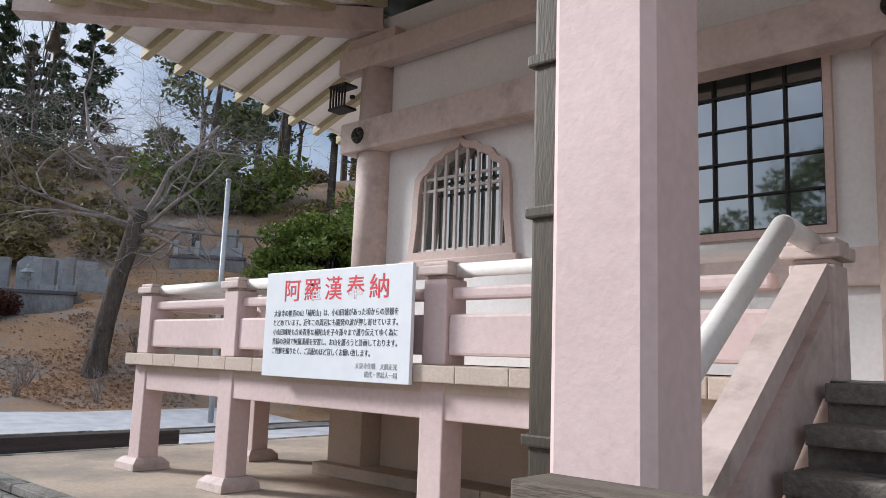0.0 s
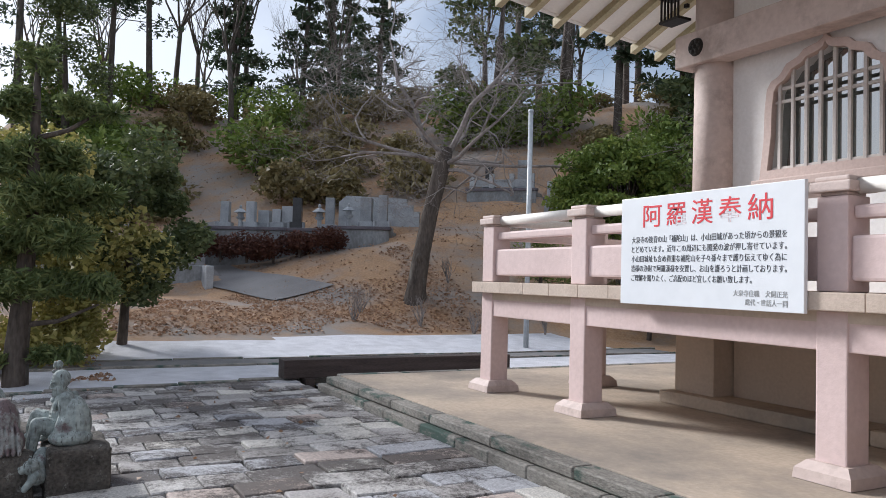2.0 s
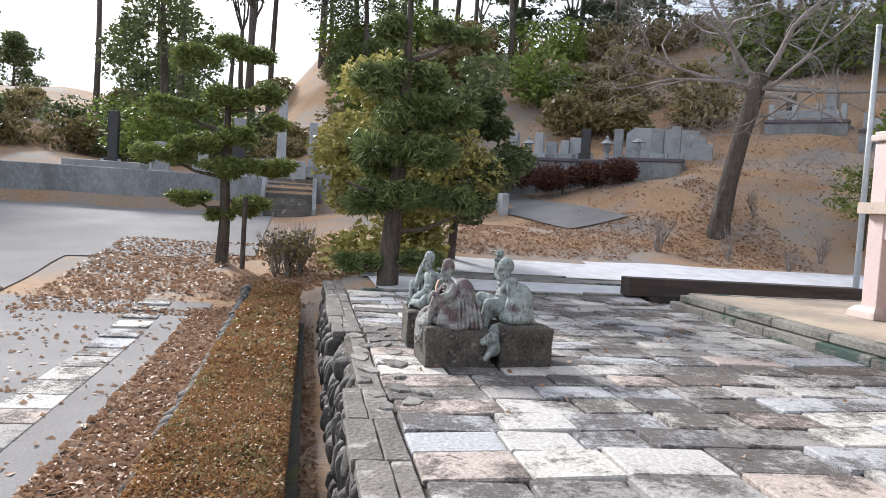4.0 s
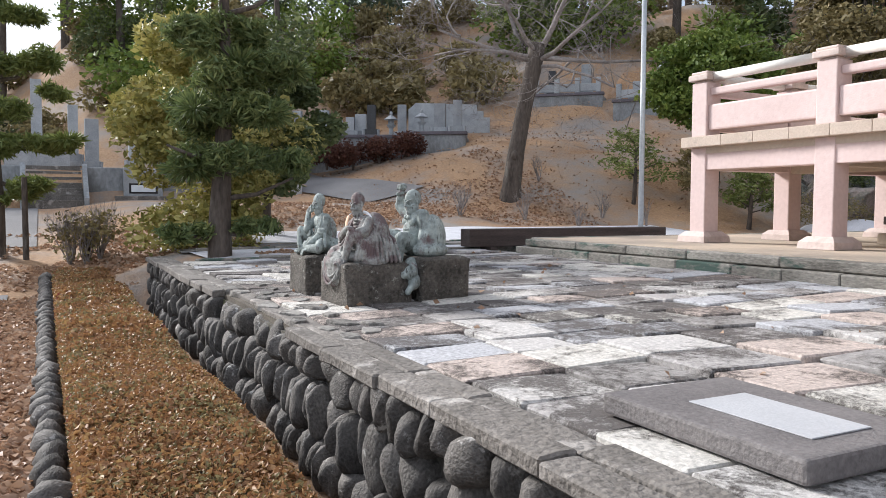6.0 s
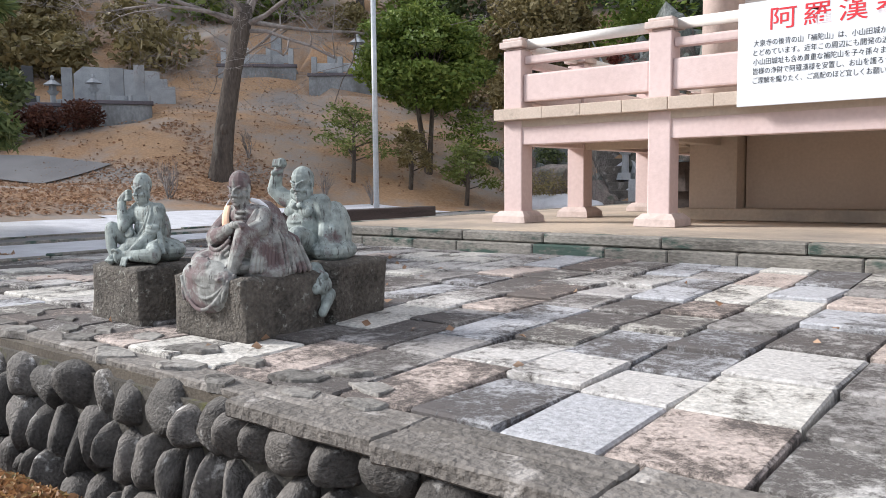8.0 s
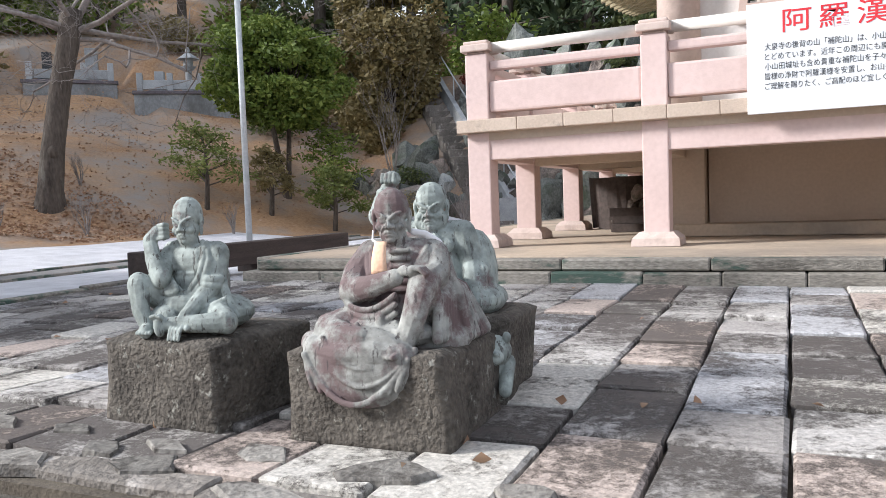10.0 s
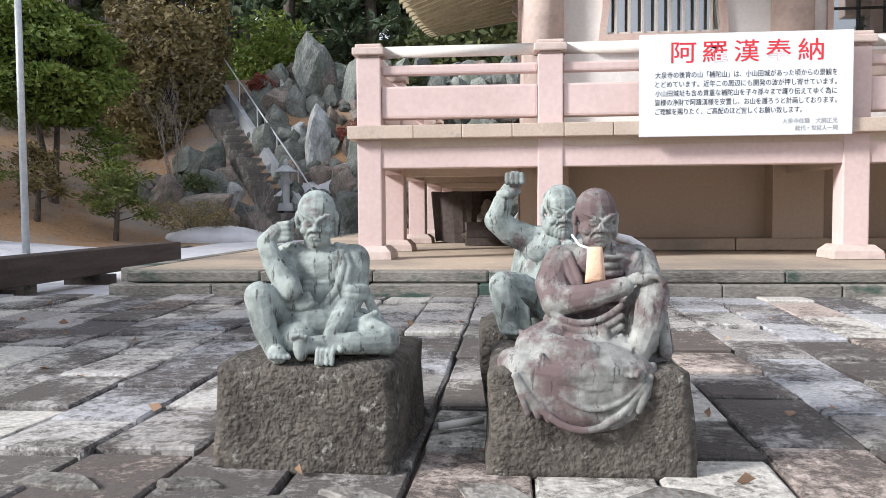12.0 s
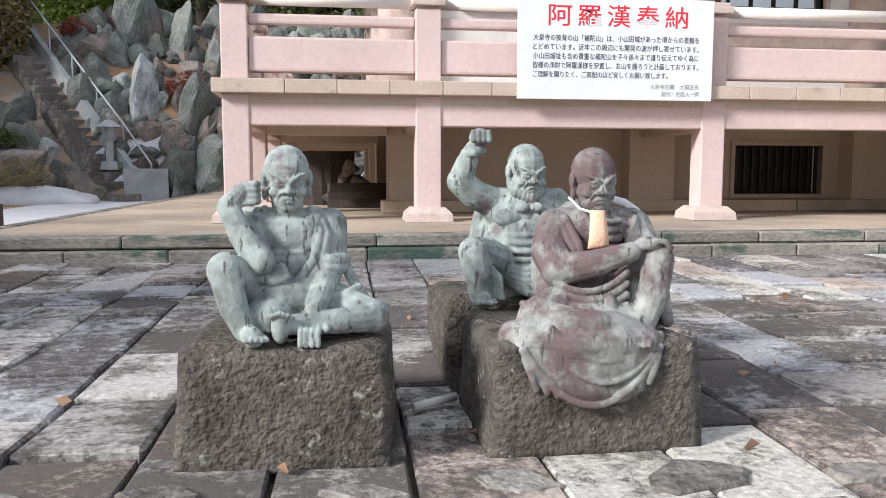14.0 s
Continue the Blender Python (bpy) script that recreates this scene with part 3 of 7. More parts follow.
# hanging lantern bracket at the corner column
lamp = thing("corner_lantern", (COL_W - 0.36, COL_Y - 0.25, 4.45), "small black slatted iron lantern at the corner column", "lantern")
lx, ly = COL_W - 0.40, COL_Y - 0.22
part("top_plate", box(lx - 0.15, lx + 0.15, ly - 0.1, ly + 0.1, 4.74, 4.77, 0.006), M["black"], lamp)
part("bottom_plate", box(lx - 0.15, lx + 0.15, ly - 0.1, ly + 0.1, 4.46, 4.49, 0.006), M["black"], lamp)
for i in range(6):
    x = lx - 0.13 + 0.052 * i
    part("slat", box(x - 0.008, x + 0.008, ly - 0.09, ly - 0.07, 4.491, 4.739), M["black"], lamp)
part("bracket", box(lx + 0.151, COL_W - 0.20, ly - 0.02, ly + 0.02, 4.58, 4.62), M["black"], lamp)

# ---- eaves and roof ----
EAVE_X, EAVE_Y = -8.75, 3.0


def eave_z(s):
    """Height of the eave's edge along a side, which lifts towards the corners."""
    return 4.72 + 0.66 * min(1.0, abs(s - 10.5) / 7.5) ** 2


roof = thing("hall_roof", (0, 10.5, wall_top), "broad hipped temple roof with white soffit and rafters", "roof", kind="structure")
ys = list(np.linspace(EAVE_Y, 18.0, 41))
soff = bmesh.new()
IN_X, IN_Z = COL_W - 0.12, 5.75
for lift, flip in ((0.0, 0), (0.16, 1)):
    prev = None
    for y in ys:
        k = smooth01(EAVE_Y, COL_Y, y) if y < COL_Y else 1.0
        ez = eave_z(y) + 0.10 + lift
        xi = EAVE_X + (IN_X - EAVE_X) * max(0.0, min(1.0, (y - EAVE_Y) / (COL_Y - EAVE_Y))) + 0.002
        iz = ez + (IN_Z + lift - ez) * (xi - EAVE_X) / (IN_X - EAVE_X)
        cur = (soff.verts.new((EAVE_X, y, ez)), soff.verts.new((xi, y, iz)))
        if prev:
            soff.faces.new((prev[0], cur[0], cur[1], prev[1]) if flip else (prev[0], prev[1], cur[1], cur[0]))
        prev = cur
part("soffit", soff, M["soffit"], roof, "white boarded soffit")
soff2 = bmesh.new()
xs_e = list(np.linspace(EAVE_X, 9.0, 41))


def eave_zx(x):
    return 4.95 + 0.43 * max(0.0, 1 - (x - EAVE_X) / 7.0) ** 2


for lift, flip in ((0.0, 0), (0.16, 1)):
    prev = None
    for x in xs_e:
        ez = eave_zx(x) + 0.10 + lift
        k = max(0.0, min(1.0, (x - EAVE_X) / (IN_X - EAVE_X)))
        yi = EAVE_Y + (COL_Y - 0.1 - EAVE_Y) * k + 0.002
        iz = ez + (IN_Z + lift - ez) * (yi - EAVE_Y) / (COL_Y - 0.1 - EAVE_Y)
        cur = (soff2.verts.new((x, EAVE_Y, ez)), soff2.verts.new((x, yi, iz)))
        if prev:
            soff2.faces.new((prev[0], prev[1], cur[1], cur[0]) if flip else (prev[0], cur[0], cur[1], prev[1]))
        prev = cur
part("soffit", soff2, M["soffit"], roof, "white boarded soffit")
for y in np.arange(EAVE_Y + 0.3, 17.6, 0.46):
    ez = eave_z(y) + 0.02
    t = max(0.0, min(1.0, (y - EAVE_Y) / (COL_Y - EAVE_Y)))
    xi = EAVE_X + (IN_X - EAVE_X) * t
    iz = ez + (IN_Z - 0.07 - ez) * t
    bm = bmesh.new()
    a, b = Vector((EAVE_X - 0.10, y, ez - 0.04)), Vector((xi, y, iz - 0.01))
    vs = [bm.verts.new(p + Vector((0, s, dz))) for p in (a, b) for s, dz in ((-0.05, 0), (0.05, 0), (0.05, 0.115), (-0.05, 0.115))]
    for f in ((0, 1, 2, 3), (7, 6, 5, 4), (0, 4, 5, 1), (1, 5, 6, 2), (2, 6, 7, 3), (3, 7, 4, 0)):
        bm.faces.new([vs[i] for i in f])
    bmesh.ops.recalc_face_normals(bm, faces=bm.faces[:])
    part("rafter", bm, M["rafter"], roof)
for x in np.arange(EAVE_X + 0.3, 8.6, 0.46):
    t = max(0.0, min(1.0, (x - EAVE_X) / (IN_X - EAVE_X)))
    ez = eave_zx(x) + 0.02
    yi = EAVE_Y + (COL_Y - 0.1 - EAVE_Y) * t
    iz = ez + (IN_Z - 0.07 - ez) * t
    bm = bmesh.new()
    a, b = Vector((x, EAVE_Y - 0.10, ez - 0.04)), Vector((x, yi, iz - 0.01))
    vs = [bm.verts.new(p + Vector((s, 0, dz))) for p in (a, b) for s, dz in ((-0.05, 0), (0.05, 0), (0.05, 0.115), (-0.05, 0.115))]
    for f in ((0, 1, 2, 3), (7, 6, 5, 4), (0, 4, 5, 1), (1, 5, 6, 2), (2, 6, 7, 3), (3, 7, 4, 0)):
        bm.faces.new([vs[i] for i in f])
    bmesh.ops.recalc_face_normals(bm, faces=bm.faces[:])
    part("rafter", bm, M["rafter"], roof)


def beam_between(a, b, w, h, bm=None):
    bm = bm or bmesh.new()
    a, b = Vector(a), Vector(b)
    side = (b - a).cross(Vector((0, 0, 1))).normalized() * w / 2
    vs = [bm.verts.new(p + side * s + Vector((0, 0, dz))) for p in (a, b) for s, dz in ((-1, 0), (1, 0), (1, h), (-1, h))]
    for f in ((0, 1, 2, 3), (7, 6, 5, 4), (0, 4, 5, 1), (1, 5, 6, 2), (2, 6, 7, 3), (3, 7, 4, 0)):
        bm.faces.new([vs[i] for i in f])
    bmesh.ops.recalc_face_normals(bm, faces=bm.faces[:])
    return bm


part("hip_rafter", beam_between((EAVE_X - 0.25, EAVE_Y - 0.25, 5.26), (COL_W, COL_Y, 5.38), 0.26, 0.3), M["pale_pink"], roof, "pale pink corner beam")
cover = bmesh.new()
c0, c1, c2, c3 = (EAVE_X - 0.1, EAVE_Y - 0.1, 5.75), (10.0, EAVE_Y - 0.1, 5.75), (10.0, 18.1, 5.75), (EAVE_X - 0.1, 18.1, 5.75)
v = [cover.verts.new(p) for p in (c0, c1, c2, c3, (-2, 10.5, 10.6), (3, 10.5, 10.6))]
for f in ((0, 1, 5, 4), (1, 2, 5), (2, 3, 4, 5), (3, 0, 4), (3, 2, 1, 0)):
    cover.faces.new([v[i] for i in f])
bmesh.ops.recalc_face_normals(cover, faces=cover.faces[:])
part("roof_cover", cover, M["roof"], roof, "dark green copper covering")
fascia = bmesh.new()
for a, b in zip(ys, ys[1:]):
    beam_between((EAVE_X, a, eave_z(a) + 0.10), (EAVE_X, b, eave_z(b) + 0.10), 0.08, 0.45, fascia)
part("fascia", fascia, M["soffit"], roof)
fascia2 = bmesh.new()
for a, b in zip(xs_e, xs_e[1:]):
    beam_between((a, EAVE_Y, eave_zx(a) + 0.10), (b, EAVE_Y, eave_zx(b) + 0.10), 0.08, 0.45, fascia2)
part("fascia", fascia2, M["pale_pink"], roof)

bell = thing("wind_bell", (-8.82, 3.12, 4.95), "small dark bronze wind bell hanging at the eave corner", "bell")
part("body", tube((-8.82, 3.12, 4.92), (-8.82, 3.12, 5.12), 0.085, 0.055, sides=16), M["bronze"], bell, smooth=True)
part("crown", ball((-8.82, 3.12, 5.12), (0.056, 0.056, 0.04), None, 12, 8), M["bronze"], bell, smooth=True)
part("chain", tube((-8.82, 3.12, 5.14), (-8.82, 3.12, 5.42), 0.010, sides=6), M["black"], bell)
part("clapper", box(-8.86, -8.78, 3.115, 3.125, 4.78, 4.90), M["bronze"], bell)

# ---- under the hall floor ----
for x in COLS:
    single("foundation_pier", box(x - 0.27, x + 0.27, COL_Y - 0.27, COL_Y + 0.27, POD_Z, FLOOR_Z - 0.24, 0.01), M["cream"], "square cream foundation pier under the hall", "pier", "foundation piers", kind="structure")
for y in (9.0, 12.0, 14.9):
    single("foundation_pier", box(COL_W - 0.27, COL_W + 0.27, y - 0.27, y + 0.27, POD_Z, FLOOR_Z - 0.24, 0.01), M["cream"], "square cream foundation pier under the hall", "pier", "foundation piers", kind="structure")
vent_hole = [(-2.42, 0.44), (-1.30, 0.44), (-1.30, 1.02), (-2.42, 1.02)]
single("foundation_wall", wall_with_holes(COL_W + 0.29, 6.3, POD_Z, FLOOR_Z - 0.24, COL_Y + 0.0, COL_Y + 0.15, [vent_hole]), M["cream"], "cream plastered wall below the veranda", "wall", kind="structure")
single("foundation_wall", box(COL_W + 0.02, COL_W + 0.17, COL_Y + 3.4, 14.6, POD_Z, FLOOR_Z - 0.24), M["cream"], "cream plastered side wall below the veranda", "wall", kind="structure")
vent = thing("floor_vent", (-1.86, COL_Y, 0.44), "dark barred ventilation grille in the foundation wall", "vent", kind="structure")
part("vent_frame", ring([(-2.47, 0.39), (-1.25, 0.39), (-1.25, 1.07), (-2.47, 1.07)], vent_hole, COL_Y - 0.03, COL_Y + 0.02), M["cream"], vent)
# dark sheet behind the bars stands in for the shade under the floor
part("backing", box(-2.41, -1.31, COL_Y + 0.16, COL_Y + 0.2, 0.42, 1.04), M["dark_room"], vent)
for i in range(11):
    x = -2.37 + 0.102 * i
    part("bar", box(x - 0.017, x + 0.017, COL_Y + 0.02, COL_Y + 0.05, 0.445, 1.015), M["black"], vent)
for i in range(5):
    x0 = COL_W - 0.35 + 2.4 * i
    single("plinth", box(x0, x0 + 2.39, COL_Y - 0.42, COL_Y - 0.005, POD_Z, POD_Z + 0.13, 0.015), M["concrete"], "low concrete plinth along the foundation wall", "plinth", "plinths", kind="structure")
single("hall_underside", box(COL_W - 0.2, 6.5, COL_Y - 0.2, 15.0, FLOOR_Z - 0.235, FLOOR_Z - 0.01), M["cream"], "cream concrete underside of the hall floor", "floor", kind="structure")

# ---- veranda ----
veranda = thing("veranda", (RIM_X, RIM_Y, POD_Z), "pink painted veranda with railing and square posts", "veranda", kind="structure")
POST_Y, POST_X = 4.20, -7.98
POSTS_S = [(POST_X, POST_Y), (-6.29, POST_Y), (-3.59, POST_Y)]
POSTS_W = [(POST_X, 5.65), (POST_X, 7.7), (POST_X, 10.0), (POST_X, 12.5)]
STAIR_X = -0.95
FRONT_END = STAIR_X - 0.12


def base_flare(x, y):
    bm = bmesh.new()
    w0, w1, z0, z1 = 0.215, 0.15, POD_Z, POD_Z + 0.125
    lo = [bm.verts.new((x + a * w0, y + b * w0, z0)) for a, b in ((-1, -1), (1, -1), (1, 1), (-1, 1))]
    mid = [bm.verts.new((x + a * w0 * 0.96, y + b * w0 * 0.96, z0 + 0.07)) for a, b in ((-1, -1), (1, -1), (1, 1), (-1, 1))]
    hi = [bm.verts.new((x + a * w1, y + b * w1, z1)) for a, b in ((-1, -1), (1, -1), (1, 1), (-1, 1))]
    for p, q in ((lo, mid), (mid, hi)):
        for i in range(4):
            j = (i + 1) % 4
            bm.faces.new((p[i], p[j], q[j], q[i]))
    bm.faces.new(hi)
    bm.faces.new(lo[::-1])
    return bm


def rail_post(x, y, cap=True):
    p = part("rail_post", box(x - 0.115, x + 0.115, y - 0.115, y + 0.115, FLOOR_Z + 0.003, 2.14, 0.012), M["pink"], veranda)
    bm = bmesh.new()
    for w, z0, z1 in ((0.10, 2.14, 2.165), (0.15, 2.165, 2.235), (0.125, 2.235, 2.27)):
        box(x - w, x + w, y - w, y + w, z0, z1, 0.012, bm)
    part("post_cap", bm, M["pale_pink"], p)
    return p


for x, y in POSTS_S + POSTS_W:
    p = part("post", box(x - 0.115, x + 0.115, y - 0.115, y + 0.115, POD_Z + 0.1, FLOOR_Z - 0.125, 0.012), M["pink"], veranda)
    part("footing", base_flare(x, y), M["pale_pink"], p, "flared concrete footing")
    rail_post(x, y)
part("floor_slab", box(RIM_X + 0.1, FRONT_END, RIM_Y + 0.1, COL_Y - 0.22, FLOOR_Z - 0.2, FLOOR_Z - 0.02), M["cream"], veranda)
part("floor_slab", box(RIM_X + 0.1, COL_W - 0.22, COL_Y - 0.215, 15.6, FLOOR_Z - 0.2, FLOOR_Z - 0.02), M["cream"], veranda)
part("edge_beam", box(-8.09, FRONT_END, POST_Y - 0.10, POST_Y + 0.10, 1.11, FLOOR_Z - 0.125, 0.01), M["pink"], veranda)
part("edge_beam", box(POST_X - 0.10, POST_X + 0.10, POST_Y + 0.102, 15.6, 1.11, FLOOR_Z - 0.125, 0.01), M["pink"], veranda)
for x in (-6.29, -3.59):
    part("cross_beam", box(x - 0.09, x + 0.09, POST_Y + 0.102, COL_Y - 0.28, 1.09, 1.29, 0.008), M["cream"], veranda)
for y in (5.65, 7.7, 10.0, 12.5):
    part("cross_beam", box(POST_X + 0.102, COL_W - 0.29, y - 0.09, y + 0.09, 1.09, 1.29, 0.008), M["cream"], veranda)
# rim stones, each with its own joint
x = RIM_X
lengths = itertools.cycle((0.62, 0.45, 0.46, 0.47, 0.44, 0.46, 0.45))
while x < FRONT_END - 0.05:
    x1 = min(x + next(lengths), FRONT_END)
    part("edge_stone", box(x + 0.002, x1 - 0.002, RIM_Y, RIM_Y + 0.40, FLOOR_Z - 0.122, FLOOR_Z, 0.008), M["tan"], veranda)
    x = x1
y = RIM_Y + 0.402
while y < 15.6:
    part("edge_stone", box(RIM_X, RIM_X + 0.40, y + 0.002, y + 0.458, FLOOR_Z - 0.122, FLOOR_Z, 0.008), M["tan"], veranda)
    y += 0.46


def rails(x0, y0, x1, y1):
    """Rails from post to post, along x or along y."""
    along_x = y0 == y1
    for name, z0, z1, half, m in (("lower_rail", 1.575, 1.875, 0.085, "pink"), ("middle_rail", 1.985, 2.075, 0.062, "pink")):
        b = box(x0, x1, y0 - half, y0 + half, z0, z1, 0.022) if along_x else box(x0 - half, x0 + half, y0, y1, z0, z1, 0.022)
        part(name, b, M[m], veranda)
    ends = ((x0, y0, 2.205), (x1, y1, 2.205))
    part("top_rail", tube(*ends, 0.054, sides=20), M["white_pipe"], veranda, "peeling white painted pipe", smooth=True)


runs = [(POST_X, -6.29), (-6.29, -3.59), (-3.59, STAIR_X - 0.10)]
for a, b in runs:
    rails(a + 0.117, POST_Y, b - 0.117, POST_Y)
wy = [POST_Y, 5.65, 7.7, 10.0, 12.5, 15.4]
for a, b in zip(wy, wy[1:]):
    rails(POST_X, a + 0.117, POST_X, b - 0.117)

# ---- stairs ----
stairs = thing("entrance_stairs", (STAIR_X + 1.9, 3.2, POD_Z), "grey stone entrance stairs with closed sides", "stairs", kind="structure")
N_STEP = 7
rise, tread = (FLOOR_Z - POD_Z) / N_STEP, 0.30
for i in range(N_STEP):
    z1 = FLOOR_Z - rise * i - 0.004
    y0 = RIM_Y + 0.1 - tread * (i + 1)
    x = STAIR_X + 0.14
    k = 0
    while x < 4.4:
        x1 = min(x + (0.95 if (k + i) % 2 else 1.25), 4.4)
        part("step", box(x + 0.002, x1 - 0.002, y0 - 0.03, y0 + tread + 0.0, z1 - 0.09, z1, 0.01), M["stair_stone"], stairs)
        x, k = x1, k + 1
    part("riser", box(STAIR_X + 0.14, 4.4, y0 + 0.02, y0 + 0.06, z1 - rise - 0.004, z1 - 0.091), M["stair_stone"], stairs)
part("landing", box(FRONT_END + 0.003, 4.6, RIM_Y + 0.1, COL_Y - 0.22, FLOOR_Z - 0.2, FLOOR_Z - 0.003), M["kerb"], stairs)

bal = thing("stair_balustrade", (STAIR_X, 3.2, POD_Z), "faded pink sloping stair balustrade with white pipe rail", "balustrade", kind="structure")
part("newel", box(STAIR_X - 0.115, STAIR_X + 0.115, 4.10, 4.33, FLOOR_Z + 0.002, 2.10, 0.012), M["pale_pink"], bal)
nb = bmesh.new()
for w, z0, z1 in ((0.10, 2.10, 2.13), (0.15, 2.13, 2.20), (0.125, 2.20, 2.235)):
    box(STAIR_X - w, STAIR_X + w, 4.215 - w, 4.215 + w, z0, z1, 0.012, nb)
part("newel_cap", nb, M["pale_pink"], bal)
slope = 0.67


def raked(y0, y1, z_at, h, w, name, m):
    """A bar that follows the slope of the stairs; z_at is its height at the upper end."""
    z0 = z_at - slope * (y1 - y0)
    part(name, prism([(y0, z0), (y1, z_at), (y1, z_at - h), (y0, z0 - h)], STAIR_X - w / 2, STAIR_X + w / 2, None, "x"), M[m], bal)


raked(2.25, 4.098, 2.10, 0.13, 0.16, "upper_rail", "pale_pink")
raked(2.25, 4.098, 1.90, 0.36, 0.18, "lower_rail", "pale_pink")
raked(2.20, 4.098, 1.42, 0.30, 0.22, "string", "pale_pink")
part("top_rail", tube((STAIR_X, 3.70, 2.245), (STAIR_X, 2.25, 2.245 - slope * 1.45), 0.055, sides=20), M["white_pipe"], bal, "peeling white painted pipe", smooth=True)
part("rail_elbow", tube((STAIR_X, 3.69, 2.243), (STAIR_X, 4.12, 2.215), 0.055, sides=20), M["white_pipe"], bal, smooth=True)
part("foot_newel", box(STAIR_X - 0.13, STAIR_X + 0.13, 2.05, 2.28, 0.2, 1.45, 0.012), M["pale_pink"], bal)

# ---- porch pillar with its rainwater pipe ----
PIL = (-1.01, 1.78, 0.345)
pil = thing("porch_pillar", (PIL[0] + PIL[2] / 2, PIL[1] + PIL[2] / 2, 0.0), "thick square pink porch pillar with chamfered corners", "pillar", kind="structure")
sx, sy, s, ch = PIL[0], PIL[1], PIL[2], 0.035
oct_ = [(sx + ch, sy), (sx + s - ch, sy), (sx + s, sy + ch), (sx + s, sy + s - ch), (sx + s - ch, sy + s), (sx + ch, sy + s), (sx, sy + s - ch), (sx, sy + ch)]
part("shaft", prism(oct_, 0.20, 5.3, None, "z"), M["pink"], pil)
part("base_stone", box(sx - 0.1, sx + s + 0.1, sy - 0.1, sy + s + 0.1, -0.05, 0.2, 0.03), M["kerb"], pil)
pil2 = copy_thing(pil, Matrix.Translation((4.3, PIL[1] + PIL[2] / 2, 0.0)))
pipe = thing("rainwater_pipe", (-1.10, 1.93, 0.0), "dark bronze square rainwater pipe with collars", "pipe")
part("pipe", box(-1.155, -1.055, 1.90, 2.0, 0.03, 5.2, 0.012), M["bronze"], pipe)
for z in (1.30, 2.03, 2.55, 3.6):
    part("collar", box(-1.172, -1.038, 1.883, 2.017, z - 0.02, z + 0.02, 0.008), M["bronze"], pipe)
single("porch_beam", box(-1.4, 4.9, PIL[1] + 0.04, PIL[1] + 0.30, 3.75, 4.2, 0.02), M["pale_pink"], "pale pink beam over the porch pillars", "beam", kind="structure")

single("porch_roof", box(-1.35, 5.2, PIL[1] + 0.02, 2.95, 4.22, 4.42, 0.02), M["soffit"], "white boarded porch roof carried by the pink pillars", "roof", kind="structure")

# timber stand near the stairs
stand = thing("timber_stand", (-0.30, 1.02, 0.0), "dark timber stand with a worn pale top", "stand")
part("top", box(-0.50, -0.13, 0.94, 1.06, 1.30, 1.345, 0.006), M["brown_wood"], stand, "worn grey wooden top")
part("panel", box(-0.48, -0.15, 0.955, 1.045, 0.02, 1.30, 0.006), M["dark_wood"], stand, "dark stained panel")

# ---- sign board ----
SX0, SX1, SY, SZ0, SZ1 = -5.51, -3.69, 3.945, 1.352, 2.252
sign = thing("sign_board", ((SX0 + SX1) / 2, SY, SZ0), "white donation notice board with red and black lettering", "sign")
part("panel", box(SX0, SX1, SY, SY + 0.035, SZ0, SZ1, 0.004), M["sign_white"], sign)
part("batten", box(SX0 + 0.2, SX0 + 0.25, SY + 0.036, SY + 0.13, SZ0 + 0.05, SZ1 - 0.05), M["brown_wood"], sign)
part("batten", box(SX1 - 0.25, SX1 - 0.2, SY + 0.036, SY + 0.13, SZ0 + 0.05, SZ1 - 0.05), M["brown_wood"], sign)


def lettering(text, x0, x1, z, size, m, squeeze=True, bold=0.0):
    c = bpy.data.curves.new("lettering", "FONT")
    c.body, c.size, c.extrude, c.offset = text, size, 0.0012, bold
    c.resolution_u = 3
    tmp = bpy.data.objects.new("lettering", c)
    scene.collection.objects.link(tmp)
    bpy.context.view_layer.update()
    me = bpy.data.meshes.new_from_object(tmp.evaluated_get(bpy.context.evaluated_depsgraph_get()))
    bpy.data.objects.remove(tmp)
    co = np.empty(len(me.vertices) * 3)
    me.vertices.foreach_get("co", co)
    co = co.reshape(-1, 3)
    w = co[:, 0].max() - co[:, 0].min()
    k = (x1 - x0) / w
    out = np.stack([x0 + (co[:, 0] - co[:, 0].min()) * k, SY - 0.0015 + 0 * co[:, 0] - co[:, 2], z + co[:, 1]], 1)
    me.vertices.foreach_set("co", out.ravel())
    me.materials.clear()
    me.materials.append(M[m])
    ob = new("lettering", me)
    return hang(ob, sign)


W, H = SX1 - SX0, SZ1 - SZ0
for i, sign_char in enumerate("阿羅漢奉納"):
    lettering(sign_char, SX0 + (0.150 + 0.1485 * i) * W, SX0 + (0.267 + 0.1485 * i) * W, SZ0 + 0.735 * H, 0.205, "red", bold=0.0007)
LINES = ["大泉寺の後背の山「補陀山」は、小山田城があった頃からの景観を", "とどめています。近年この周辺にも開発の波が押し寄せています。",
         "小山田城址も含め貴重な補陀山を子々孫々まで護り伝えてゆく為に", "皆様の浄財で阿羅漢様を安置し、お山を護ろうと計画しております。",
         "ご理解を賜りたく、ご高配のほど宜しくお願い致します。"]
for i, line in enumerate(LINES):
    right = 0.925 if i < 4 else 0.765
    lettering(line, SX0 + 0.075 * W, SX0 + right * W, SZ0 + (0.575 - 0.089 * i) * H, 0.062, "ink", bold=-0.0005)
lettering("大泉寺住職　犬飼正光", SX0 + 0.675 * W, SX0 + 0.93 * W, SZ0 + 0.115 * H, 0.05, "faint_ink")
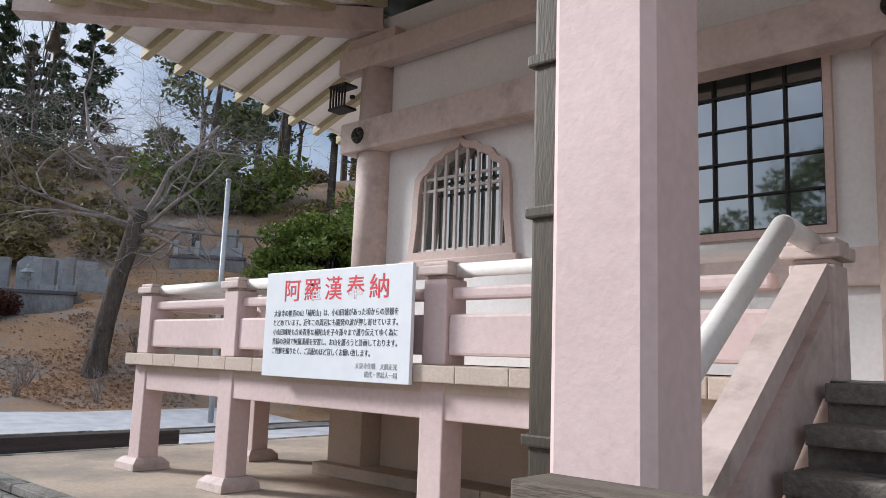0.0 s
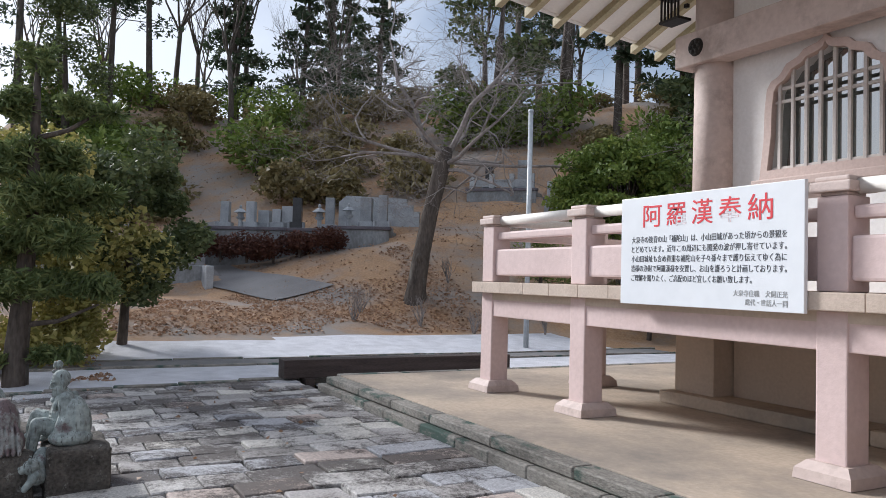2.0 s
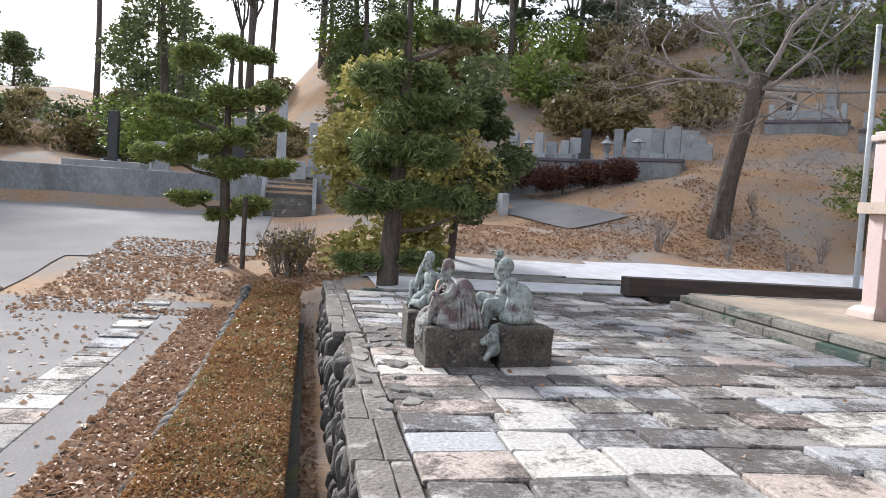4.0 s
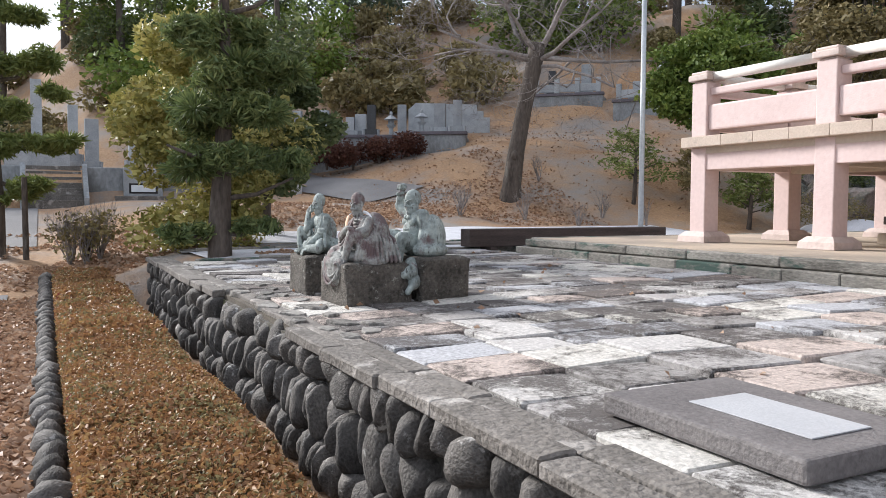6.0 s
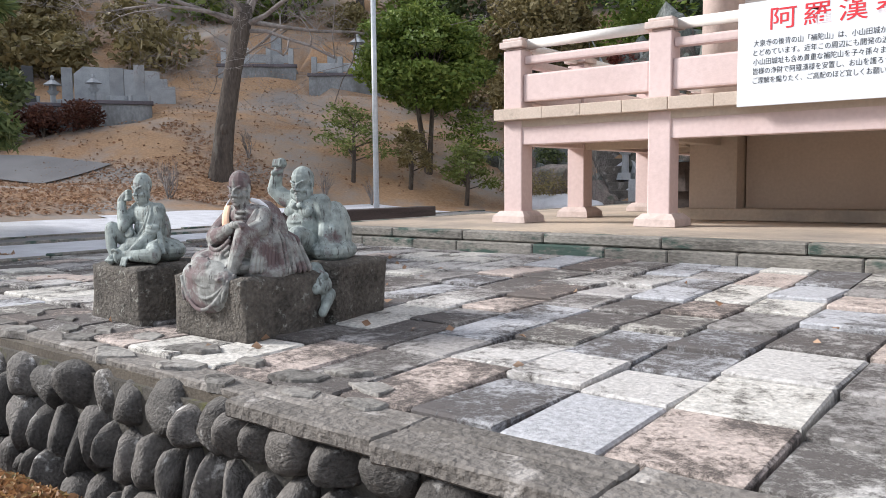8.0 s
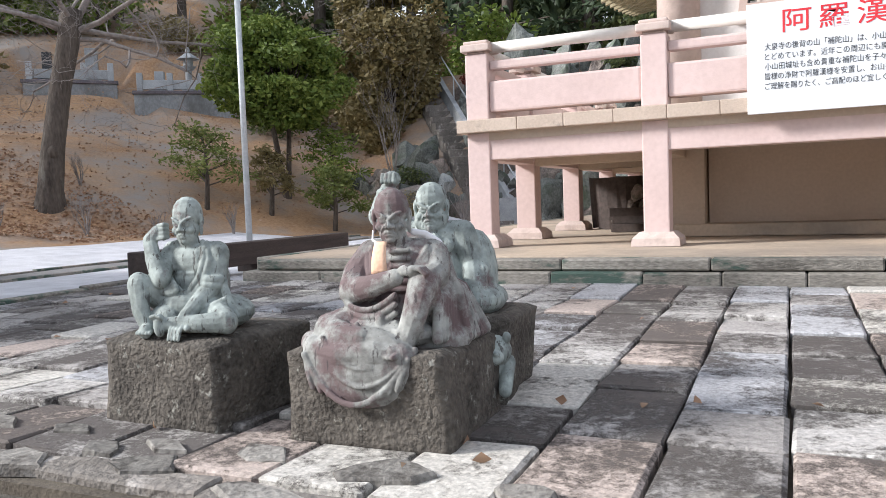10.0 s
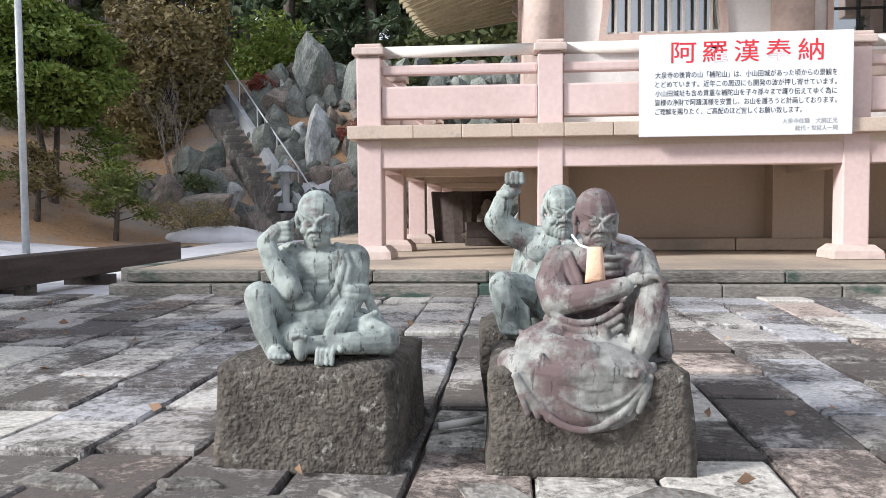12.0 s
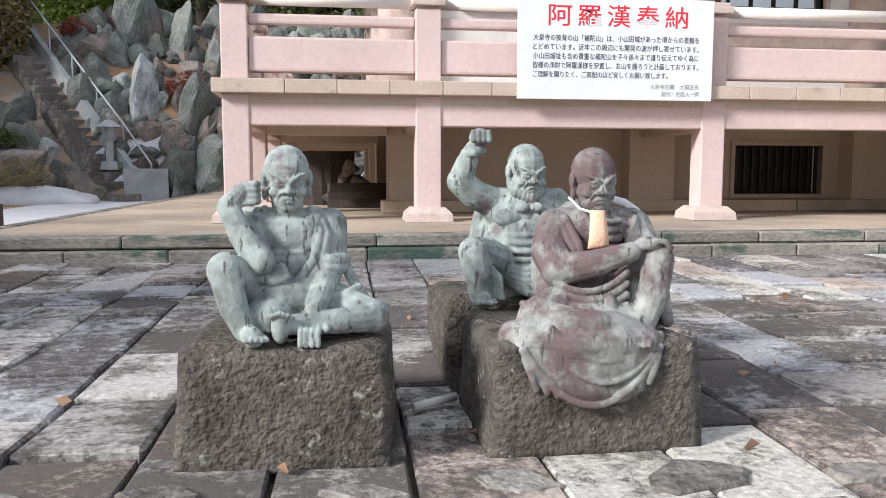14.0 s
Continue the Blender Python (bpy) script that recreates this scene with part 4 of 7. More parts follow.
lettering("総代・世話人一同", SX0 + 0.735 * W, SX0 + 0.93 * W, SZ0 + 0.045 * H, 0.05, "faint_ink")

# ---- squared timber lying on the gravel ----
log = thing("timber_baulk", (-10.95, 4.4, 0.05), "long dark squared timber lying beside the podium", "timber")
part("baulk", box(-11.08, -10.80, 2.55, 6.25, 0.085, 0.34, 0.012), M["dark_wood"], log)
for y in (2.9, 4.4, 5.9):
    part("bearer", box(-11.2, -10.7, y - 0.06, y + 0.06, -0.03, 0.085), M["dark_wood"], log)

# ---- lamp pole ----
PX, PY = -14.9, 9.32
pz = ground_z(PX, PY)
pole = thing("steel_pole", (PX, PY, pz), "tall plain galvanised steel pole", "pole")
part("shaft", tube((PX, PY, pz - 0.05), (PX, PY, 5.38), 0.062, 0.055, sides=16), M["steel"], pole, smooth=True)
part("cap", tube((PX, PY, 5.38), (PX, PY, 5.43), 0.07, 0.05, sides=16), M["steel"], pole)
# ---- stone figures ----
M["figure"] = surface("weathered_grey_green_stone", (0.15, 0.172, 0.165), (0.41, 0.462, 0.44), 9, 30, 0.85, 0.15, 130, spot=(0.165, 0.128, 0.13), spot_scale=7, spot_at=0.62, spot_soft=0.08, streak=(0.06, 0.056, 0.054), streak_at=0.60)
M["figure_red"] = surface("weathered_purple_grey_stone", (0.15, 0.15, 0.142), (0.39, 0.40, 0.38), 9, 30, 0.85, 0.15, 130, spot=(0.142, 0.104, 0.105), spot_scale=6.0, spot_at=0.50, spot_soft=0.10, streak=(0.065, 0.056, 0.056), streak_at=0.61)
M["block"] = surface("rough_dark_stone", (0.04, 0.035, 0.03), (0.155, 0.138, 0.118), 8, 45, 0.92, 0.8, 60, spot=(0.27, 0.265, 0.235), spot_scale=18, spot_at=0.63, spot_soft=0.06, far=0.03)
M["cloth"] = surface("orange_cloth", (0.76, 0.47, 0.31), (0.84, 0.58, 0.42), 8, 60, 0.9, 0.2, 120)
M["white_cloth"] = surface("white_cloth", (0.70, 0.70, 0.72), (0.80, 0.80, 0.82), 8, 60, 0.9, 0.2, 120)


class Clay:
    """Loose closed shapes in one bag, later fused into one skin."""

    def __init__(self):
        self.vs, self.fs = [], []


def unit_ball(u, v):
    pts = [(0, 0, 1.0)]
    for j in range(1, v):
        th = math.pi * j / v
        pts += [(math.sin(th) * math.cos(2 * math.pi * i / u), math.sin(th) * math.sin(2 * math.pi * i / u), math.cos(th)) for i in range(u)]
    pts.append((0, 0, -1.0))
    fs = [(0, 1 + i, 1 + (i + 1) % u) for i in range(u)]
    for j in range(v - 2):
        a, b = 1 + j * u, 1 + (j + 1) * u
        fs += [(a + i, b + i, b + (i + 1) % u, a + (i + 1) % u) for i in range(u)]
    a, e = 1 + (v - 2) * u, len(pts) - 1
    fs += [(a + i, e, a + (i + 1) % u) for i in range(u)]
    return pts, fs


BALL_V, BALL_F = unit_ball(12, 9)


def lump(f, c, r, u=0, v=0, m=None):
    """An ellipsoid in the bag."""
    r = (r, r, r) if isinstance(r, (int, float)) else r
    o = len(f.vs)
    mm = Matrix.Translation(c) @ (m or Matrix.Identity(4)) @ Matrix.Diagonal((*r, 1))
    f.vs += [tuple(mm @ Vector(p)) for p in BALL_V]
    f.fs += [tuple(o + i for i in q) for q in BALL_F]


def cap(f, p0, p1, r0, r1=None):
    """A rounded limb from p0 to p1."""
    r1 = r0 if r1 is None else r1
    p0, p1 = Vector(p0), Vector(p1)
    if (p1 - p0).length > 1e-6:
        q = (p1 - p0).to_track_quat("Z", "Y").to_matrix()
        o = len(f.vs)
        for p, r in ((p0, r0), (p1, r1)):
            f.vs += [tuple(p + q @ Vector((r * math.cos(0.5236 * i), r * math.sin(0.5236 * i), 0))) for i in range(12)]
        f.fs += [(o + i, o + (i + 1) % 12, o + 12 + (i + 1) % 12, o + 12 + i) for i in range(12)]
        f.fs += [tuple(o + 11 - i for i in range(12)), tuple(o + 12 + i for i in range(12))]
    lump(f, p0, r0)
    lump(f, p1, r1)


def path(bm, pts, r0, r1=None):
    r1 = r0 if r1 is None else r1
    k = len(pts) - 1
    for i in range(k):
        cap(bm, pts[i], pts[i + 1], r0 + (r1 - r0) * i / k, r0 + (r1 - r0) * (i + 1) / k)


def head(bm, c, s=1.0, yaw=0.0, beard=False):
    """A bald head with heavy brow, nose, ears and jaw, facing -y turned by yaw."""
    R = Matrix.Translation(c) @ pose(0, 0, 0, 6, 0, yaw) @ Matrix.Scale(s, 4)

    def e(p, r):
        q = R @ Vector(p)
        lump(bm, q, tuple(v * s for v in r), 0, 0, pose(0, 0, 0, 0, 0, yaw))

    def ridge(pts, r, r1=None):
        path(bm, [R @ Vector(p) for p in pts], r * s, (r if r1 is None else r1) * s)

    e((0, 0.014, 0.028), (0.066, 0.077, 0.070))
    e((0, -0.006, -0.030), (0.055, 0.060, 0.058))
    e((0, -0.020, -0.060), (0.045, 0.043, 0.034))
    e((0, -0.043, -0.077), (0.023, 0.019, 0.015))
    for k in (-1, 1):
        ridge([(k * 0.008, -0.069, 0.001), (k * 0.025, -0.067, 0.013), (k * 0.046, -0.052, 0.020)], 0.0072, 0.005)
        e((k * 0.026, -0.053, -0.006), (0.013, 0.010, 0.0075))
        ridge([(k * 0.013, -0.061, -0.003), (k * 0.027, -0.0625, 0.0025), (k * 0.040, -0.053, 0.000)], 0.0030)
        ridge([(k * 0.014, -0.061, -0.011), (k * 0.027, -0.061, -0.0145), (k * 0.038, -0.053, -0.010)], 0.0030)
        e((k * 0.036, -0.044, -0.032), (0.019, 0.017, 0.014))
        e((k * 0.067, 0.010, 0.000), (0.009, 0.017, 0.027))
        e((k * 0.064, 0.004, -0.036), (0.009, 0.011, 0.026))
        e((k * 0.0125, -0.071, -0.029), (0.0085, 0.0095, 0.007))
        ridge([(k * 0.020, -0.064, -0.030), (k * 0.031, -0.054, -0.046), (k * 0.032, -0.047, -0.062)], 0.0030)
        ridge([(0, -0.0655, -0.0475), (k * 0.012, -0.063, -0.0495), (k * 0.022, -0.056, -0.0575)], 0.0036)
        ridge([(0, -0.0625, -0.0590), (k * 0.013, -0.058, -0.0615)], 0.0045)
    ridge([(0, -0.064, 0.004), (0, -0.072, -0.012), (0, -0.080, -0.026)], 0.0062, 0.0095)
    if beard:
        for a in range(-4, 5):
            e((a * 0.013, -0.050 + abs(a) * 0.006, -0.082 + abs(a) * 0.005), (0.013, 0.020, 0.024))
        for k in (-1, 1):
            e((k * 0.05, -0.02, -0.055), (0.018, 0.028, 0.032))


def hand(bm, c, out, side, s=1.0, curl=0.3):
    c, out, side = Vector(c), Vector(out).normalized(), Vector(side).normalized()
    up = out.cross(side)
    lump(bm, c, 0.030 * s)
    for k in range(4):
        a = c + side * (k - 1.5) * 0.015 * s + out * 0.014 * s
        b = a + out * 0.032 * s
        d = b + out * 0.022 * s - up * curl * 0.05 * s
        path(bm, [a, b, d], 0.0088 * s, 0.007 * s)
    t = c + side * 0.03 * s
    cap(bm, t, t + out * 0.02 * s + side * 0.008 * s, 0.009 * s)


def foot(bm, heel, toe, s=1.0):
    heel, toe = Vector(heel), Vector(toe)
    d = (toe - heel).normalized()
    side = d.cross(Vector((0, 0, 1))).normalized()
    cap(bm, heel, heel + (toe - heel) * 0.7, 0.027 * s, 0.030 * s)
    for k in range(5):
        a = heel + (toe - heel) * 0.72 + side * (k - 2) * 0.0145 * s
        cap(bm, a, a + d * (0.034 - 0.003 * abs(k - 1)) * s, 0.0095 * s, 0.0085 * s)


def settle(f, centre, front, depth, size, shift=(0.0, 0.0)):
    """Scale a figure about its block: shallower from front to back, evenly across and upwards."""
    f.vs = [(centre + (x - centre) * size + shift[0], front + (y - front) * depth + shift[1], 0.71 + (z - 0.71) * size) for x, y, z in f.vs]


def carve(name, bm, material, label, voxel=0.0029):
    ob = tagged(raw(name, bm.vs, bm.fs, material, True), label, "statue", "seated stone figures")
    r = ob.modifiers.new("remesh", "REMESH")
    r.mode, r.voxel_size, r.use_smooth_shade = "VOXEL", voxel, True
    sm = ob.modifiers.new("smooth", "SMOOTH")
    sm.factor, sm.iterations = 0.35, 1
    return ob


def rough_block(name, x0, x1, y0, y1, z0, z1, seed, label, yaw=0.0, taper=0.0):
    bm = box(-(x1 - x0) / 2, (x1 - x0) / 2, -(y1 - y0) / 2, (y1 - y0) / 2, z0, z1)
    bmesh.ops.subdivide_edges(bm, edges=bm.edges[:], cuts=13, use_grid_fill=True)
    for v in bm.verts:
        k = (v.co.z - z0) / (z1 - z0)
        v.co.x *= 1 - taper * k
        edge_n = sum(abs(abs(c) - l) < 0.004 for c, l in ((v.co.x, (x1 - x0) / 2 * (1 - taper * k)), (v.co.y, (y1 - y0) / 2), (v.co.z - (z0 + z1) / 2, (z1 - z0) / 2)))
        if edge_n > 1 and k > 0.02:
            v.co.x *= 0.975
            v.co.y *= 0.975
            if k > 0.95:
                v.co.z -= 0.014
    roughen(bm, 0.016, 5.0, seed, lambda v: v.co.z > z0 + 0.01)
    roughen(bm, 0.004, 24.0, seed + 3, lambda v: v.co.z > z0 + 0.01)
    bm.transform(pose((x0 + x1) / 2, (y0 + y1) / 2, 0, 0, 0, yaw))
    return single(name, bm, M["block"], label, "stone block", "stone blocks under the figures", smooth=True)


B1 = 0.285
rough_block("boulder_block", -7.47, -6.93, -1.05, -0.50, -0.035, B1, 1.0, "rough dark square stone block under the figure", -2, 0.03)
rough_block("boulder_block", -6.70, -6.12, -1.03, -0.53, -0.035, 0.275, 5.0, "rough dark stone block half covered by carved robe", 1, 0.05)
rough_block("boulder_block", -6.72, -6.16, -0.47, -0.05, -0.035, 0.30, 9.0, "rough dark irregular stone block at the rear", 3, -0.10)


def arc(f, a, b, sag, r, out=0.0, n=6, r1=None):
    """A hanging fold from a to b, that sags and bulges towards -y."""
    a, b = Vector(a), Vector(b)
    pts = []
    for i in range(n + 1):
        t = i / n
        k = 4 * t * (1 - t)
        pts.append(a.lerp(b, t) + Vector((0, -out * k, -sag * k)))
    path(f, pts, r, r if r1 is None else r1)


# the listening figure, hand at the ear
f = Clay()
hx = -7.212
lump(f, (hx + 0.01, -0.74, 0.36), (0.135, 0.10, 0.10))
lump(f, (hx, -0.755, 0.45), (0.105, 0.082, 0.11))
lump(f, (hx, -0.76, 0.535), (0.122, 0.078, 0.075))
cap(f, (hx - 0.095, -0.745, 0.565), (hx + 0.105, -0.745, 0.56), 0.048)
cap(f, (hx, -0.755, 0.56), (hx, -0.79, 0.63), 0.043)
head(f, (hx, -0.79, 0.688), 0.94, 6)
path(f, [(-7.318, -0.745, 0.565), (-7.312, -0.83, 0.515), (-7.28, -0.905, 0.475)], 0.046, 0.040)
path(f, [(-7.28, -0.905, 0.475), (-7.33, -0.875, 0.545), (-7.365, -0.845, 0.615)], 0.041, 0.030)
path(f, [(-7.365, -0.845, 0.615), (-7.335, -0.835, 0.648)], 0.030, 0.026)
for k in range(4):
    path(f, [(-7.325, -0.835 - 0.004 * k, 0.672 - 0.016 * k), (-7.292, -0.845, 0.676 - 0.016 * k), (-7.288, -0.825, 0.674 - 0.015 * k)], 0.0098)
lump(f, (-7.312, -0.822, 0.648), (0.026, 0.022, 0.034))
path(f, [(-7.098, -0.745, 0.56), (-7.095, -0.77, 0.48), (-7.105, -0.815, 0.43)], 0.049, 0.040)
path(f, [(-7.105, -0.815, 0.43), (-7.125, -0.90, 0.375), (-7.142, -0.955, 0.335)], 0.036, 0.027)
lump(f, (-7.148, -0.975, 0.318), (0.031, 0.026, 0.028))
for k in range(4):
    bx = -7.172 + 0.0155 * k
    path(f, [(bx, -0.99, 0.312), (bx - 0.002, -1.015, 0.295), (bx - 0.003, -1.03, 0.262)], 0.0085, 0.007)
path(f, [(-7.115, -0.975, 0.32), (-7.108, -1.0, 0.300)], 0.010)
path(f, [(-7.27, -0.76, 0.34), (-7.33, -0.86, 0.41), (-7.365, -0.94, 0.452)], 0.068, 0.050)
path(f, [(-7.365, -0.945, 0.45), (-7.345, -0.965, 0.36), (-7.318, -0.965, 0.295)], 0.047, 0.030)
foot(f, (-7.315, -0.955, 0.292), (-7.283, -1.045, 0.282), 0.92)
path(f, [(-7.15, -0.77, 0.345), (-7.05, -0.85, 0.335), (-6.985, -0.90, 0.320)], 0.066, 0.048)
path(f, [(-6.985, -0.905, 0.318), (-7.08, -0.955, 0.315), (-7.20, -0.985, 0.312)], 0.042, 0.028)
lump(f, (-7.225, -1.01, 0.310), (0.024, 0.034, 0.044))
for k in range(5):
    cap(f, (-7.243 + 0.0095 * k, -1.03, 0.342 - 0.003 * abs(k - 2)), (-7.245 + 0.0105 * k, -1.042, 0.350 - 0.003 * abs(k - 2)), 0.0068)
for k in (-1, 1):
    lump(f, (hx + k * 0.046, -0.812, 0.518), (0.046, 0.016, 0.026))
    path(f, [(hx + k * 0.010, -0.806, 0.575), (hx + k * 0.085, -0.795, 0.585)], 0.009)
    for j in range(4):
        path(f, [(hx + k * 0.010, -0.826 + 0.002 * j, 0.490 - 0.022 * j), (hx + k * 0.042, -0.818, 0.487 - 0.024 * j)], 0.0075)
    # edges of the open robe beside the chest
    path(f, [(hx + k * 0.062, -0.775, 0.605), (hx + k * 0.088, -0.815, 0.545), (hx + k * 0.072, -0.84, 0.47), (hx + k * 0.03, -0.862, 0.415)], 0.012, 0.015)
    path(f, [(hx + k * 0.082, -0.775, 0.600), (hx + k * 0.105, -0.81, 0.535), (hx + k * 0.092, -0.835, 0.46), (hx + k * 0.05, -0.86, 0.40)], 0.013, 0.016)
# robe filling the lap and falling between the legs
lump(f, (hx - 0.01, -0.845, 0.365), (0.115, 0.085, 0.060))
lump(f, (hx - 0.045, -0.91, 0.325), (0.075, 0.060, 0.055))
for j in range(4):
    path(f, [(hx - 0.06 + 0.018 * j, -0.875 - 0.006 * j, 0.40 - 0.012 * j), (hx - 0.075 + 0.024 * j, -0.93, 0.345), (hx - 0.06 + 0.016 * j, -0.955, 0.295)], 0.0085)

for j in range(4):
    arc(f, (-7.33 + 0.008 * j, -0.81, 0.56 - 0.01 * j), (-7.09, -0.85, 0.43 - 0.03 * j), 0.07 + 0.012 * j, 0.0095, 0.035 + 0.010 * j)
    arc(f, (-7.30, -0.84, 0.42 - 0.02 * j), (-7.02, -0.84, 0.395 - 0.018 * j), 0.045, 0.011, 0.05 + 0.01 * j)
for j in range(4):
    path(f, [(-7.075 + 0.012 * j, -0.76 - 0.01 * j, 0.50 - 0.03 * j), (-7.045 + 0.014 * j, -0.80, 0.42 - 0.02 * j), (-7.01 + 0.01 * j, -0.82, 0.355 - 0.008 * j)], 0.013)
arc(f, (-7.14, -0.80, 0.475), (-7.06, -0.80, 0.465), 0.004, 0.019, 0.035, 4)
arc(f, (-7.145, -0.81, 0.455), (-7.06, -0.81, 0.445), 0.004, 0.014, 0.038, 4)
for j in range(3):
    arc(f, (-7.325 + 0.012 * j, -0.88, 0.50 - 0.012 * j), (-7.225 + 0.006 * j, -0.895, 0.455 - 0.012 * j), 0.055 - 0.012 * j, 0.013, 0.012)
lump(f, (hx, -0.68, 0.34), (0.17, 0.12, 0.085))
lump(f, (hx - 0.01, -0.68, 0.45), (0.125, 0.11, 0.14))
lump(f, (hx + 0.03, -0.64, 0.33), (0.17, 0.15, 0.075))
settle(f, -7.212, -1.04, 0.68, 0.957, (0.006, 0.0))
carve("stone_statue", f, M["figure"], "grey-green stone figure seated with hand at its ear")

# the frowning figure, arm across a raised knee
f = Clay()
lump(f, (-6.34, -0.70, 0.35), (0.165, 0.13, 0.12))
lump(f, (-6.325, -0.71, 0.46), (0.125, 0.10, 0.12))
lump(f, (-6.322, -0.715, 0.535), (0.135, 0.088, 0.075))
cap(f, (-6.43, -0.705, 0.555), (-6.215, -0.705, 0.555), 0.050)
cap(f, (-6.33, -0.72, 0.56), (-6.338, -0.76, 0.62), 0.046)
head(f, (-6.342, -0.765, 0.684), 0.97, 10)
path(f, [(-6.445, -0.71, 0.545), (-6.475, -0.78, 0.485), (-6.462, -0.865, 0.435)], 0.058, 0.052)
path(f, [(-6.462, -0.865, 0.435), (-6.37, -0.915, 0.455), (-6.272, -0.935, 0.488)], 0.049, 0.029)
lump(f, (-6.225, -0.935, 0.510), (0.040, 0.026, 0.020))
for k in range(4):
    path(f, [(-6.205, -0.955 + 0.016 * k, 0.520), (-6.178, -0.955 + 0.016 * k, 0.516), (-6.160, -0.950 + 0.016 * k, 0.500)], 0.0085)
path(f, [(-6.205, -0.71, 0.545), (-6.185, -0.76, 0.485), (-6.19, -0.84, 0.47)], 0.055, 0.042)
path(f, [(-6.24, -0.74, 0.34), (-6.205, -0.84, 0.425), (-6.187, -0.905, 0.465)], 0.072, 0.050)
path(f, [(-6.187, -0.91, 0.462), (-6.205, -0.945, 0.37), (-6.235, -0.955, 0.29)], 0.050, 0.036)
arc(f, (-6.275, -0.96, 0.315), (-6.185, -0.945, 0.325), 0.008, 0.013, 0.025, 4)
foot(f, (-6.238, -0.955, 0.268), (-6.275, -1.055, 0.245), 1.0)
path(f, [(-6.40, -0.76, 0.33), (-6.47, -0.86, 0.315), (-6.525, -0.92, 0.30)], 0.082, 0.068)
path(f, [(-6.525, -0.925, 0.298), (-6.46, -0.985, 0.290), (-6.38, -1.005, 0.285)], 0.066, 0.048)
path(f, [(-6.60, -0.93, 0.26), (-6.56, -0.99, 0.25), (-6.45, -1.03, 0.24), (-6.33, -1.03, 0.25), (-6.24, -1.0, 0.24)], 0.045)
lump(f, (-6.395, -0.985, 0.205), (0.225, 0.085, 0.13))
lump(f, (-6.395, -0.99, 0.16), (0.185, 0.075, 0.10))
for xa, xb, za, zb, sag, r in ((-6.59, -6.205, 0.235, 0.235, 0.150, 0.012), (-6.535, -6.215, 0.265, 0.235, 0.105, 0.0085), (-6.515, -6.275, 0.295, 0.225, 0.052, 0.009), (-6.50, -6.30, 0.245, 0.25, 0.030, 0.008)):
    arc(f, (xa, -1.03, za), (xb, -1.03, zb), sag, r, 0.036, 12, r * 0.8)
lump(f, (-6.36, -1.035, 0.215), (0.075, 0.035, 0.042))
for j in range(3):
    arc(f, (-6.60 + 0.02 * j, -0.985, 0.26), (-6.555 + 0.03 * j, -1.045, 0.13 - 0.01 * j), 0.0, 0.013, 0.02, 5, 0.010)
    arc(f, (-6.195 - 0.02 * j, -0.985, 0.26), (-6.24 - 0.03 * j, -1.045, 0.14 - 0.01 * j), 0.0, 0.013, 0.02, 5, 0.010)
lump(f, (-6.36, -0.86, 0.30), (0.20, 0.13, 0.06))
for j in range(5):
    path(f, [(-6.425 - 0.014 * j, -0.755 - 0.012 * j, 0.575 - 0.020 * j), (-6.395 - 0.016 * j, -0.825, 0.50 - 0.012 * j), (-6.385 - 0.012 * j, -0.85, 0.42 - 0.008 * j)], 0.0125)
    path(f, [(-6.215 + 0.006 * j, -0.76, 0.575 - 0.012 * j), (-6.255 + 0.012 * j, -0.815, 0.49), (-6.265 + 0.014 * j, -0.83, 0.40)], 0.0115)
for j in range(6):
    path(f, [(-6.335, -0.806, 0.565 - 0.026 * j), (-6.27, -0.800, 0.568 - 0.026 * j)], 0.0085)
for j in range(5):
    arc(f, (-6.475, -0.90, 0.40 - 0.02 * j), (-6.28, -0.93, 0.43 - 0.03 * j), 0.035, 0.0105, 0.02)
    arc(f, (-6.57, -0.90, 0.345 - 0.02 * j), (-6.40, -0.99, 0.335 - 0.012 * j), 0.03, 0.011, 0.025)
    path(f, [(-6.235 + 0.012 * j, -0.86 - 0.01 * j, 0.44), (-6.25 + 0.012 * j, -0.90 - 0.01 * j, 0.37), (-6.27 + 0.014 * j, -0.93, 0.30)], 0.010)
for j in range(7):
    path(f, [(-6.185, -0.63 - 0.03 * j, 0.52 - 0.022 * j), (-6.155, -0.66 - 0.03 * j, 0.41), (-6.145, -0.68 - 0.035 * j, 0.285)], 0.019)
path(f, [(-6.34, -0.90, 0.375), (-6.33, -0.945, 0.35), (-6.325, -0.955, 0.31)], 0.017)
# the cloak falling over the back and side of the block
lump(f, (-6.33, -0.58, 0.42), (0.165, 0.17, 0.21))
lump(f, (-6.25, -0.56, 0.32), (0.14, 0.20, 0.13))
lump(f, (-6.22, -0.66, 0.26), (0.12, 0.22, 0.08))
for j in range(6):
    path(f, [(-6.20 - 0.02 * j, -0.68 + 0.035 * j, 0.55 - 0.012 * j), (-6.135 - 0.01 * j, -0.66 + 0.045 * j, 0.42), (-6.11, -0.66 + 0.05 * j, 0.27)], 0.015, 0.021)
settle(f, -6.36, -1.04, 0.68, 0.957, (-0.030, 0.0))
carve("stone_statue", f, M["figure_red"], "purplish stone figure in robes with arm over one knee")
bib = bmesh.new()
prev = None
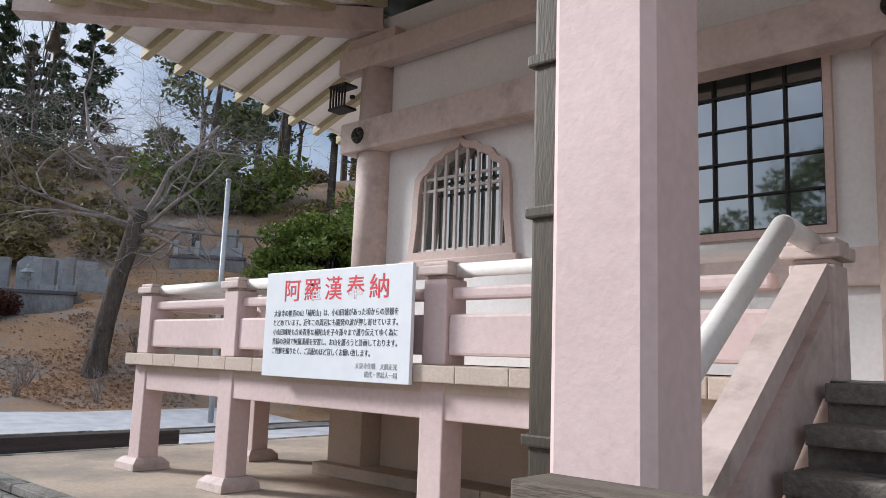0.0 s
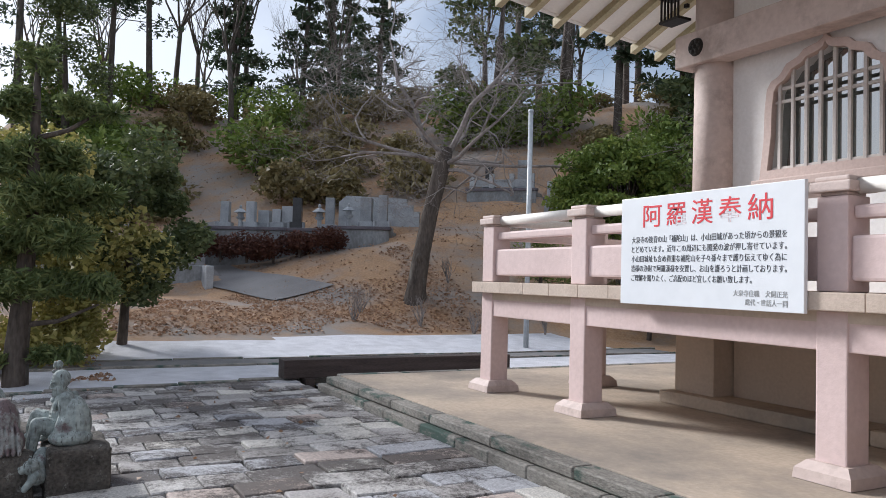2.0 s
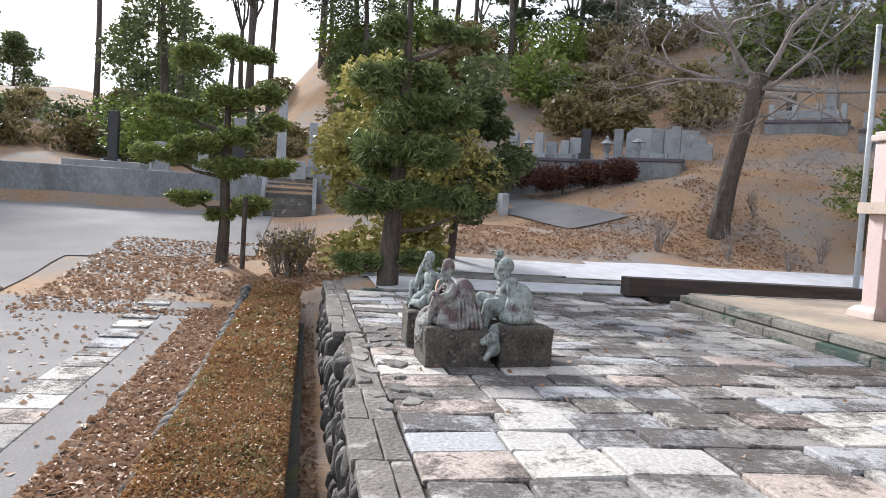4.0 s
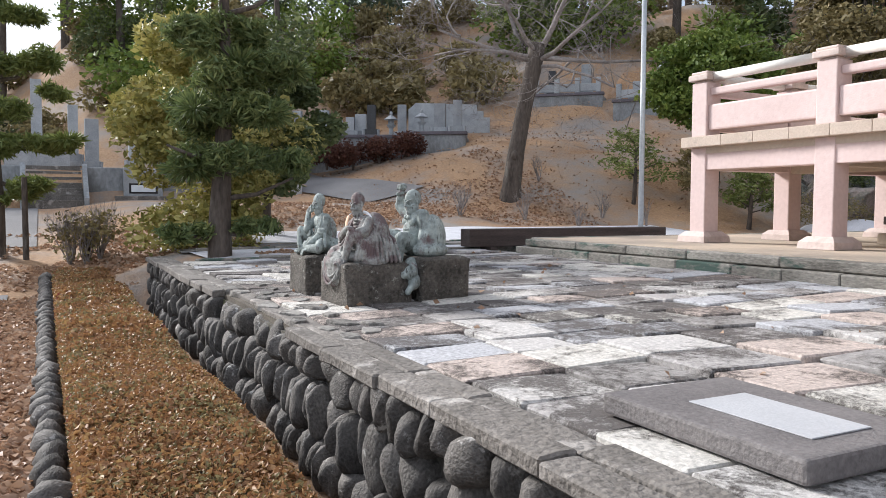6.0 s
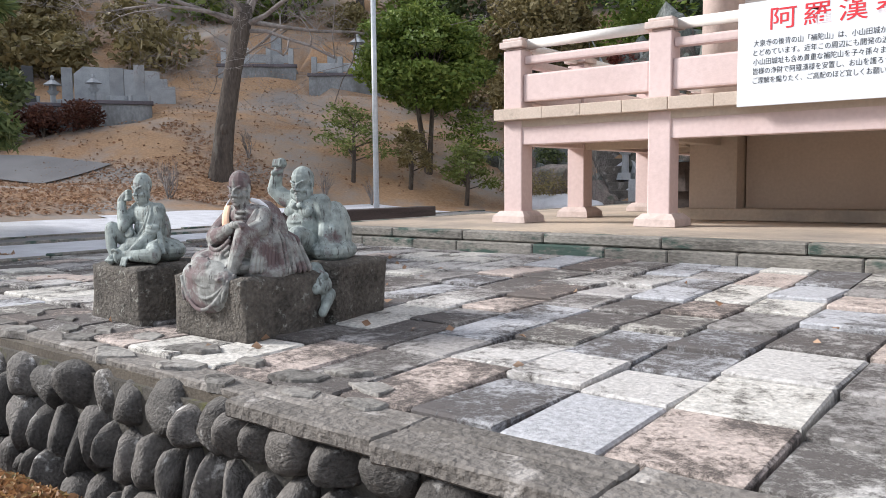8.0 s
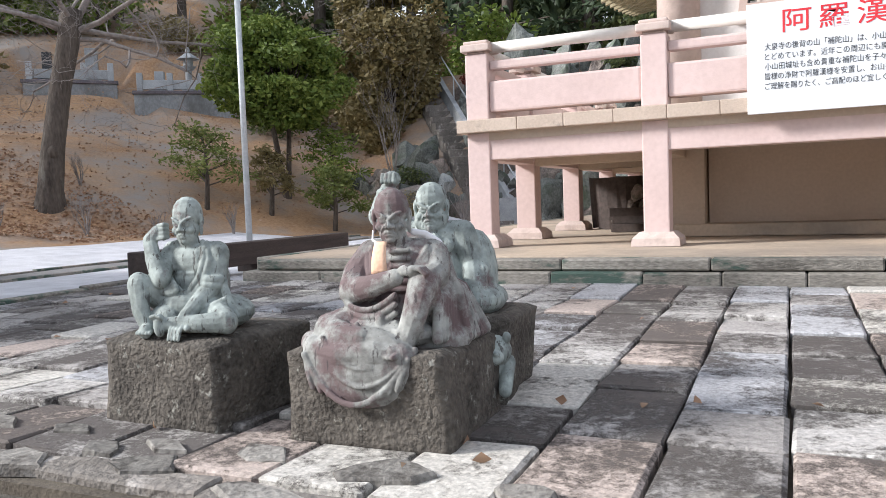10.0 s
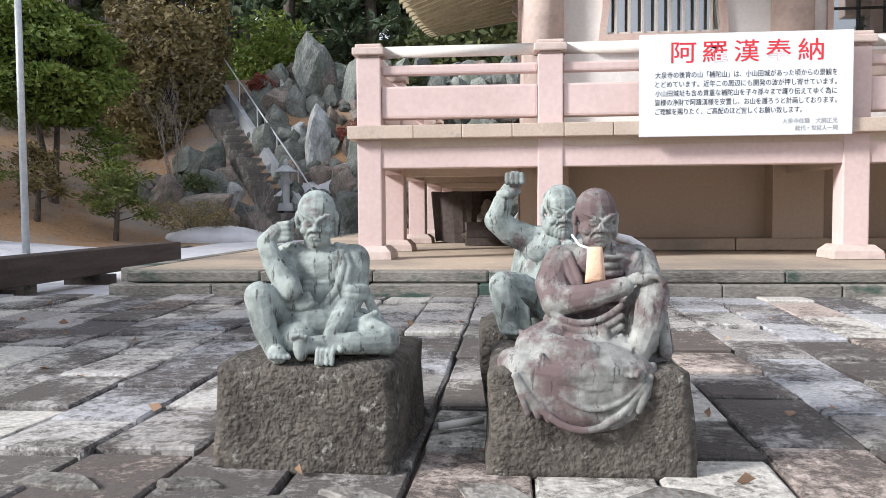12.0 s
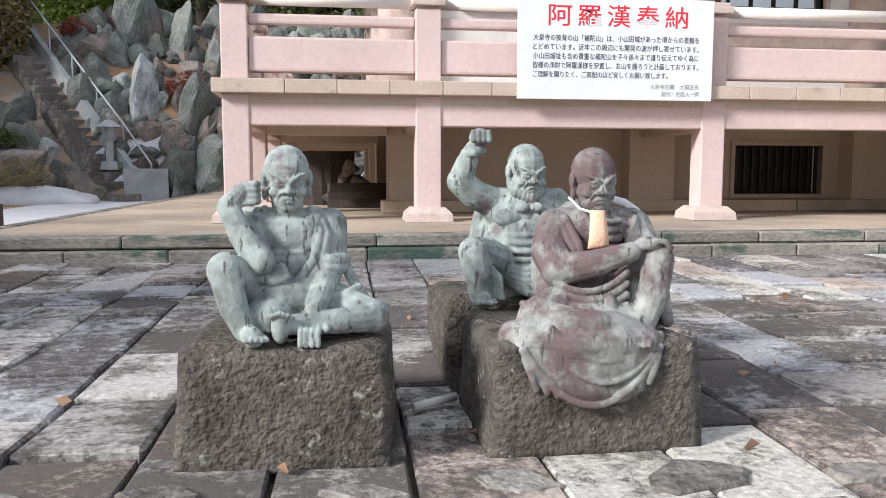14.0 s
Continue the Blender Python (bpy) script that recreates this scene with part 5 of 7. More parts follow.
for k in range(9):
    t = k / 8
    z, y = 0.600 - 0.105 * t, -0.845 - 0.022 * math.sin(t * 2.4) - 0.006 * t
    w = 0.021 + 0.009 * t
    cur = [bib.verts.new((-6.352 + dx * w, y - 0.004 * math.cos(dx * 3), z)) for dx in (-1, -0.5, 0, 0.5, 1)]
    if prev:
        for i in range(4):
            bib.faces.new((prev[i], prev[i + 1], cur[i + 1], cur[i]))
    prev = cur
moved = Clay()
moved.vs = [tuple(q.co) for q in bib.verts]
settle(moved, -6.36, -1.04, 0.68, 0.957, (-0.030, -0.006))
for q, p in zip(bib.verts, moved.vs):
    q.co = p
bib_ob = single("cloth_bib", bib, M["cloth"], "small orange cloth bib at the figure's throat", "cloth", smooth=True)
sol = bib_ob.modifiers.new("thick", "SOLIDIFY")
sol.thickness = 0.004
scarf = Clay()
path(scarf, [(-6.415, -0.755, 0.635), (-6.395, -0.815, 0.605), (-6.365, -0.845, 0.595)], 0.0045)
shoulder_cloth = Clay()
path(shoulder_cloth, [(-6.275, -0.72, 0.628), (-6.235, -0.70, 0.618), (-6.195, -0.69, 0.592), (-6.178, -0.685, 0.565)], 0.012, 0.014)
settle(scarf, -6.36, -1.04, 0.68, 0.957, (-0.030, -0.004))
settle(shoulder_cloth, -6.36, -1.04, 0.68, 0.957, (-0.030, -0.004))
for bag, words in ((scarf, "thin white cloth edge round the figure's neck"), (shoulder_cloth, "white cloth laid over the figure's shoulder")):
    scarf_ob = tagged(raw("white_cloth", bag.vs, bag.fs, M["white_cloth"], True), words, "cloth")
    fuse = scarf_ob.modifiers.new("remesh", "REMESH")
    fuse.mode, fuse.voxel_size, fuse.use_smooth_shade = "VOXEL", 0.0032, True

# the bearded figure with a raised fist
f = Clay()
lump(f, (-6.44, -0.20, 0.36), (0.165, 0.13, 0.11))
lump(f, (-6.43, -0.215, 0.47), (0.13, 0.105, 0.12))
lump(f, (-6.42, -0.21, 0.565), (0.145, 0.09, 0.085))
cap(f, (-6.52, -0.205, 0.60), (-6.31, -0.205, 0.595), 0.054)
cap(f, (-6.415, -0.22, 0.60), (-6.416, -0.25, 0.66), 0.050)
head(f, (-6.416, -0.25, 0.708), 1.0, 12, True)
path(f, [(-6.53, -0.205, 0.60), (-6.60, -0.23, 0.63), (-6.652, -0.25, 0.675)], 0.056, 0.048)
path(f, [(-6.652, -0.25, 0.675), (-6.632, -0.255, 0.735), (-6.607, -0.255, 0.785)], 0.046, 0.031)
arc(f, (-6.638, -0.265, 0.772), (-6.578, -0.265, 0.782), 0.004, 0.016, 0.03, 4)
lump(f, (-6.585, -0.255, 0.825), (0.038, 0.034, 0.034))
for k in range(4):
    path(f, [(-6.612 + 0.018 * k, -0.285, 0.842), (-6.612 + 0.018 * k, -0.293, 0.815)], 0.0105)
path(f, [(-6.300, -0.205, 0.595), (-6.262, -0.21, 0.48), (-6.235, -0.26, 0.37)], 0.057, 0.038)
path(f, [(-6.49, -0.24, 0.36), (-6.57, -0.34, 0.42), (-6.625, -0.405, 0.44)], 0.074, 0.055)
path(f, [(-6.625, -0.41, 0.435), (-6.615, -0.44, 0.36), (-6.605, -0.44, 0.30)], 0.054, 0.040)
foot(f, (-6.605, -0.43, 0.295), (-6.595, -0.50, 0.285), 0.95)
path(f, [(-6.37, -0.24, 0.36), (-6.33, -0.36, 0.41), (-6.315, -0.41, 0.42)], 0.074, 0.055)
path(f, [(-6.315, -0.41, 0.42), (-6.305, -0.44, 0.30), (-6.30, -0.45, 0.22)], 0.053, 0.040)
foot(f, (-6.30, -0.45, 0.21), (-6.29, -0.53, 0.20), 0.95)
for k in (-1, 1):
    lump(f, (-6.425 + k * 0.060, -0.28, 0.55), (0.056, 0.024, 0.034))
for j in range(5):
    arc(f, (-6.52, -0.27, 0.50 - 0.028 * j), (-6.34, -0.27, 0.50 - 0.028 * j), 0.012, 0.010, 0.042 + 0.005 * j)
    arc(f, (-6.56 + 0.01 * j, -0.29, 0.43 - 0.018 * j), (-6.34, -0.32, 0.41 - 0.02 * j), 0.05, 0.012, 0.04 + 0.012 * j)
    path(f, [(-6.60 + 0.012 * j, -0.40 - 0.008 * j, 0.43 - 0.015 * j), (-6.59 + 0.012 * j, -0.44, 0.36), (-6.58 + 0.012 * j, -0.45, 0.29)], 0.010)
for j in range(6):
    path(f, [(-6.275 + 0.004 * j, -0.15 - 0.012 * j, 0.58 - 0.02 * j), (-6.245 + 0.006 * j, -0.16 - 0.012 * j, 0.45), (-6.235 + 0.004 * j, -0.17 - 0.015 * j, 0.31)], 0.026)
lump(f, (-6.43, -0.13, 0.43), (0.18, 0.12, 0.18))
lump(f, (-6.27, -0.13, 0.42), (0.085, 0.13, 0.19))
lump(f, (-6.25, -0.16, 0.33), (0.11, 0.17, 0.07))
path(f, [(-6.54, -0.13, 0.59), (-6.565, -0.13, 0.45), (-6.565, -0.13, 0.31)], 0.040)
lump(f, (-6.39, -0.30, 0.585), (0.026, 0.018, 0.018))
lump(f, (-6.44, -0.30, 0.585), (0.026, 0.018, 0.018))
lump(f, (-6.10, -0.44, 0.17), (0.066, 0.068, 0.058))
lump(f, (-6.09, -0.50, 0.155), (0.046, 0.032, 0.032))
for k in (-1, 1):
    lump(f, (-6.09 + k * 0.042, -0.45, 0.222), (0.017, 0.015, 0.021))
    lump(f, (-6.09 + k * 0.024, -0.522, 0.170), (0.012, 0.011, 0.011))
    path(f, [(-6.11 + k * 0.045, -0.40, 0.12), (-6.10 + k * 0.05, -0.48, 0.03)], 0.033, 0.025)
cap(f, (-6.18, -0.36, 0.10), (-6.12, -0.41, 0.10), 0.07)
cap(f, (-6.22, -0.36, 0.22), (-6.15, -0.40, 0.16), 0.06)
settle(f, -6.42, -0.5, 0.85, 0.953, (-0.034, -0.09))
carve("stone_statue", f, M["figure"], "bearded grey stone figure raising a fist above a lion")

# offcut of white pipe and loose leaves between the figures
offcut = single("pipe_offcut", tube((-6.72, -0.60, 0.012), (-6.86, -0.69, 0.012), 0.013, sides=14), M["white_pipe"], "short white plastic pipe offcut on the paving", "pipe offcut", smooth=True)

# ---- loose slab on the terrace ----
M["slab_dark"] = surface("dark_granite_slab", (0.10, 0.09, 0.09), (0.20, 0.185, 0.18), 3, 60, 0.7, 0.3, 80)
M["slab_inlay"] = surface("pale_granite_inlay", (0.38, 0.385, 0.40), (0.48, 0.485, 0.50), 3, 80, 0.6, 0.15, 120)
ls = thing("granite_slab", (-2.73, -0.92, -0.02), "dark granite slab with pale inlay lying on the terrace", "slab")
part("slab", box(-3.13, -2.34, -1.21, -0.64, -0.015, 0.055, 0.012), M["slab_dark"], ls)
part("inlay", box(-2.90, -2.45, -1.05, -0.80, 0.0555, 0.060, 0.002), M["slab_inlay"], ls)

# ---- plants: helpers ----
def leaf_material(name, c1, c2, c3):
    m = bpy.data.materials.new(name)
    m.use_nodes = True
    n, l = m.node_tree.nodes, m.node_tree.links
    b = n["Principled BSDF"]
    g = n.new("ShaderNodeNewGeometry")
    r = n.new("ShaderNodeValToRGB")
    e = r.color_ramp.elements
    e[0].color, e[1].color = (*c1, 1), (*c3, 1)
    mid = e.new(0.55)
    mid.color = (*c2, 1)
    tc = n.new("ShaderNodeTexCoord")
    t = n.new("ShaderNodeTexNoise")
    t.inputs["Scale"].default_value = 0.9
    l.new(tc.outputs["Object"], t.inputs["Vector"])
    mx = n.new("ShaderNodeMath")
    mx.operation = "MULTIPLY_ADD"
    mx.inputs[1].default_value = 0.55
    l.new(g.outputs["Random Per Island"], mx.inputs[0])
    h = n.new("ShaderNodeMath")
    h.operation = "MULTIPLY"
    h.inputs[1].default_value = 0.45
    l.new(t.outputs["Fac"], h.inputs[0])
    l.new(h.outputs[0], mx.inputs[2])
    l.new(mx.outputs[0], r.inputs["Fac"])
    l.new(r.outputs["Color"], b.inputs["Base Color"])
    b.inputs["Roughness"].default_value = 0.55
    b.inputs["Specular IOR Level"].default_value = 0.3
    tr = n.new("ShaderNodeBsdfTranslucent")
    l.new(r.outputs["Color"], tr.inputs["Color"])
    ms = n.new("ShaderNodeMixShader")
    ms.inputs[0].default_value = 0.25
    out = n["Material Output"]
    l.new(b.outputs["BSDF"], ms.inputs[1])
    l.new(tr.outputs["BSDF"], ms.inputs[2])
    l.new(ms.outputs["Shader"], out.inputs["Surface"])
    return m


M["leaf_dark"] = leaf_material("dark_evergreen_leaves", (0.055, 0.08, 0.038), (0.12, 0.15, 0.062), (0.26, 0.28, 0.115))
M["leaf_cedar"] = leaf_material("cedar_needles", (0.036, 0.058, 0.036), (0.068, 0.098, 0.055), (0.125, 0.155, 0.08))
M["leaf_green"] = leaf_material("fresh_green_leaves", (0.06, 0.105, 0.02), (0.17, 0.235, 0.05), (0.36, 0.40, 0.10))
M["leaf_gold"] = leaf_material("golden_green_leaves", (0.11, 0.125, 0.04), (0.36, 0.33, 0.10), (0.68, 0.58, 0.24))
M["needle"] = leaf_material("pine_needles", (0.06, 0.095, 0.035), (0.145, 0.19, 0.07), (0.33, 0.35, 0.13))
M["needle_bright"] = leaf_material("yellowish_pine_needles", (0.08, 0.11, 0.03), (0.18, 0.22, 0.065), (0.34, 0.36, 0.12))
M["hedge_leaf"] = leaf_material("rusty_hedge_leaves", (0.14, 0.068, 0.036), (0.34, 0.18, 0.082), (0.47, 0.34, 0.14))
M["red_leaf"] = leaf_material("dark_red_leaves", (0.16, 0.04, 0.035), (0.26, 0.075, 0.055), (0.34, 0.14, 0.09))
M["azalea"] = leaf_material("dark_azalea_leaves", (0.06, 0.025, 0.02), (0.11, 0.045, 0.032), (0.17, 0.085, 0.05))
M["dry_leaf"] = leaf_material("dry_fallen_leaves", (0.22, 0.125, 0.075), (0.38, 0.24, 0.155), (0.58, 0.43, 0.31))
M["brush"] = leaf_material("dry_brush", (0.12, 0.10, 0.045), (0.25, 0.205, 0.095), (0.40, 0.325, 0.16))


def leaves(name, centres, sizes, length, width, material, seed, flat=0.35):
    """Many small folded leaves about the given places, as one mesh."""
    g = np.random.default_rng(seed)
    c = np.asarray(centres, float)
    k = len(c)
    d = g.normal(size=(k, 3))
    d /= np.linalg.norm(d, axis=1, keepdims=True)
    d[:, 2] *= 1 - flat
    d /= np.linalg.norm(d, axis=1, keepdims=True)
    s = np.cross(d, g.normal(size=(k, 3)))
    s /= np.linalg.norm(s, axis=1, keepdims=True)
    q = g.uniform(0.6, 1.3, (k, 1))
    L, Wd = d * length * q * np.reshape(sizes, (-1, 1)), s * width * q * np.reshape(sizes, (-1, 1))
    nrm = np.cross(d, s) * width * 0.25
    v = np.stack([c - L * 0.5, c + Wd * 0.5 + nrm, c + L * 0.5, c - Wd * 0.5 + nrm], 1).reshape(-1, 3)
    me = bpy.data.meshes.new(name)
    me.vertices.add(4 * k)
    me.vertices.foreach_set("co", v.ravel())
    me.loops.add(6 * k)
    base = np.arange(k)[:, None] * 4
    me.loops.foreach_set("vertex_index", (base + np.array([0, 1, 2, 0, 2, 3])).ravel())
    me.polygons.add(2 * k)
    me.polygons.foreach_set("loop_start", np.arange(2 * k) * 3)
    me.update()
    me.validate()
    me.materials.append(M[material])
    return new(name, me)


def in_balls(balls, per, seed, shell=0.55):
    """Places in the outer part of ellipsoids (x, y, z, rx, ry, rz)."""
    g = np.random.default_rng(seed)
    out = []
    for x, y, z, rx, ry, rz in balls:
        k = max(3, int(per))
        d = g.normal(size=(k, 3))
        d /= np.linalg.norm(d, axis=1, keepdims=True)
        r = g.uniform(shell, 1.0, (k, 1))
        out.append(d * r * (rx, ry, rz) + (x, y, z))
    return np.concatenate(out)


def limbs_mesh(name, limbs, material, sides=7):
    """Tapering limbs, each a list of (point, radius), as one mesh."""
    vs, fs = [], []
    for pts in limbs:
        o = len(vs)
        kk = sides if pts[0][1] > 0.03 else 4 if pts[0][1] > 0.012 else 3
        for i, (p, r) in enumerate(pts):
            a, b = Vector(pts[max(0, i - 1)][0]), Vector(pts[min(len(pts) - 1, i + 1)][0])
            d = (b - a).normalized() if (b - a).length > 1e-6 else Vector((0, 0, 1))
            u = d.orthogonal().normalized()
            w = d.cross(u)
            for j in range(kk):
                th = 2 * math.pi * j / kk
                vs.append(tuple(Vector(p) + (u * math.cos(th) + w * math.sin(th)) * r))
        for i in range(len(pts) - 1):
            for j in range(kk):
                a, b = o + i * kk + j, o + i * kk + (j + 1) % kk
                fs.append((a, b, b + kk, a + kk))
        fs.append(tuple(o + (len(pts) - 1) * kk + j for j in range(kk)))
    return raw(name, vs, fs, M[material], True)


def grow(rng, p, d, length, r, depth, out, spread=0.75, lift=0.12, kids=3, shrink=0.68, ends=None, wig=0.22):
    """A branching limb, added to out; twigs end in ends."""
    pts = [(Vector(p), r)]
    k = 4
    d = Vector(d).normalized()
    for i in range(k):
        d = (d + Vector((rng.gauss(0, wig), rng.gauss(0, wig), rng.gauss(0, wig * 0.7) + lift * 0.35))).normalized()
        pts.append((pts[-1][0] + d * length / k, r * (1 - 0.55 * (i + 1) / k)))
    out.append(pts)
    if depth == 0:
        if ends is not None:
            ends.append(pts[-1][0])
        return
    for i in range(kids + (1 if rng.random() < 0.4 else 0)):
        at = rng.choice((2, 3, 4, 4))
        base, rad = pts[at]
        side = Vector((rng.gauss(0, 1), rng.gauss(0, 1), rng.gauss(0, 0.6))).normalized()
        nd = (d * (1 - spread * 0.6) + side * spread + Vector((0, 0, lift))).normalized()
        grow(rng, base, nd, length * shrink * rng.uniform(0.75, 1.15), max(0.004, rad * 0.72), depth - 1, out, spread, lift, kids, shrink, ends, wig)


# ---- the large bare tree ----
TX, TY = -19.92, 8.95
tz = ground_z(TX, TY)
rg = random.Random(11)
tree = thing("bare_tree", (TX, TY, tz), "large leafless cherry tree with wide grey branches", "tree")
trunk_pts = [((TX, TY, tz - 0.2), 0.36), ((TX + 0.02, TY + 0.03, tz + 0.35), 0.27), ((TX + 0.05, TY + 0.15, tz + 1.3), 0.24), ((TX + 0.12, TY + 0.38, tz + 2.6), 0.22),
             ((TX + 0.2, TY + 0.62, tz + 3.7), 0.235), ((TX + 0.2, TY + 0.72, tz + 4.3), 0.24)]
hang(limbs_mesh("trunk", [trunk_pts], "bark", 14), tree)
br = []
top = Vector((TX + 0.2, TY + 0.72, tz + 4.15))
for dx, dy, dz, ln, r in ((0.3, 0.95, 0.30, 3.6, 0.115), (-0.2, -0.9, 0.25, 3.2, 0.10), (0.1, -0.5, 0.85, 3.4, 0.11), (0.2, 0.35, 0.9, 3.6, 0.12), (0.9, 0.3, 0.35, 3.0, 0.10), (-0.8, 0.4, 0.6, 3.0, 0.10),
                          (0.6, 0.9, -0.02, 4.2, 0.085), (-0.1, -1.0, 0.02, 3.0, 0.08), (0.5, -0.7, 0.4, 3.0, 0.09), (0.8, -0.2, 0.15, 2.8, 0.08)):
    grow(rg, top - Vector((0, 0, rg.uniform(0, 0.5))), (dx, dy, dz), ln, r * 0.72, 5, br, 0.82, 0.05, 3, 0.67, None, 0.26)
hang(limbs_mesh("crown", br, "twig"), tree)
for i, (dz, dy) in enumerate(((0.95, -0.2),)):
    part("knot", ball((TX + 0.2, TY + 0.02, tz + 1.15), (0.10, 0.13, 0.16), None, 10, 8), M["bark"], tree, smooth=True)


# ---- kinds of woodland trees, built once at the origin ----
def evergreen(seed, h, w, material="leaf_dark", per=150, clumps=34, size=0.34):
    g = random.Random(seed)
    ob = thing("evergreen_tree", (0, 0, 0), "dense dark evergreen broadleaf tree on the hillside", "tree", "woodland evergreens")
    hang(limbs_mesh("trunk", [[((-0.05, 0, -1.6), 0.035 * h), ((0.1, 0.1, h * 0.35), 0.02 * h), ((0.0, 0.2, h * 0.8), 0.008 * h)]], "bark"), ob)
    balls = []
    for i in range(clumps):
        t = g.uniform(0.12, 1.0)
        ww = w * (0.45 + 0.75 * math.sin(math.pi * min(1, t * 0.85 + 0.12)))
        a = g.uniform(0, 6.283)
        rr = ww * math.sqrt(g.random()) * 0.8
        s = w * g.uniform(0.26, 0.46)
        balls.append((rr * math.cos(a), rr * math.sin(a), h * t - s * 0.4, s, s, s * 0.75))
    c = in_balls(balls, per, seed, 0.5)
    hang(leaves("crown", c, np.ones(len(c)), size, size * 0.55, material, seed), ob)
    return ob


def cedar(seed, h, w, per=120, size=0.42, bare=0.25):
    g = random.Random(seed)
    ob = thing("conifer_tree", (0, 0, 0), "tall dark conifer with a bare lower trunk", "tree", "woodland conifers")
    limbs = [[((0, 0, -0.5), 0.24), ((0.05, 0, h * 0.5), 0.16), ((0, 0.05, h * 0.98), 0.03)]]
    balls = []
    n = 38
    for i in range(n):
        t = bare + (1 - bare) * (i + 0.5) / n
        a = i * 2.4 + g.uniform(-0.4, 0.4)
        rr = w * (1.05 - t) / (1.05 - bare) * g.uniform(0.3, 1.25)
        z = h * t + g.uniform(-0.3, 0.3)
        limbs.append([((0, 0, z), 0.035), ((rr * 0.6 * math.cos(a), rr * 0.6 * math.sin(a), z + 0.1), 0.025), ((rr * math.cos(a), rr * math.sin(a), z - 0.15), 0.01)])
        s = (0.26 + 0.40 * rr) * g.uniform(0.7, 1.25)
        balls.append((rr * 0.75 * math.cos(a), rr * 0.75 * math.sin(a), z - 0.1, s, s, s * 0.5))
    hang(limbs_mesh("trunk", limbs, "bark"), ob)
    c = in_balls(balls, per, seed, 0.3)
    hang(leaves("crown", c, np.ones(len(c)), size, size * 0.4, "leaf_cedar", seed, 0.2), ob)
    return ob


def bare(seed, h, name="leafless_tree"):
    g = random.Random(seed)
    ob = thing(name, (0, 0, 0), "tall leafless tree with upright branches", "tree", "woodland bare trees")
    out = []
    hgt = h * 0.42
    trunk = [((0, 0, -0.5), 0.22), ((0.1, 0.05, hgt * 0.5), 0.18), ((0.0, 0.1, hgt), 0.15)]
    for i in range(5):
        a = i * 1.26 + g.uniform(-0.3, 0.3)
        grow(g, (0, 0.1, hgt - 0.4 * g.random()), (0.42 * math.cos(a), 0.42 * math.sin(a), 1), h * 0.30, 0.09, 3, out, 0.55, 0.30, 3, 0.70, None, 0.14)
    hang(limbs_mesh("trunk", [trunk], "bark"), ob)
    hang(limbs_mesh("crown", out, "bark", 5), ob)
    return ob


def bush(seed, r, h, material, per=130, size=0.2, name="bush", label="rounded evergreen bush on the slope", group="slope bushes"):
    g = random.Random(seed)
    balls = []
    for i in range(9):
        a, q = g.uniform(0, 6.283), r * 0.62 * math.sqrt(g.random())
        s = r * g.uniform(0.4, 0.6)
        balls.append((q * math.cos(a), q * math.sin(a), h * g.uniform(0.25, 0.7), s, s, h * 0.32))
    c = in_balls(balls, per, seed, 0.55)
    ob = thing(name, (0, 0, 0), label, "bush", group)
    hang(leaves("foliage", c, np.ones(len(c)), size, size * 0.55, material, seed), ob)
    hang(limbs_mesh("stem", [[((0, 0, -0.1), 0.04), ((0.1 * math.cos(a), 0.1 * math.sin(a), h * 0.5), 0.015)] for a in (0, 2, 4)], "bark"), ob)
    return ob


kinds = {
    "e1": evergreen(1, 9.5, 2.9), "e2": evergreen(2, 12.5, 3.3, clumps=42), "e3": evergreen(3, 7.0, 2.8, per=170),
    "c1": cedar(4, 16, 3.0), "c2": cedar(5, 20, 3.4, bare=0.40), "c3": cedar(6, 13, 2.6, bare=0.15),
    "b1": bare(7, 14), "b2": bare(8, 17), "b3": bare(9, 11),
    "s1": bush(10, 1.5, 1.7, "leaf_dark"), "s2": bush(12, 1.3, 1.4, "brush", 120, 0.22, label="dry olive brush on the wooded slope"), "s3": bush(13, 1.8, 2.3, "leaf_green", 150, 0.22),
}
used = set()


def plant(kind, x, y, scale=1.0, turn=None, sink=0.1, rnd=random.Random(3)):
    m = pose(x, y, ground_z(x, y) - sink, rnd.uniform(-3, 3), rnd.uniform(-3, 3), rnd.uniform(0, 360) if turn is None else turn) @ Matrix.Diagonal((scale, scale, scale * rnd.uniform(0.9, 1.12), 1))
    if kind in used:
        ob = copy_thing(kinds[kind], m)
        ob.matrix_basis = m
    else:
        used.add(kind)
        kinds[kind].matrix_basis = m
    return m


wood = random.Random(21)
spots = []


def scatter(n, x_range, y_range, choices, near=2.2, s=(0.8, 1.2), low=None):
    made = tries = 0
    while made < n and tries < n * 40:
        tries += 1
        x, y = wood.uniform(*x_range), wood.uniform(*y_range)
        d = hill_depth(x, y)
        if low is not None and not (low[0] < d < low[1]):
            continue
        if -30.5 < x < -22.0 and 13.5 < y < 21.0:      # open ground round the railed graves
            continue
        if any((x - a) ** 2 + (y - b) ** 2 < near * near for a, b in spots):
            continue
        spots.append((x, y))
        plant(wood.choice(choices), x, y, wood.uniform(*s))
        made += 1


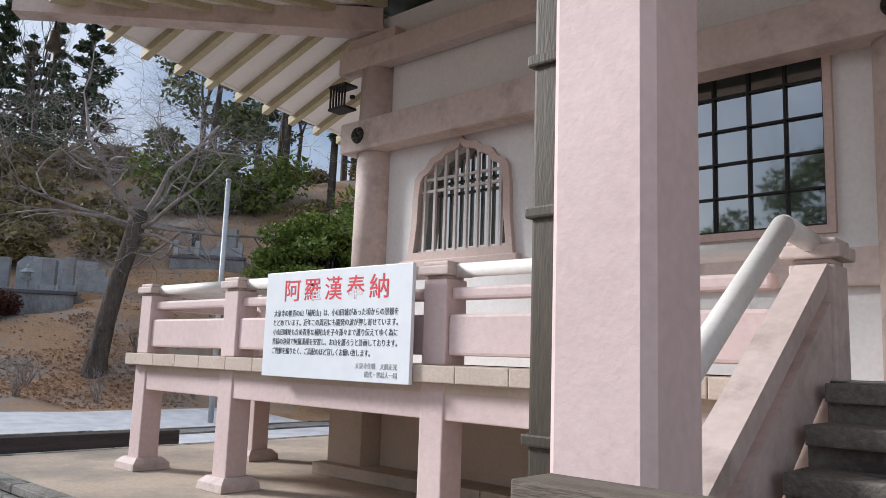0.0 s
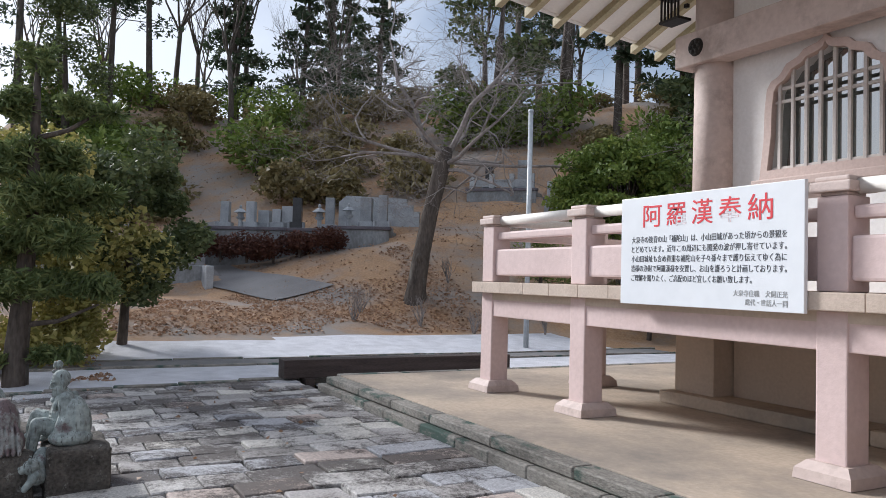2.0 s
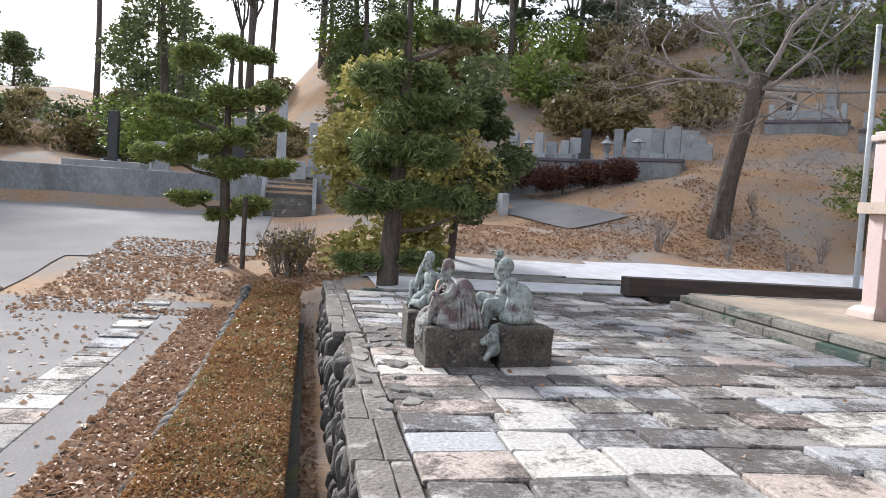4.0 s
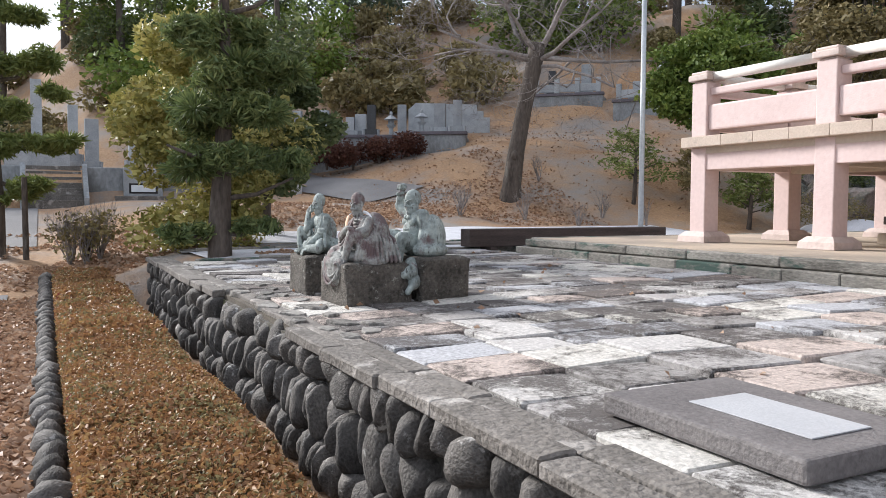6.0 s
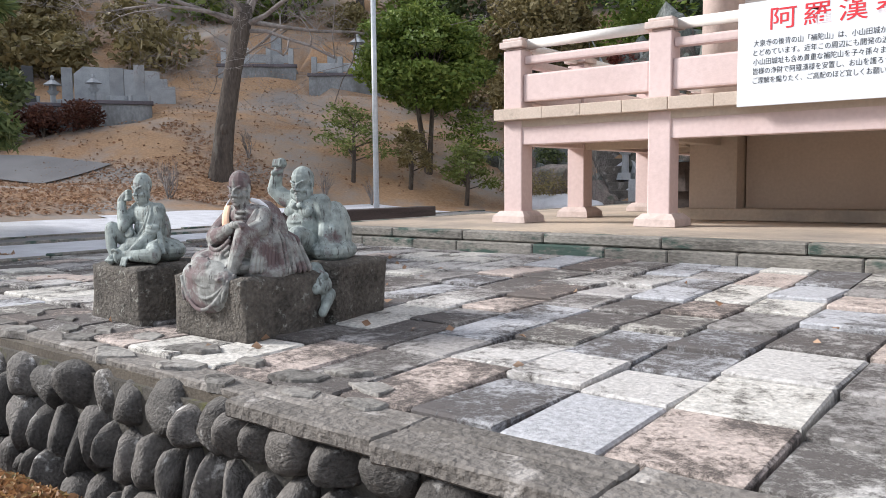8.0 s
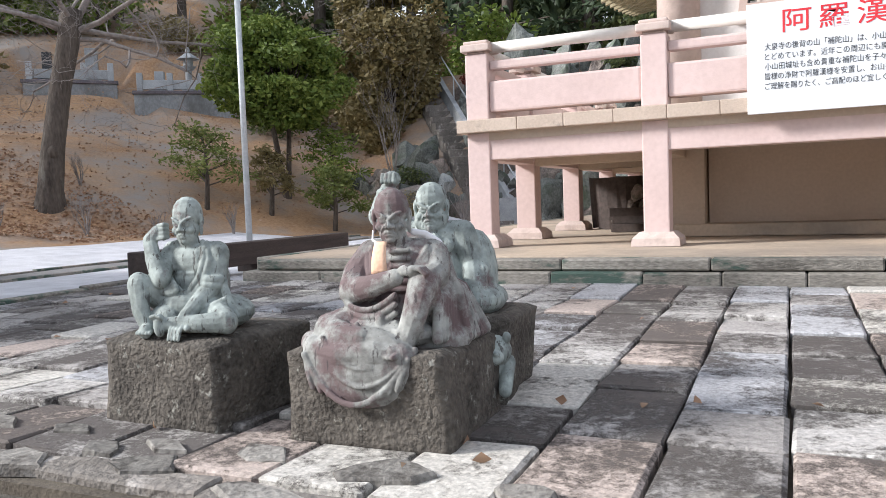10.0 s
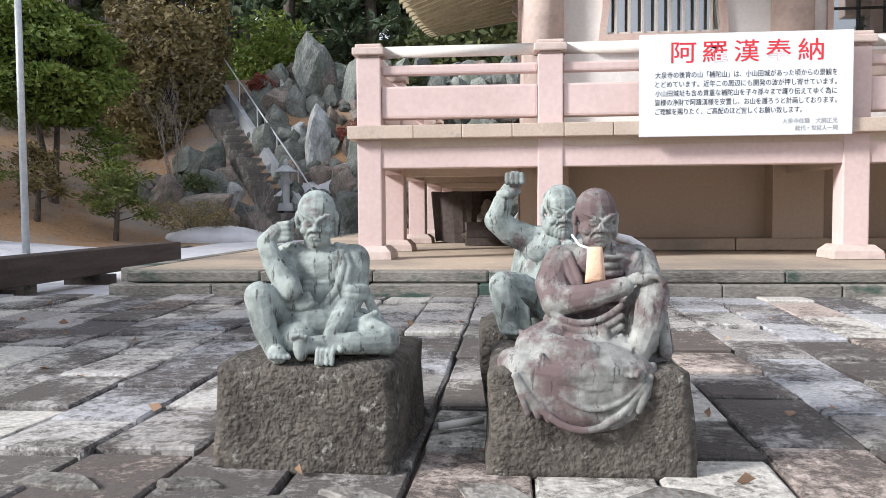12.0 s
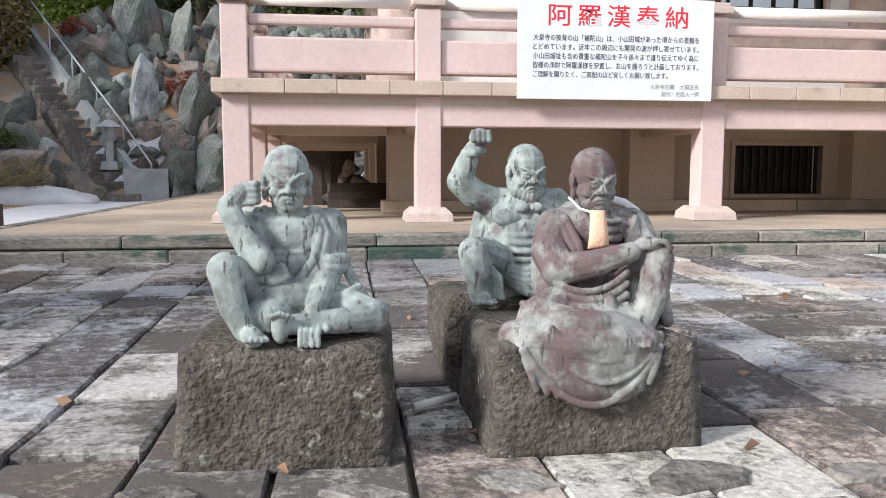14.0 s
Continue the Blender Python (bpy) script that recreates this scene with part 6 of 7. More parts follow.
# crest behind the graves: open, with sky between trunks
scatter(13, (-60, -44), (-16, 12), ["b1", "b2", "b3", "b1"], 3.6, (0.8, 1.15), (16, 40))
scatter(6, (-58, -42), (-10, 14), ["c2", "c2"], 5.0, (0.75, 1.0), (16, 40))
scatter(7, (-56, -42), (4, 20), ["c3", "b3", "b1"], 3.4, (0.8, 1.1), (20, 38))
scatter(20, (-46, -24), (19, 42), ["e1", "b1", "c1", "c2", "b2", "c3", "e3"], 2.8, (0.85, 1.2), (17, 38))
scatter(26, (-26, -4), (25, 44), ["c1", "c2", "e2", "e1", "c1", "c3"], 2.3, (0.85, 1.2), (7, 32))
scatter(8, (-6, 16), (25, 40), ["c1", "e2", "c2"], 3.0, (0.9, 1.2), (4, 32))
scatter(50, (-52, -27), (-1, 30), ["s2", "s2", "s2", "s3", "s2"], 1.25, (0.9, 1.6), (9.8, 25))
scatter(22, (-27, -15), (18, 30), ["s2", "s2", "s1", "s3"], 1.3, (0.8, 1.3), (6.5, 14))
scatter(14, (-48, -34), (-12, 4), ["s2", "s1", "s2", "s3"], 2.0, (0.9, 1.5), (8, 24))
for x, y, k, s in ((-38, -8.6, "e2", 0.78), (-52, -11.5, "e1", 0.9), (-41, 0.6, "e2", 0.62), (-33, -16.5, "e1", 0.8), (-50, 10.5, "c3", 1.0), (-48, -4.6, "c2", 0.8)):
    plant(k, x, y, s)
for x, y, k, s in ((-11, -27, "e2", 1.0), (-15.5, -29, "e1", 1.15), (-7, -30, "e2", 1.05), (-20, -26, "e3", 1.2), (-2.5, -31, "e1", 1.2), (-13, -33, "b2", 0.9)):
    plant(k, x, y, s)
scatter(5, (-75, -50), (-34, -14), ["b1", "b2", "e3"], 5.0, (0.7, 0.95))
scatter(14, (-50, -38), (-24, -4), ["s2", "s1", "s2"], 2.4, (1.0, 1.7))
for k in kinds:
    if k not in used:
        for o in (*kinds[k].children_recursive, kinds[k]):
            bpy.data.objects.remove(o)

# the fresh green tree above the bank, and small trees on it
def crowned_tree(x, y, foot_z, stems, centre, radius, material, label, seed, clumps=46, per=420, size=0.16):
    """A tree on bare stems whose crown is a heap of leafy clumps above them."""
    g = random.Random(seed)
    ob = thing("camellia_tree", (x, y, foot_z), label, "tree", "bank trees")
    limbs = []
    for dx, dy, r in stems:
        limbs.append([((x + dx * 0.05, y, foot_z - 0.15), r * 1.3), ((x + dx * 0.35, y + dy * 0.3, foot_z + 0.7), r), ((x + dx, y + dy, centre[2] - 0.5 * radius[2]), r * 0.7), ((x + dx * 1.3, y + dy * 1.3, centre[2] + 0.5 * radius[2]), r * 0.3)])
    balls = []
    for i in range(clumps):
        a, t = g.uniform(0, 6.283), g.uniform(-0.95, 1.0)
        q = math.sqrt(max(0.0, 1 - t * t)) * g.uniform(0.55, 1.0)
        k = g.uniform(0.20, 0.36)
        e = (centre[0] + radius[0] * q * math.cos(a) * 0.85, centre[1] + radius[1] * q * math.sin(a) * 0.85, centre[2] + radius[2] * t * 0.85)
        balls.append((*e, radius[0] * k, radius[1] * k, radius[2] * k * 0.8))
        limbs.append([((x, y, centre[2] - 0.6 * radius[2]), 0.03), (e, 0.01)])
    hang(limbs_mesh("trunk", limbs, "bark"), ob)
    c = in_balls(balls, per, seed, 0.5)
    hang(leaves("crown", c, np.ones(len(c)), size, size * 0.55, material, seed), ob)
    return ob


crowned_tree(-17.48, 14.35, ground_z(-17.48, 14.35), [(-0.35, -0.2, 0.085), (0.1, 0.1, 0.075)], (-17.55, 14.2, 4.15), (1.95, 1.95, 1.45), "leaf_green", "bushy bright green camellia tree on bare stems", 31, 60)
crowned_tree(-17.3, 20.2, ground_z(-17.3, 20.2), [(0.1, 0.1, 0.16)], (-17.3, 20.2, 5.6), (2.1, 2.1, 3.4), "brush", "tall olive brown conifer behind the bank", 32, 56, 420, 0.2)


def small_tree(x, y, h, w, seed, material="leaf_cedar"):
    g = random.Random(seed)
    z = ground_z(x, y)
    ob = thing("small_tree", (x, y, z), "small pruned tree with thin layered foliage", "tree", "bank trees")
    limbs, balls = [[((x, y, z - 0.1), 0.07), ((x + 0.06, y, z + h * 0.4), 0.055), ((x, y + 0.05, z + h * 0.8), 0.02)]], []
    for i in range(11):
        t = 0.40 + 0.6 * i / 10
        a = i * 2.3 + g.random()
        rr = w * (1.25 - t) * g.uniform(0.7, 1.0)
        e = (x + rr * math.cos(a), y + rr * math.sin(a), z + h * t)
        limbs.append([((x, y, z + h * (t - 0.12)), 0.025), (e, 0.008)])
        balls.append((*e, 0.42 * w, 0.42 * w, 0.12 * h))
    hang(limbs_mesh("trunk", limbs, "bark"), ob)
    c = in_balls(balls, 150, seed, 0.2)
    hang(leaves("crown", c, np.ones(len(c)), 0.13, 0.05, material, seed, 0.4), ob)


small_tree(-18.18, 11.94, 1.95, 1.25, 41, "needle_bright")
small_tree(-16.7, 15.3, 1.9, 1.3, 42, "leaf_green")
small_tree(-17.14, 13.11, 1.6, 0.75, 43, "brush")
small_tree(-15.6, 13.6, 1.5, 0.9, 45, "needle_bright")


def dry_shrub(x, y, h, seed, material="twig"):
    g = random.Random(seed)
    z = ground_z(x, y)
    out = []
    for i in range(7):
        a = i * 0.9 + g.random()
        grow(g, (x, y, z - 0.05), (0.35 * math.cos(a), 0.35 * math.sin(a), 1), h * 0.5, 0.018, 2, out, 0.5, 0.3, 3, 0.62, None, 0.12)
    ob = thing("dry_shrub", (x, y, z), "bare twiggy winter shrub on the bank", "shrub", "dry shrubs")
    hang(limbs_mesh("twig_crown", out, material), ob)


for i, (x, y, h) in enumerate(((-16.2, 18.0, 3.6), (-12.9, 15.6, 1.6), (-18.6, 6.6, 0.8), (-19.6, 7.2, 0.9), (-18.0, 8.2, 0.9), (-17.2, 9.3, 0.7), (-20.5, 10.3, 0.9), (-16.8, 11.2, 0.8), (-17.9, 10.6, 0.9))):
    dry_shrub(x, y, h, 60 + i)


# ---- garden pine beside the terrace ----
def pads(name, at, trunk, branches, pad_list, label, material, per, size, seed, twig_r=0.03, puff=1.0):
    x, y, z = at
    ob = thing(name, at, label, "tree")
    limbs = [[((x + a, y + b, z + c), r) for a, b, c, r in trunk]]
    for (ax, ay, az), (bx, by, bz) in branches:
        mid = ((ax + bx) / 2 + x, (ay + by) / 2 + y, (az + bz) / 2 + z - 0.08)
        limbs.append([((x + ax, y + ay, z + az), twig_r * 1.5), (mid, twig_r), ((x + bx, y + by, z + bz), twig_r * 0.5)])
    hang(limbs_mesh("trunk", limbs, "bark", 10), ob)
    for i, (px, py, pz, rx, ry, rz) in enumerate(pad_list):
        rx, ry, rz = rx * puff, ry * puff, rz * puff
        sub = []
        g = random.Random(seed + i)
        for k in range(7):
            a, q = g.uniform(0, 6.283), math.sqrt(g.random()) * 0.62
            sub.append((x + px + rx * q * math.cos(a), y + py + ry * q * math.sin(a), z + pz + rz * g.uniform(-0.35, 0.45), rx * 0.48, ry * 0.48, rz * 0.55))
        c = in_balls(sub, per * rx * ry * 4 / 7 + 20, seed + i, 0.35)
        hang(leaves("foliage", c, np.ones(len(c)), size, size * 0.22, material, seed + i, 0.1), ob)
    return ob


PNX, PNY = -12.0, -0.72
pads("garden_pine", (PNX, PNY, ground_z(PNX, PNY)), [(0, 0, -0.15, 0.17), (0.02, 0, 0.5, 0.15), (0.0, 0.05, 1.3, 0.12), (0.05, 0.1, 2.5, 0.09), (0.0, 0.1, 3.6, 0.06), (0.05, 0.1, 4.4, 0.03)],
     [((0, 0, 0.8), (0.3, 0.95, 1.1)), ((0, 0, 0.35), (0.1, -0.55, 0.35)), ((0, 0, 0.35), (0.2, 0.5, 0.42)), ((0, 0.1, 3.3), (0.2, 0.9, 3.75)), ((0, 0, 1.4), (0.2, -0.7, 1.5))],
     [(0.1, -0.15, 1.35, 0.62, 0.78, 0.34), (0.2, 0.75, 1.3, 0.40, 0.42, 0.24), (0.0, -0.30, 1.95, 0.55, 0.55, 0.36), (0.1, 0.45, 2.0, 0.62, 0.62, 0.32), (0.0, 0.05, 2.5, 0.62, 0.62, 0.36), (0.1, 0.75, 2.55, 0.5, 0.5, 0.24),
      (0.0, -0.35, 2.95, 0.42, 0.45, 0.30), (0.0, 0.35, 3.1, 0.5, 0.5, 0.28), (0.1, 0.75, 3.75, 0.34, 0.45, 0.20), (0.0, -0.05, 3.75, 0.36, 0.36, 0.28), (0.05, 0.1, 4.35, 0.26, 0.26, 0.26),
      (0.1, -0.45, 0.34, 0.32, 0.40, 0.17), (0.2, 0.45, 0.42, 0.25, 0.32, 0.12)],
     "layered garden pine beside the terrace corner", "needle", 1500, 0.15, 300, 0.03, 1.15)
gold = evergreen(33, 3.9, 1.7, "leaf_gold", 420, 34, 0.14)
tagged(gold, "golden sunlit evergreen shrub tree behind the pine", "tree", "garden trees")
gold.matrix_basis = pose(-15.2, -0.35, ground_z(-15.2, -0.35) - 0.1)
holly = evergreen(34, 3.4, 1.35, "leaf_dark", 420, 28, 0.14)
tagged(holly, "dark glossy evergreen tree with a leaning trunk", "tree", "garden trees")
holly.matrix_basis = pose(-16.2, 0.95, ground_z(-16.2, 0.95) + 0.65)

# ---- cloud-pruned pine ----
BX, BY = -16.6, -3.6
pads("cloud_pruned_pine", (BX, BY, ground_z(BX, BY)), [(0, 0, -0.1, 0.14), (0.0, 0.03, 0.9, 0.11), (0.0, -0.02, 2.0, 0.09), (0, 0.0, 3.2, 0.06), (0, 0.05, 4.2, 0.03)],
     [((0, 0, 1.1), (0.1, -0.6, 1.25)), ((0, 0, 1.3), (0.1, 0.6, 1.2)), ((0, 0, 1.7), (0.1, -1.15, 2.05)), ((0, 0, 1.9), (0.2, 0.95, 1.95)), ((0, 0, 2.6), (0.1, -1.0, 3.0)), ((0, 0, 3.0), (0.1, 0.7, 3.3)), ((0, 0, 3.4), (0.0, -0.75, 4.0))],
     [(0.1, -0.62, 1.25, 0.35, 0.45, 0.17), (0.2, 0.7, 1.15, 0.35, 0.42, 0.2), (0, -0.05, 0.95, 0.26, 0.3, 0.14), (0.1, -1.15, 2.0, 0.45, 0.55, 0.26), (0.1, -0.05, 1.9, 0.42, 0.48, 0.2), (0.2, 1.0, 1.95, 0.45, 0.55, 0.2),
      (0.1, -0.55, 2.35, 0.35, 0.45, 0.2), (0, 0.15, 2.5, 0.4, 0.45, 0.24), (0.1, -0.95, 3.0, 0.4, 0.55, 0.2), (0, 0.05, 3.35, 0.42, 0.5, 0.27), (0.1, 0.7, 3.4, 0.32, 0.36, 0.22), (0, -0.65, 4.0, 0.34, 0.42, 0.28), (0, 0.25, 4.25, 0.4, 0.55, 0.24), (0.1, 0.95, 2.85, 0.22, 0.25, 0.2)],
     "cloud-pruned pine with rounded needle pads", "needle_bright", 1700, 0.15, 400, 0.03, 1.3)
stake = single("wooden_stake", tube((BX + 0.5, BY + 0.45, ground_z(BX, BY) - 0.2), (BX + 0.5, BY + 0.45, ground_z(BX, BY) + 1.35), 0.05, 0.045), M["bark"], "dark wooden prop stake beside the pine", "stake")
shrub_g = bush(70, 0.75, 0.95, "brush", 90, 0.09, "twiggy_bush", "twiggy olive bush near the pine", "garden bushes")
shrub_g.matrix_basis = pose(BX + 1.2, BY + 1.35, ground_z(BX + 1.2, BY + 1.35))
for i in range(6):
    dry_shrub(BX + 1.2 + 0.25 * math.cos(i), BY + 1.35 + 0.25 * math.sin(i), 1.0, 80 + i)

# ---- hedge ----
hedge = thing("clipped_hedge", (-9, -2.42, -0.72), "low clipped hedge with rusty winter leaves", "hedge")
HX0, HX1, HY0, HY1, HZ = -14.2, -1.9, -2.78, -1.98, -0.30
gh = np.random.default_rng(77)


def hedge_height(x, y):
    return HZ - 0.02 + 0.03 * math.sin(x * 2.1) + 0.03 * noise.noise((x * 3, y * 3, 1.0))


def hedge_shell(n, x0, x1):
    xs = gh.uniform(x0, x1, n)
    face = gh.uniform(0, 1, n)
    ysh = np.where(face < 0.62, gh.uniform(HY0, HY1, n), np.where(face < 0.81, HY0 + gh.uniform(0, 0.06, n), HY1 - gh.uniform(0, 0.06, n)))
    top_z = np.array([hedge_height(a, b) for a, b in zip(xs, ysh)])
    edge_d = np.minimum(ysh - HY0, HY1 - ysh)
    top_z -= 0.05 * np.exp(-edge_d / 0.05)
    zz = np.where(face < 0.62, top_z - gh.uniform(0, 0.05, n), gh.uniform(-0.70, -0.42, n))
    return np.stack([xs, ysh, zz], 1)


c = np.concatenate([hedge_shell(90000, -7.5, HX1), hedge_shell(26000, HX0, -7.5)])
red = np.array([noise.noise((a * 1.3, b * 1.3, 9.0)) > 0.42 for a, b, _ in c])
far_c = c[:, 0] < -7.5
olive = (gh.random(len(c)) < np.array([0.22 + 0.5 * noise.noise((a * 1.7, b * 3.1, 4.0)) for a, b, _ in c])) & ~red
rust = ~red & ~olive
hang(leaves("foliage", c[rust], np.where(far_c[rust], 1.6, 1.0), 0.032, 0.018, "hedge_leaf", 5, 0.3), hedge)
hang(leaves("foliage", c[olive], np.where(far_c[olive], 1.6, 1.0), 0.030, 0.017, "brush", 16, 0.3), hedge)
hang(leaves("foliage", c[red], np.where(far_c[red], 1.6, 1.0), 0.026, 0.015, "red_leaf", 6, 0.3), hedge)
part("core", box(HX0 + 0.05, HX1 - 0.05, HY0 + 0.06, HY1 - 0.06, -0.70, HZ - 0.09, 0.03), M["bark"], hedge)

# edging stones along the hedge, gutter behind it
edge_set = thing("hedge_edging", (-8, -2.97, -0.72), "row of grey rounded edging stones", "edging", kind="structure")
re = random.Random(8)
eb = bmesh.new()
bmesh.ops.create_icosphere(eb, subdivisions=2, radius=1.0)
roughen(eb, 0.22, 1.4, 2.0)
stone_me = bpy.data.meshes.new("edging_stone")
eb.to_mesh(stone_me)
eb.free()
stone_me.materials.append(M["cobble"])
stone_me.polygons.foreach_set("use_smooth", [True] * len(stone_me.polygons))
x = -14.0
while x < -1.9:
    w = re.uniform(0.09, 0.15)
    ob = new("edging_stone", stone_me)
    ob.parent = edge_set
    ob.matrix_parent_inverse = base_of(edge_set).inverted()
    ob.matrix_basis = pose(x + w, -2.87 + re.uniform(-0.015, 0.015), ground_z(x, -2.95) + 0.05, 0, re.uniform(-10, 10), re.uniform(0, 360)) @ Matrix.Diagonal((w, 0.085, 0.10, 1))
    x += 2 * w - 0.02
single("gutter_edge", box(-12.2, -1.9, -1.985, -1.90, -0.74, -0.60, 0.01), M["mortar"], "mossy concrete edge of the gutter", "gutter", kind="structure")

# ---- fallen leaves ----
gl = np.random.default_rng(9)


def litter(n, x0, x1, y0, y1, size, keep=None, seed=1):
    xs, ysl = gl.uniform(x0, x1, n), gl.uniform(y0, y1, n)
    pts = [(a, b, ground_z(a, b) + gl.uniform(0.01, 0.035)) for a, b in zip(xs, ysl) if keep is None or keep(a, b)]
    ob = leaves("fallen_leaves", pts, np.ones(len(pts)), size, size * 0.7, "dry_leaf", seed, 0.92)
    return tagged(ob, "scattered dry brown fallen leaves on the ground", "fallen leaves", kind="stuff")


litter(8000, -12.5, -1.5, -3.55, -2.94, 0.075, None, 2)
litter(900, -13.5, -1.5, -7.0, -3.5, 0.075, None, 8)
litter(9000, -19, -12.0, -6.0, 0.5, 0.09, lambda a, b: noise.noise((a * 0.5, b * 0.5, 2.0)) > -0.15, 3)
litter(9000, -24, -17.3, 0.5, 10.5, 0.085, lambda a, b: noise.noise((a * 0.4, b * 0.4, 5.0)) > -0.2, 4)
litter(9000, -44, -17, 3, 24, 0.085, lambda a, b: hill_depth(a, b) > 0.5, 5)
litter(1200, -12.0, -2.0, -1.99, -1.78, 0.05, None, 6)
few = [(gl.uniform(-11, -1.5), gl.uniform(-1.3, 2.6)) for _ in range(60)] + [(-6.62 + gl.normal(0, 0.05), -0.88 + gl.normal(0, 0.05)) for _ in range(12)]
tagged(leaves("fallen_leaves", [(a, b, pave_z(b) + 0.012) for a, b in few], np.ones(len(few)), 0.05, 0.035, "dry_leaf", 7, 0.9), "a few dry leaves on the paving", "fallen leaves", kind="stuff")

# paved walk beside the hedge
walkway = thing("garden_walk", (-7, -5.2, -0.72), "grey flagstone walk with a pale centre strip", "path", kind="structure")
x = -13.2
while x < 1.0:
    w = re.uniform(0.42, 0.62)
    z = ground_z(x + w / 2, -4.15)
    part("flagstone", box(x + 0.01, x + w - 0.01, -4.38, -3.92, z - 0.05, z + 0.025, 0.008, None, 1), M["slab"], walkway)
    x += w

# ---- hillside graves ----
M["grave"] = surface("pale_grave_granite", (0.26, 0.275, 0.29), (0.46, 0.475, 0.49), 3, 50, 0.7, 0.15, 80, rnd=0.18)
M["grave_dark"] = surface("black_polished_granite", (0.02, 0.02, 0.022), (0.05, 0.05, 0.055), 3, 50, 0.25, 0.05, 80)
M["old_concrete"] = surface("stained_grey_concrete", (0.19, 0.20, 0.21), (0.36, 0.375, 0.385), 0.8, 14, 0.9, 0.25, 50, spot=(0.15, 0.15, 0.145), spot_scale=0.9, spot_at=0.57, spot_soft=0.2, stretch=(1, 1, 0.6))
M["coping"] = surface("dark_purple_coping", (0.10, 0.09, 0.10), (0.19, 0.17, 0.19), 2, 30, 0.8, 0.2, 60)
M["rock"] = surface("grey_green_boulder", (0.075, 0.082, 0.075), (0.27, 0.285, 0.265), 1.6, 14, 0.9, 0.7, 14, rnd=0.3, spot=(0.10, 0.13, 0.09), spot_scale=1.2, spot_at=0.60, spot_soft=0.15, far=0.05)


def placed(bm, x, y, z, yaw):
    bm.transform(pose(x, y, z, 0, 0, yaw))
    return bm


def gravestone(x, y, z, yaw, h, dark=False, kind=0):
    m = M["grave_dark" if dark else "grave"]
    g = thing("gravestone", (x, y, z), "upright black polished gravestone" if dark else "upright pale granite gravestone on stepped base", "gravestone", "gravestones")
    w = 0.16 + 0.05 * (kind % 2)
    part("base", placed(box(-0.34, 0.34, -0.34, 0.34, 0, 0.18, 0.01), x, y, z, yaw), M["grave"], g)
    part("middle_stone", placed(box(-0.25, 0.25, -0.25, 0.25, 0.18, 0.42, 0.01), x, y, z, yaw), m, g)
    part("shaft", placed(box(-w, w, -w, w, 0.42, h, 0.015), x, y, z, yaw), m, g)
    for s in (-1, 1):
        part("flower_vase", placed(tube((s * 0.27, -0.27, 0.18), (s * 0.27, -0.27, 0.40), 0.045, 0.055), x, y, z, yaw), M["grave"], g)


def stone_lantern(x, y, z, h, yaw=0):
    g = thing("stone_lantern", (x, y, z), "weathered grey stone lantern with a broad roof", "lantern", "stone lanterns")
    k = h / 1.6
    part("base", tube((x, y, z - 0.05), (x, y, z + 0.18 * k), 0.30 * k, 0.24 * k, sides=6), M["grave"], g)
    part("shaft", tube((x, y, z + 0.18 * k), (x, y, z + 0.78 * k), 0.12 * k, 0.11 * k), M["grave"], g)
    part("platform", tube((x, y, z + 0.78 * k), (x, y, z + 0.92 * k), 0.16 * k, 0.27 * k, sides=6), M["grave"], g)
    part("light_box", tube((x, y, z + 0.92 * k), (x, y, z + 1.17 * k), 0.17 * k, 0.16 * k, sides=6), M["grave"], g)
    part("roof", tube((x, y, z + 1.17 * k), (x, y, z + 1.38 * k), 0.40 * k, 0.10 * k, sides=6), M["grave"], g)
    part("finial", ball((x, y, z + 1.47 * k), (0.08 * k, 0.08 * k, 0.12 * k)), M["grave"], g)


def grave_terrace(x, y, z, yaw, length, depth, wall_h, stones, seed, label):
    g = random.Random(seed)
    t = thing("grave_terrace", (x, y, z), label, "grave terrace", "grave terraces")
    part("front_wall", placed(box(-length / 2, length / 2, -0.12, 0.12, -0.8, wall_h, 0.02), x, y, z, yaw), M["old_concrete"], t)
    part("coping", placed(box(-length / 2 - 0.05, length / 2 + 0.05, -0.18, 0.18, wall_h, wall_h + 0.12, 0.02), x, y, z, yaw), M["coping"], t)
    part("side_wall", placed(box(-length / 2 - 0.002, -length / 2 + 0.2, 0.122, depth, -0.8, wall_h, 0.02), x, y, z, yaw), M["old_concrete"], t)
    part("side_wall", placed(box(length / 2 - 0.2, length / 2 + 0.002, 0.122, depth, -0.8, wall_h, 0.02), x, y, z, yaw), M["old_concrete"], t)
    part("bed", placed(box(-length / 2 + 0.2, length / 2 - 0.2, 0.122, depth, -0.8, wall_h - 0.05), x, y, z, yaw), M["old_concrete"], t)
    for i in range(stones):
        u = -length / 2 + length * (i + 0.5) / stones
        p = pose(x, y, z, 0, 0, yaw) @ Vector((u + g.uniform(-0.1, 0.1), g.uniform(0.6, depth - 0.5), wall_h - 0.05))
        if g.random() < 0.16:
            stone_lantern(p.x, p.y, p.z, g.uniform(1.1, 1.5))
        else:
            gravestone(p.x, p.y, p.z, yaw + g.uniform(-4, 4), g.uniform(0.9, 1.55), g.random() < 0.22, i)


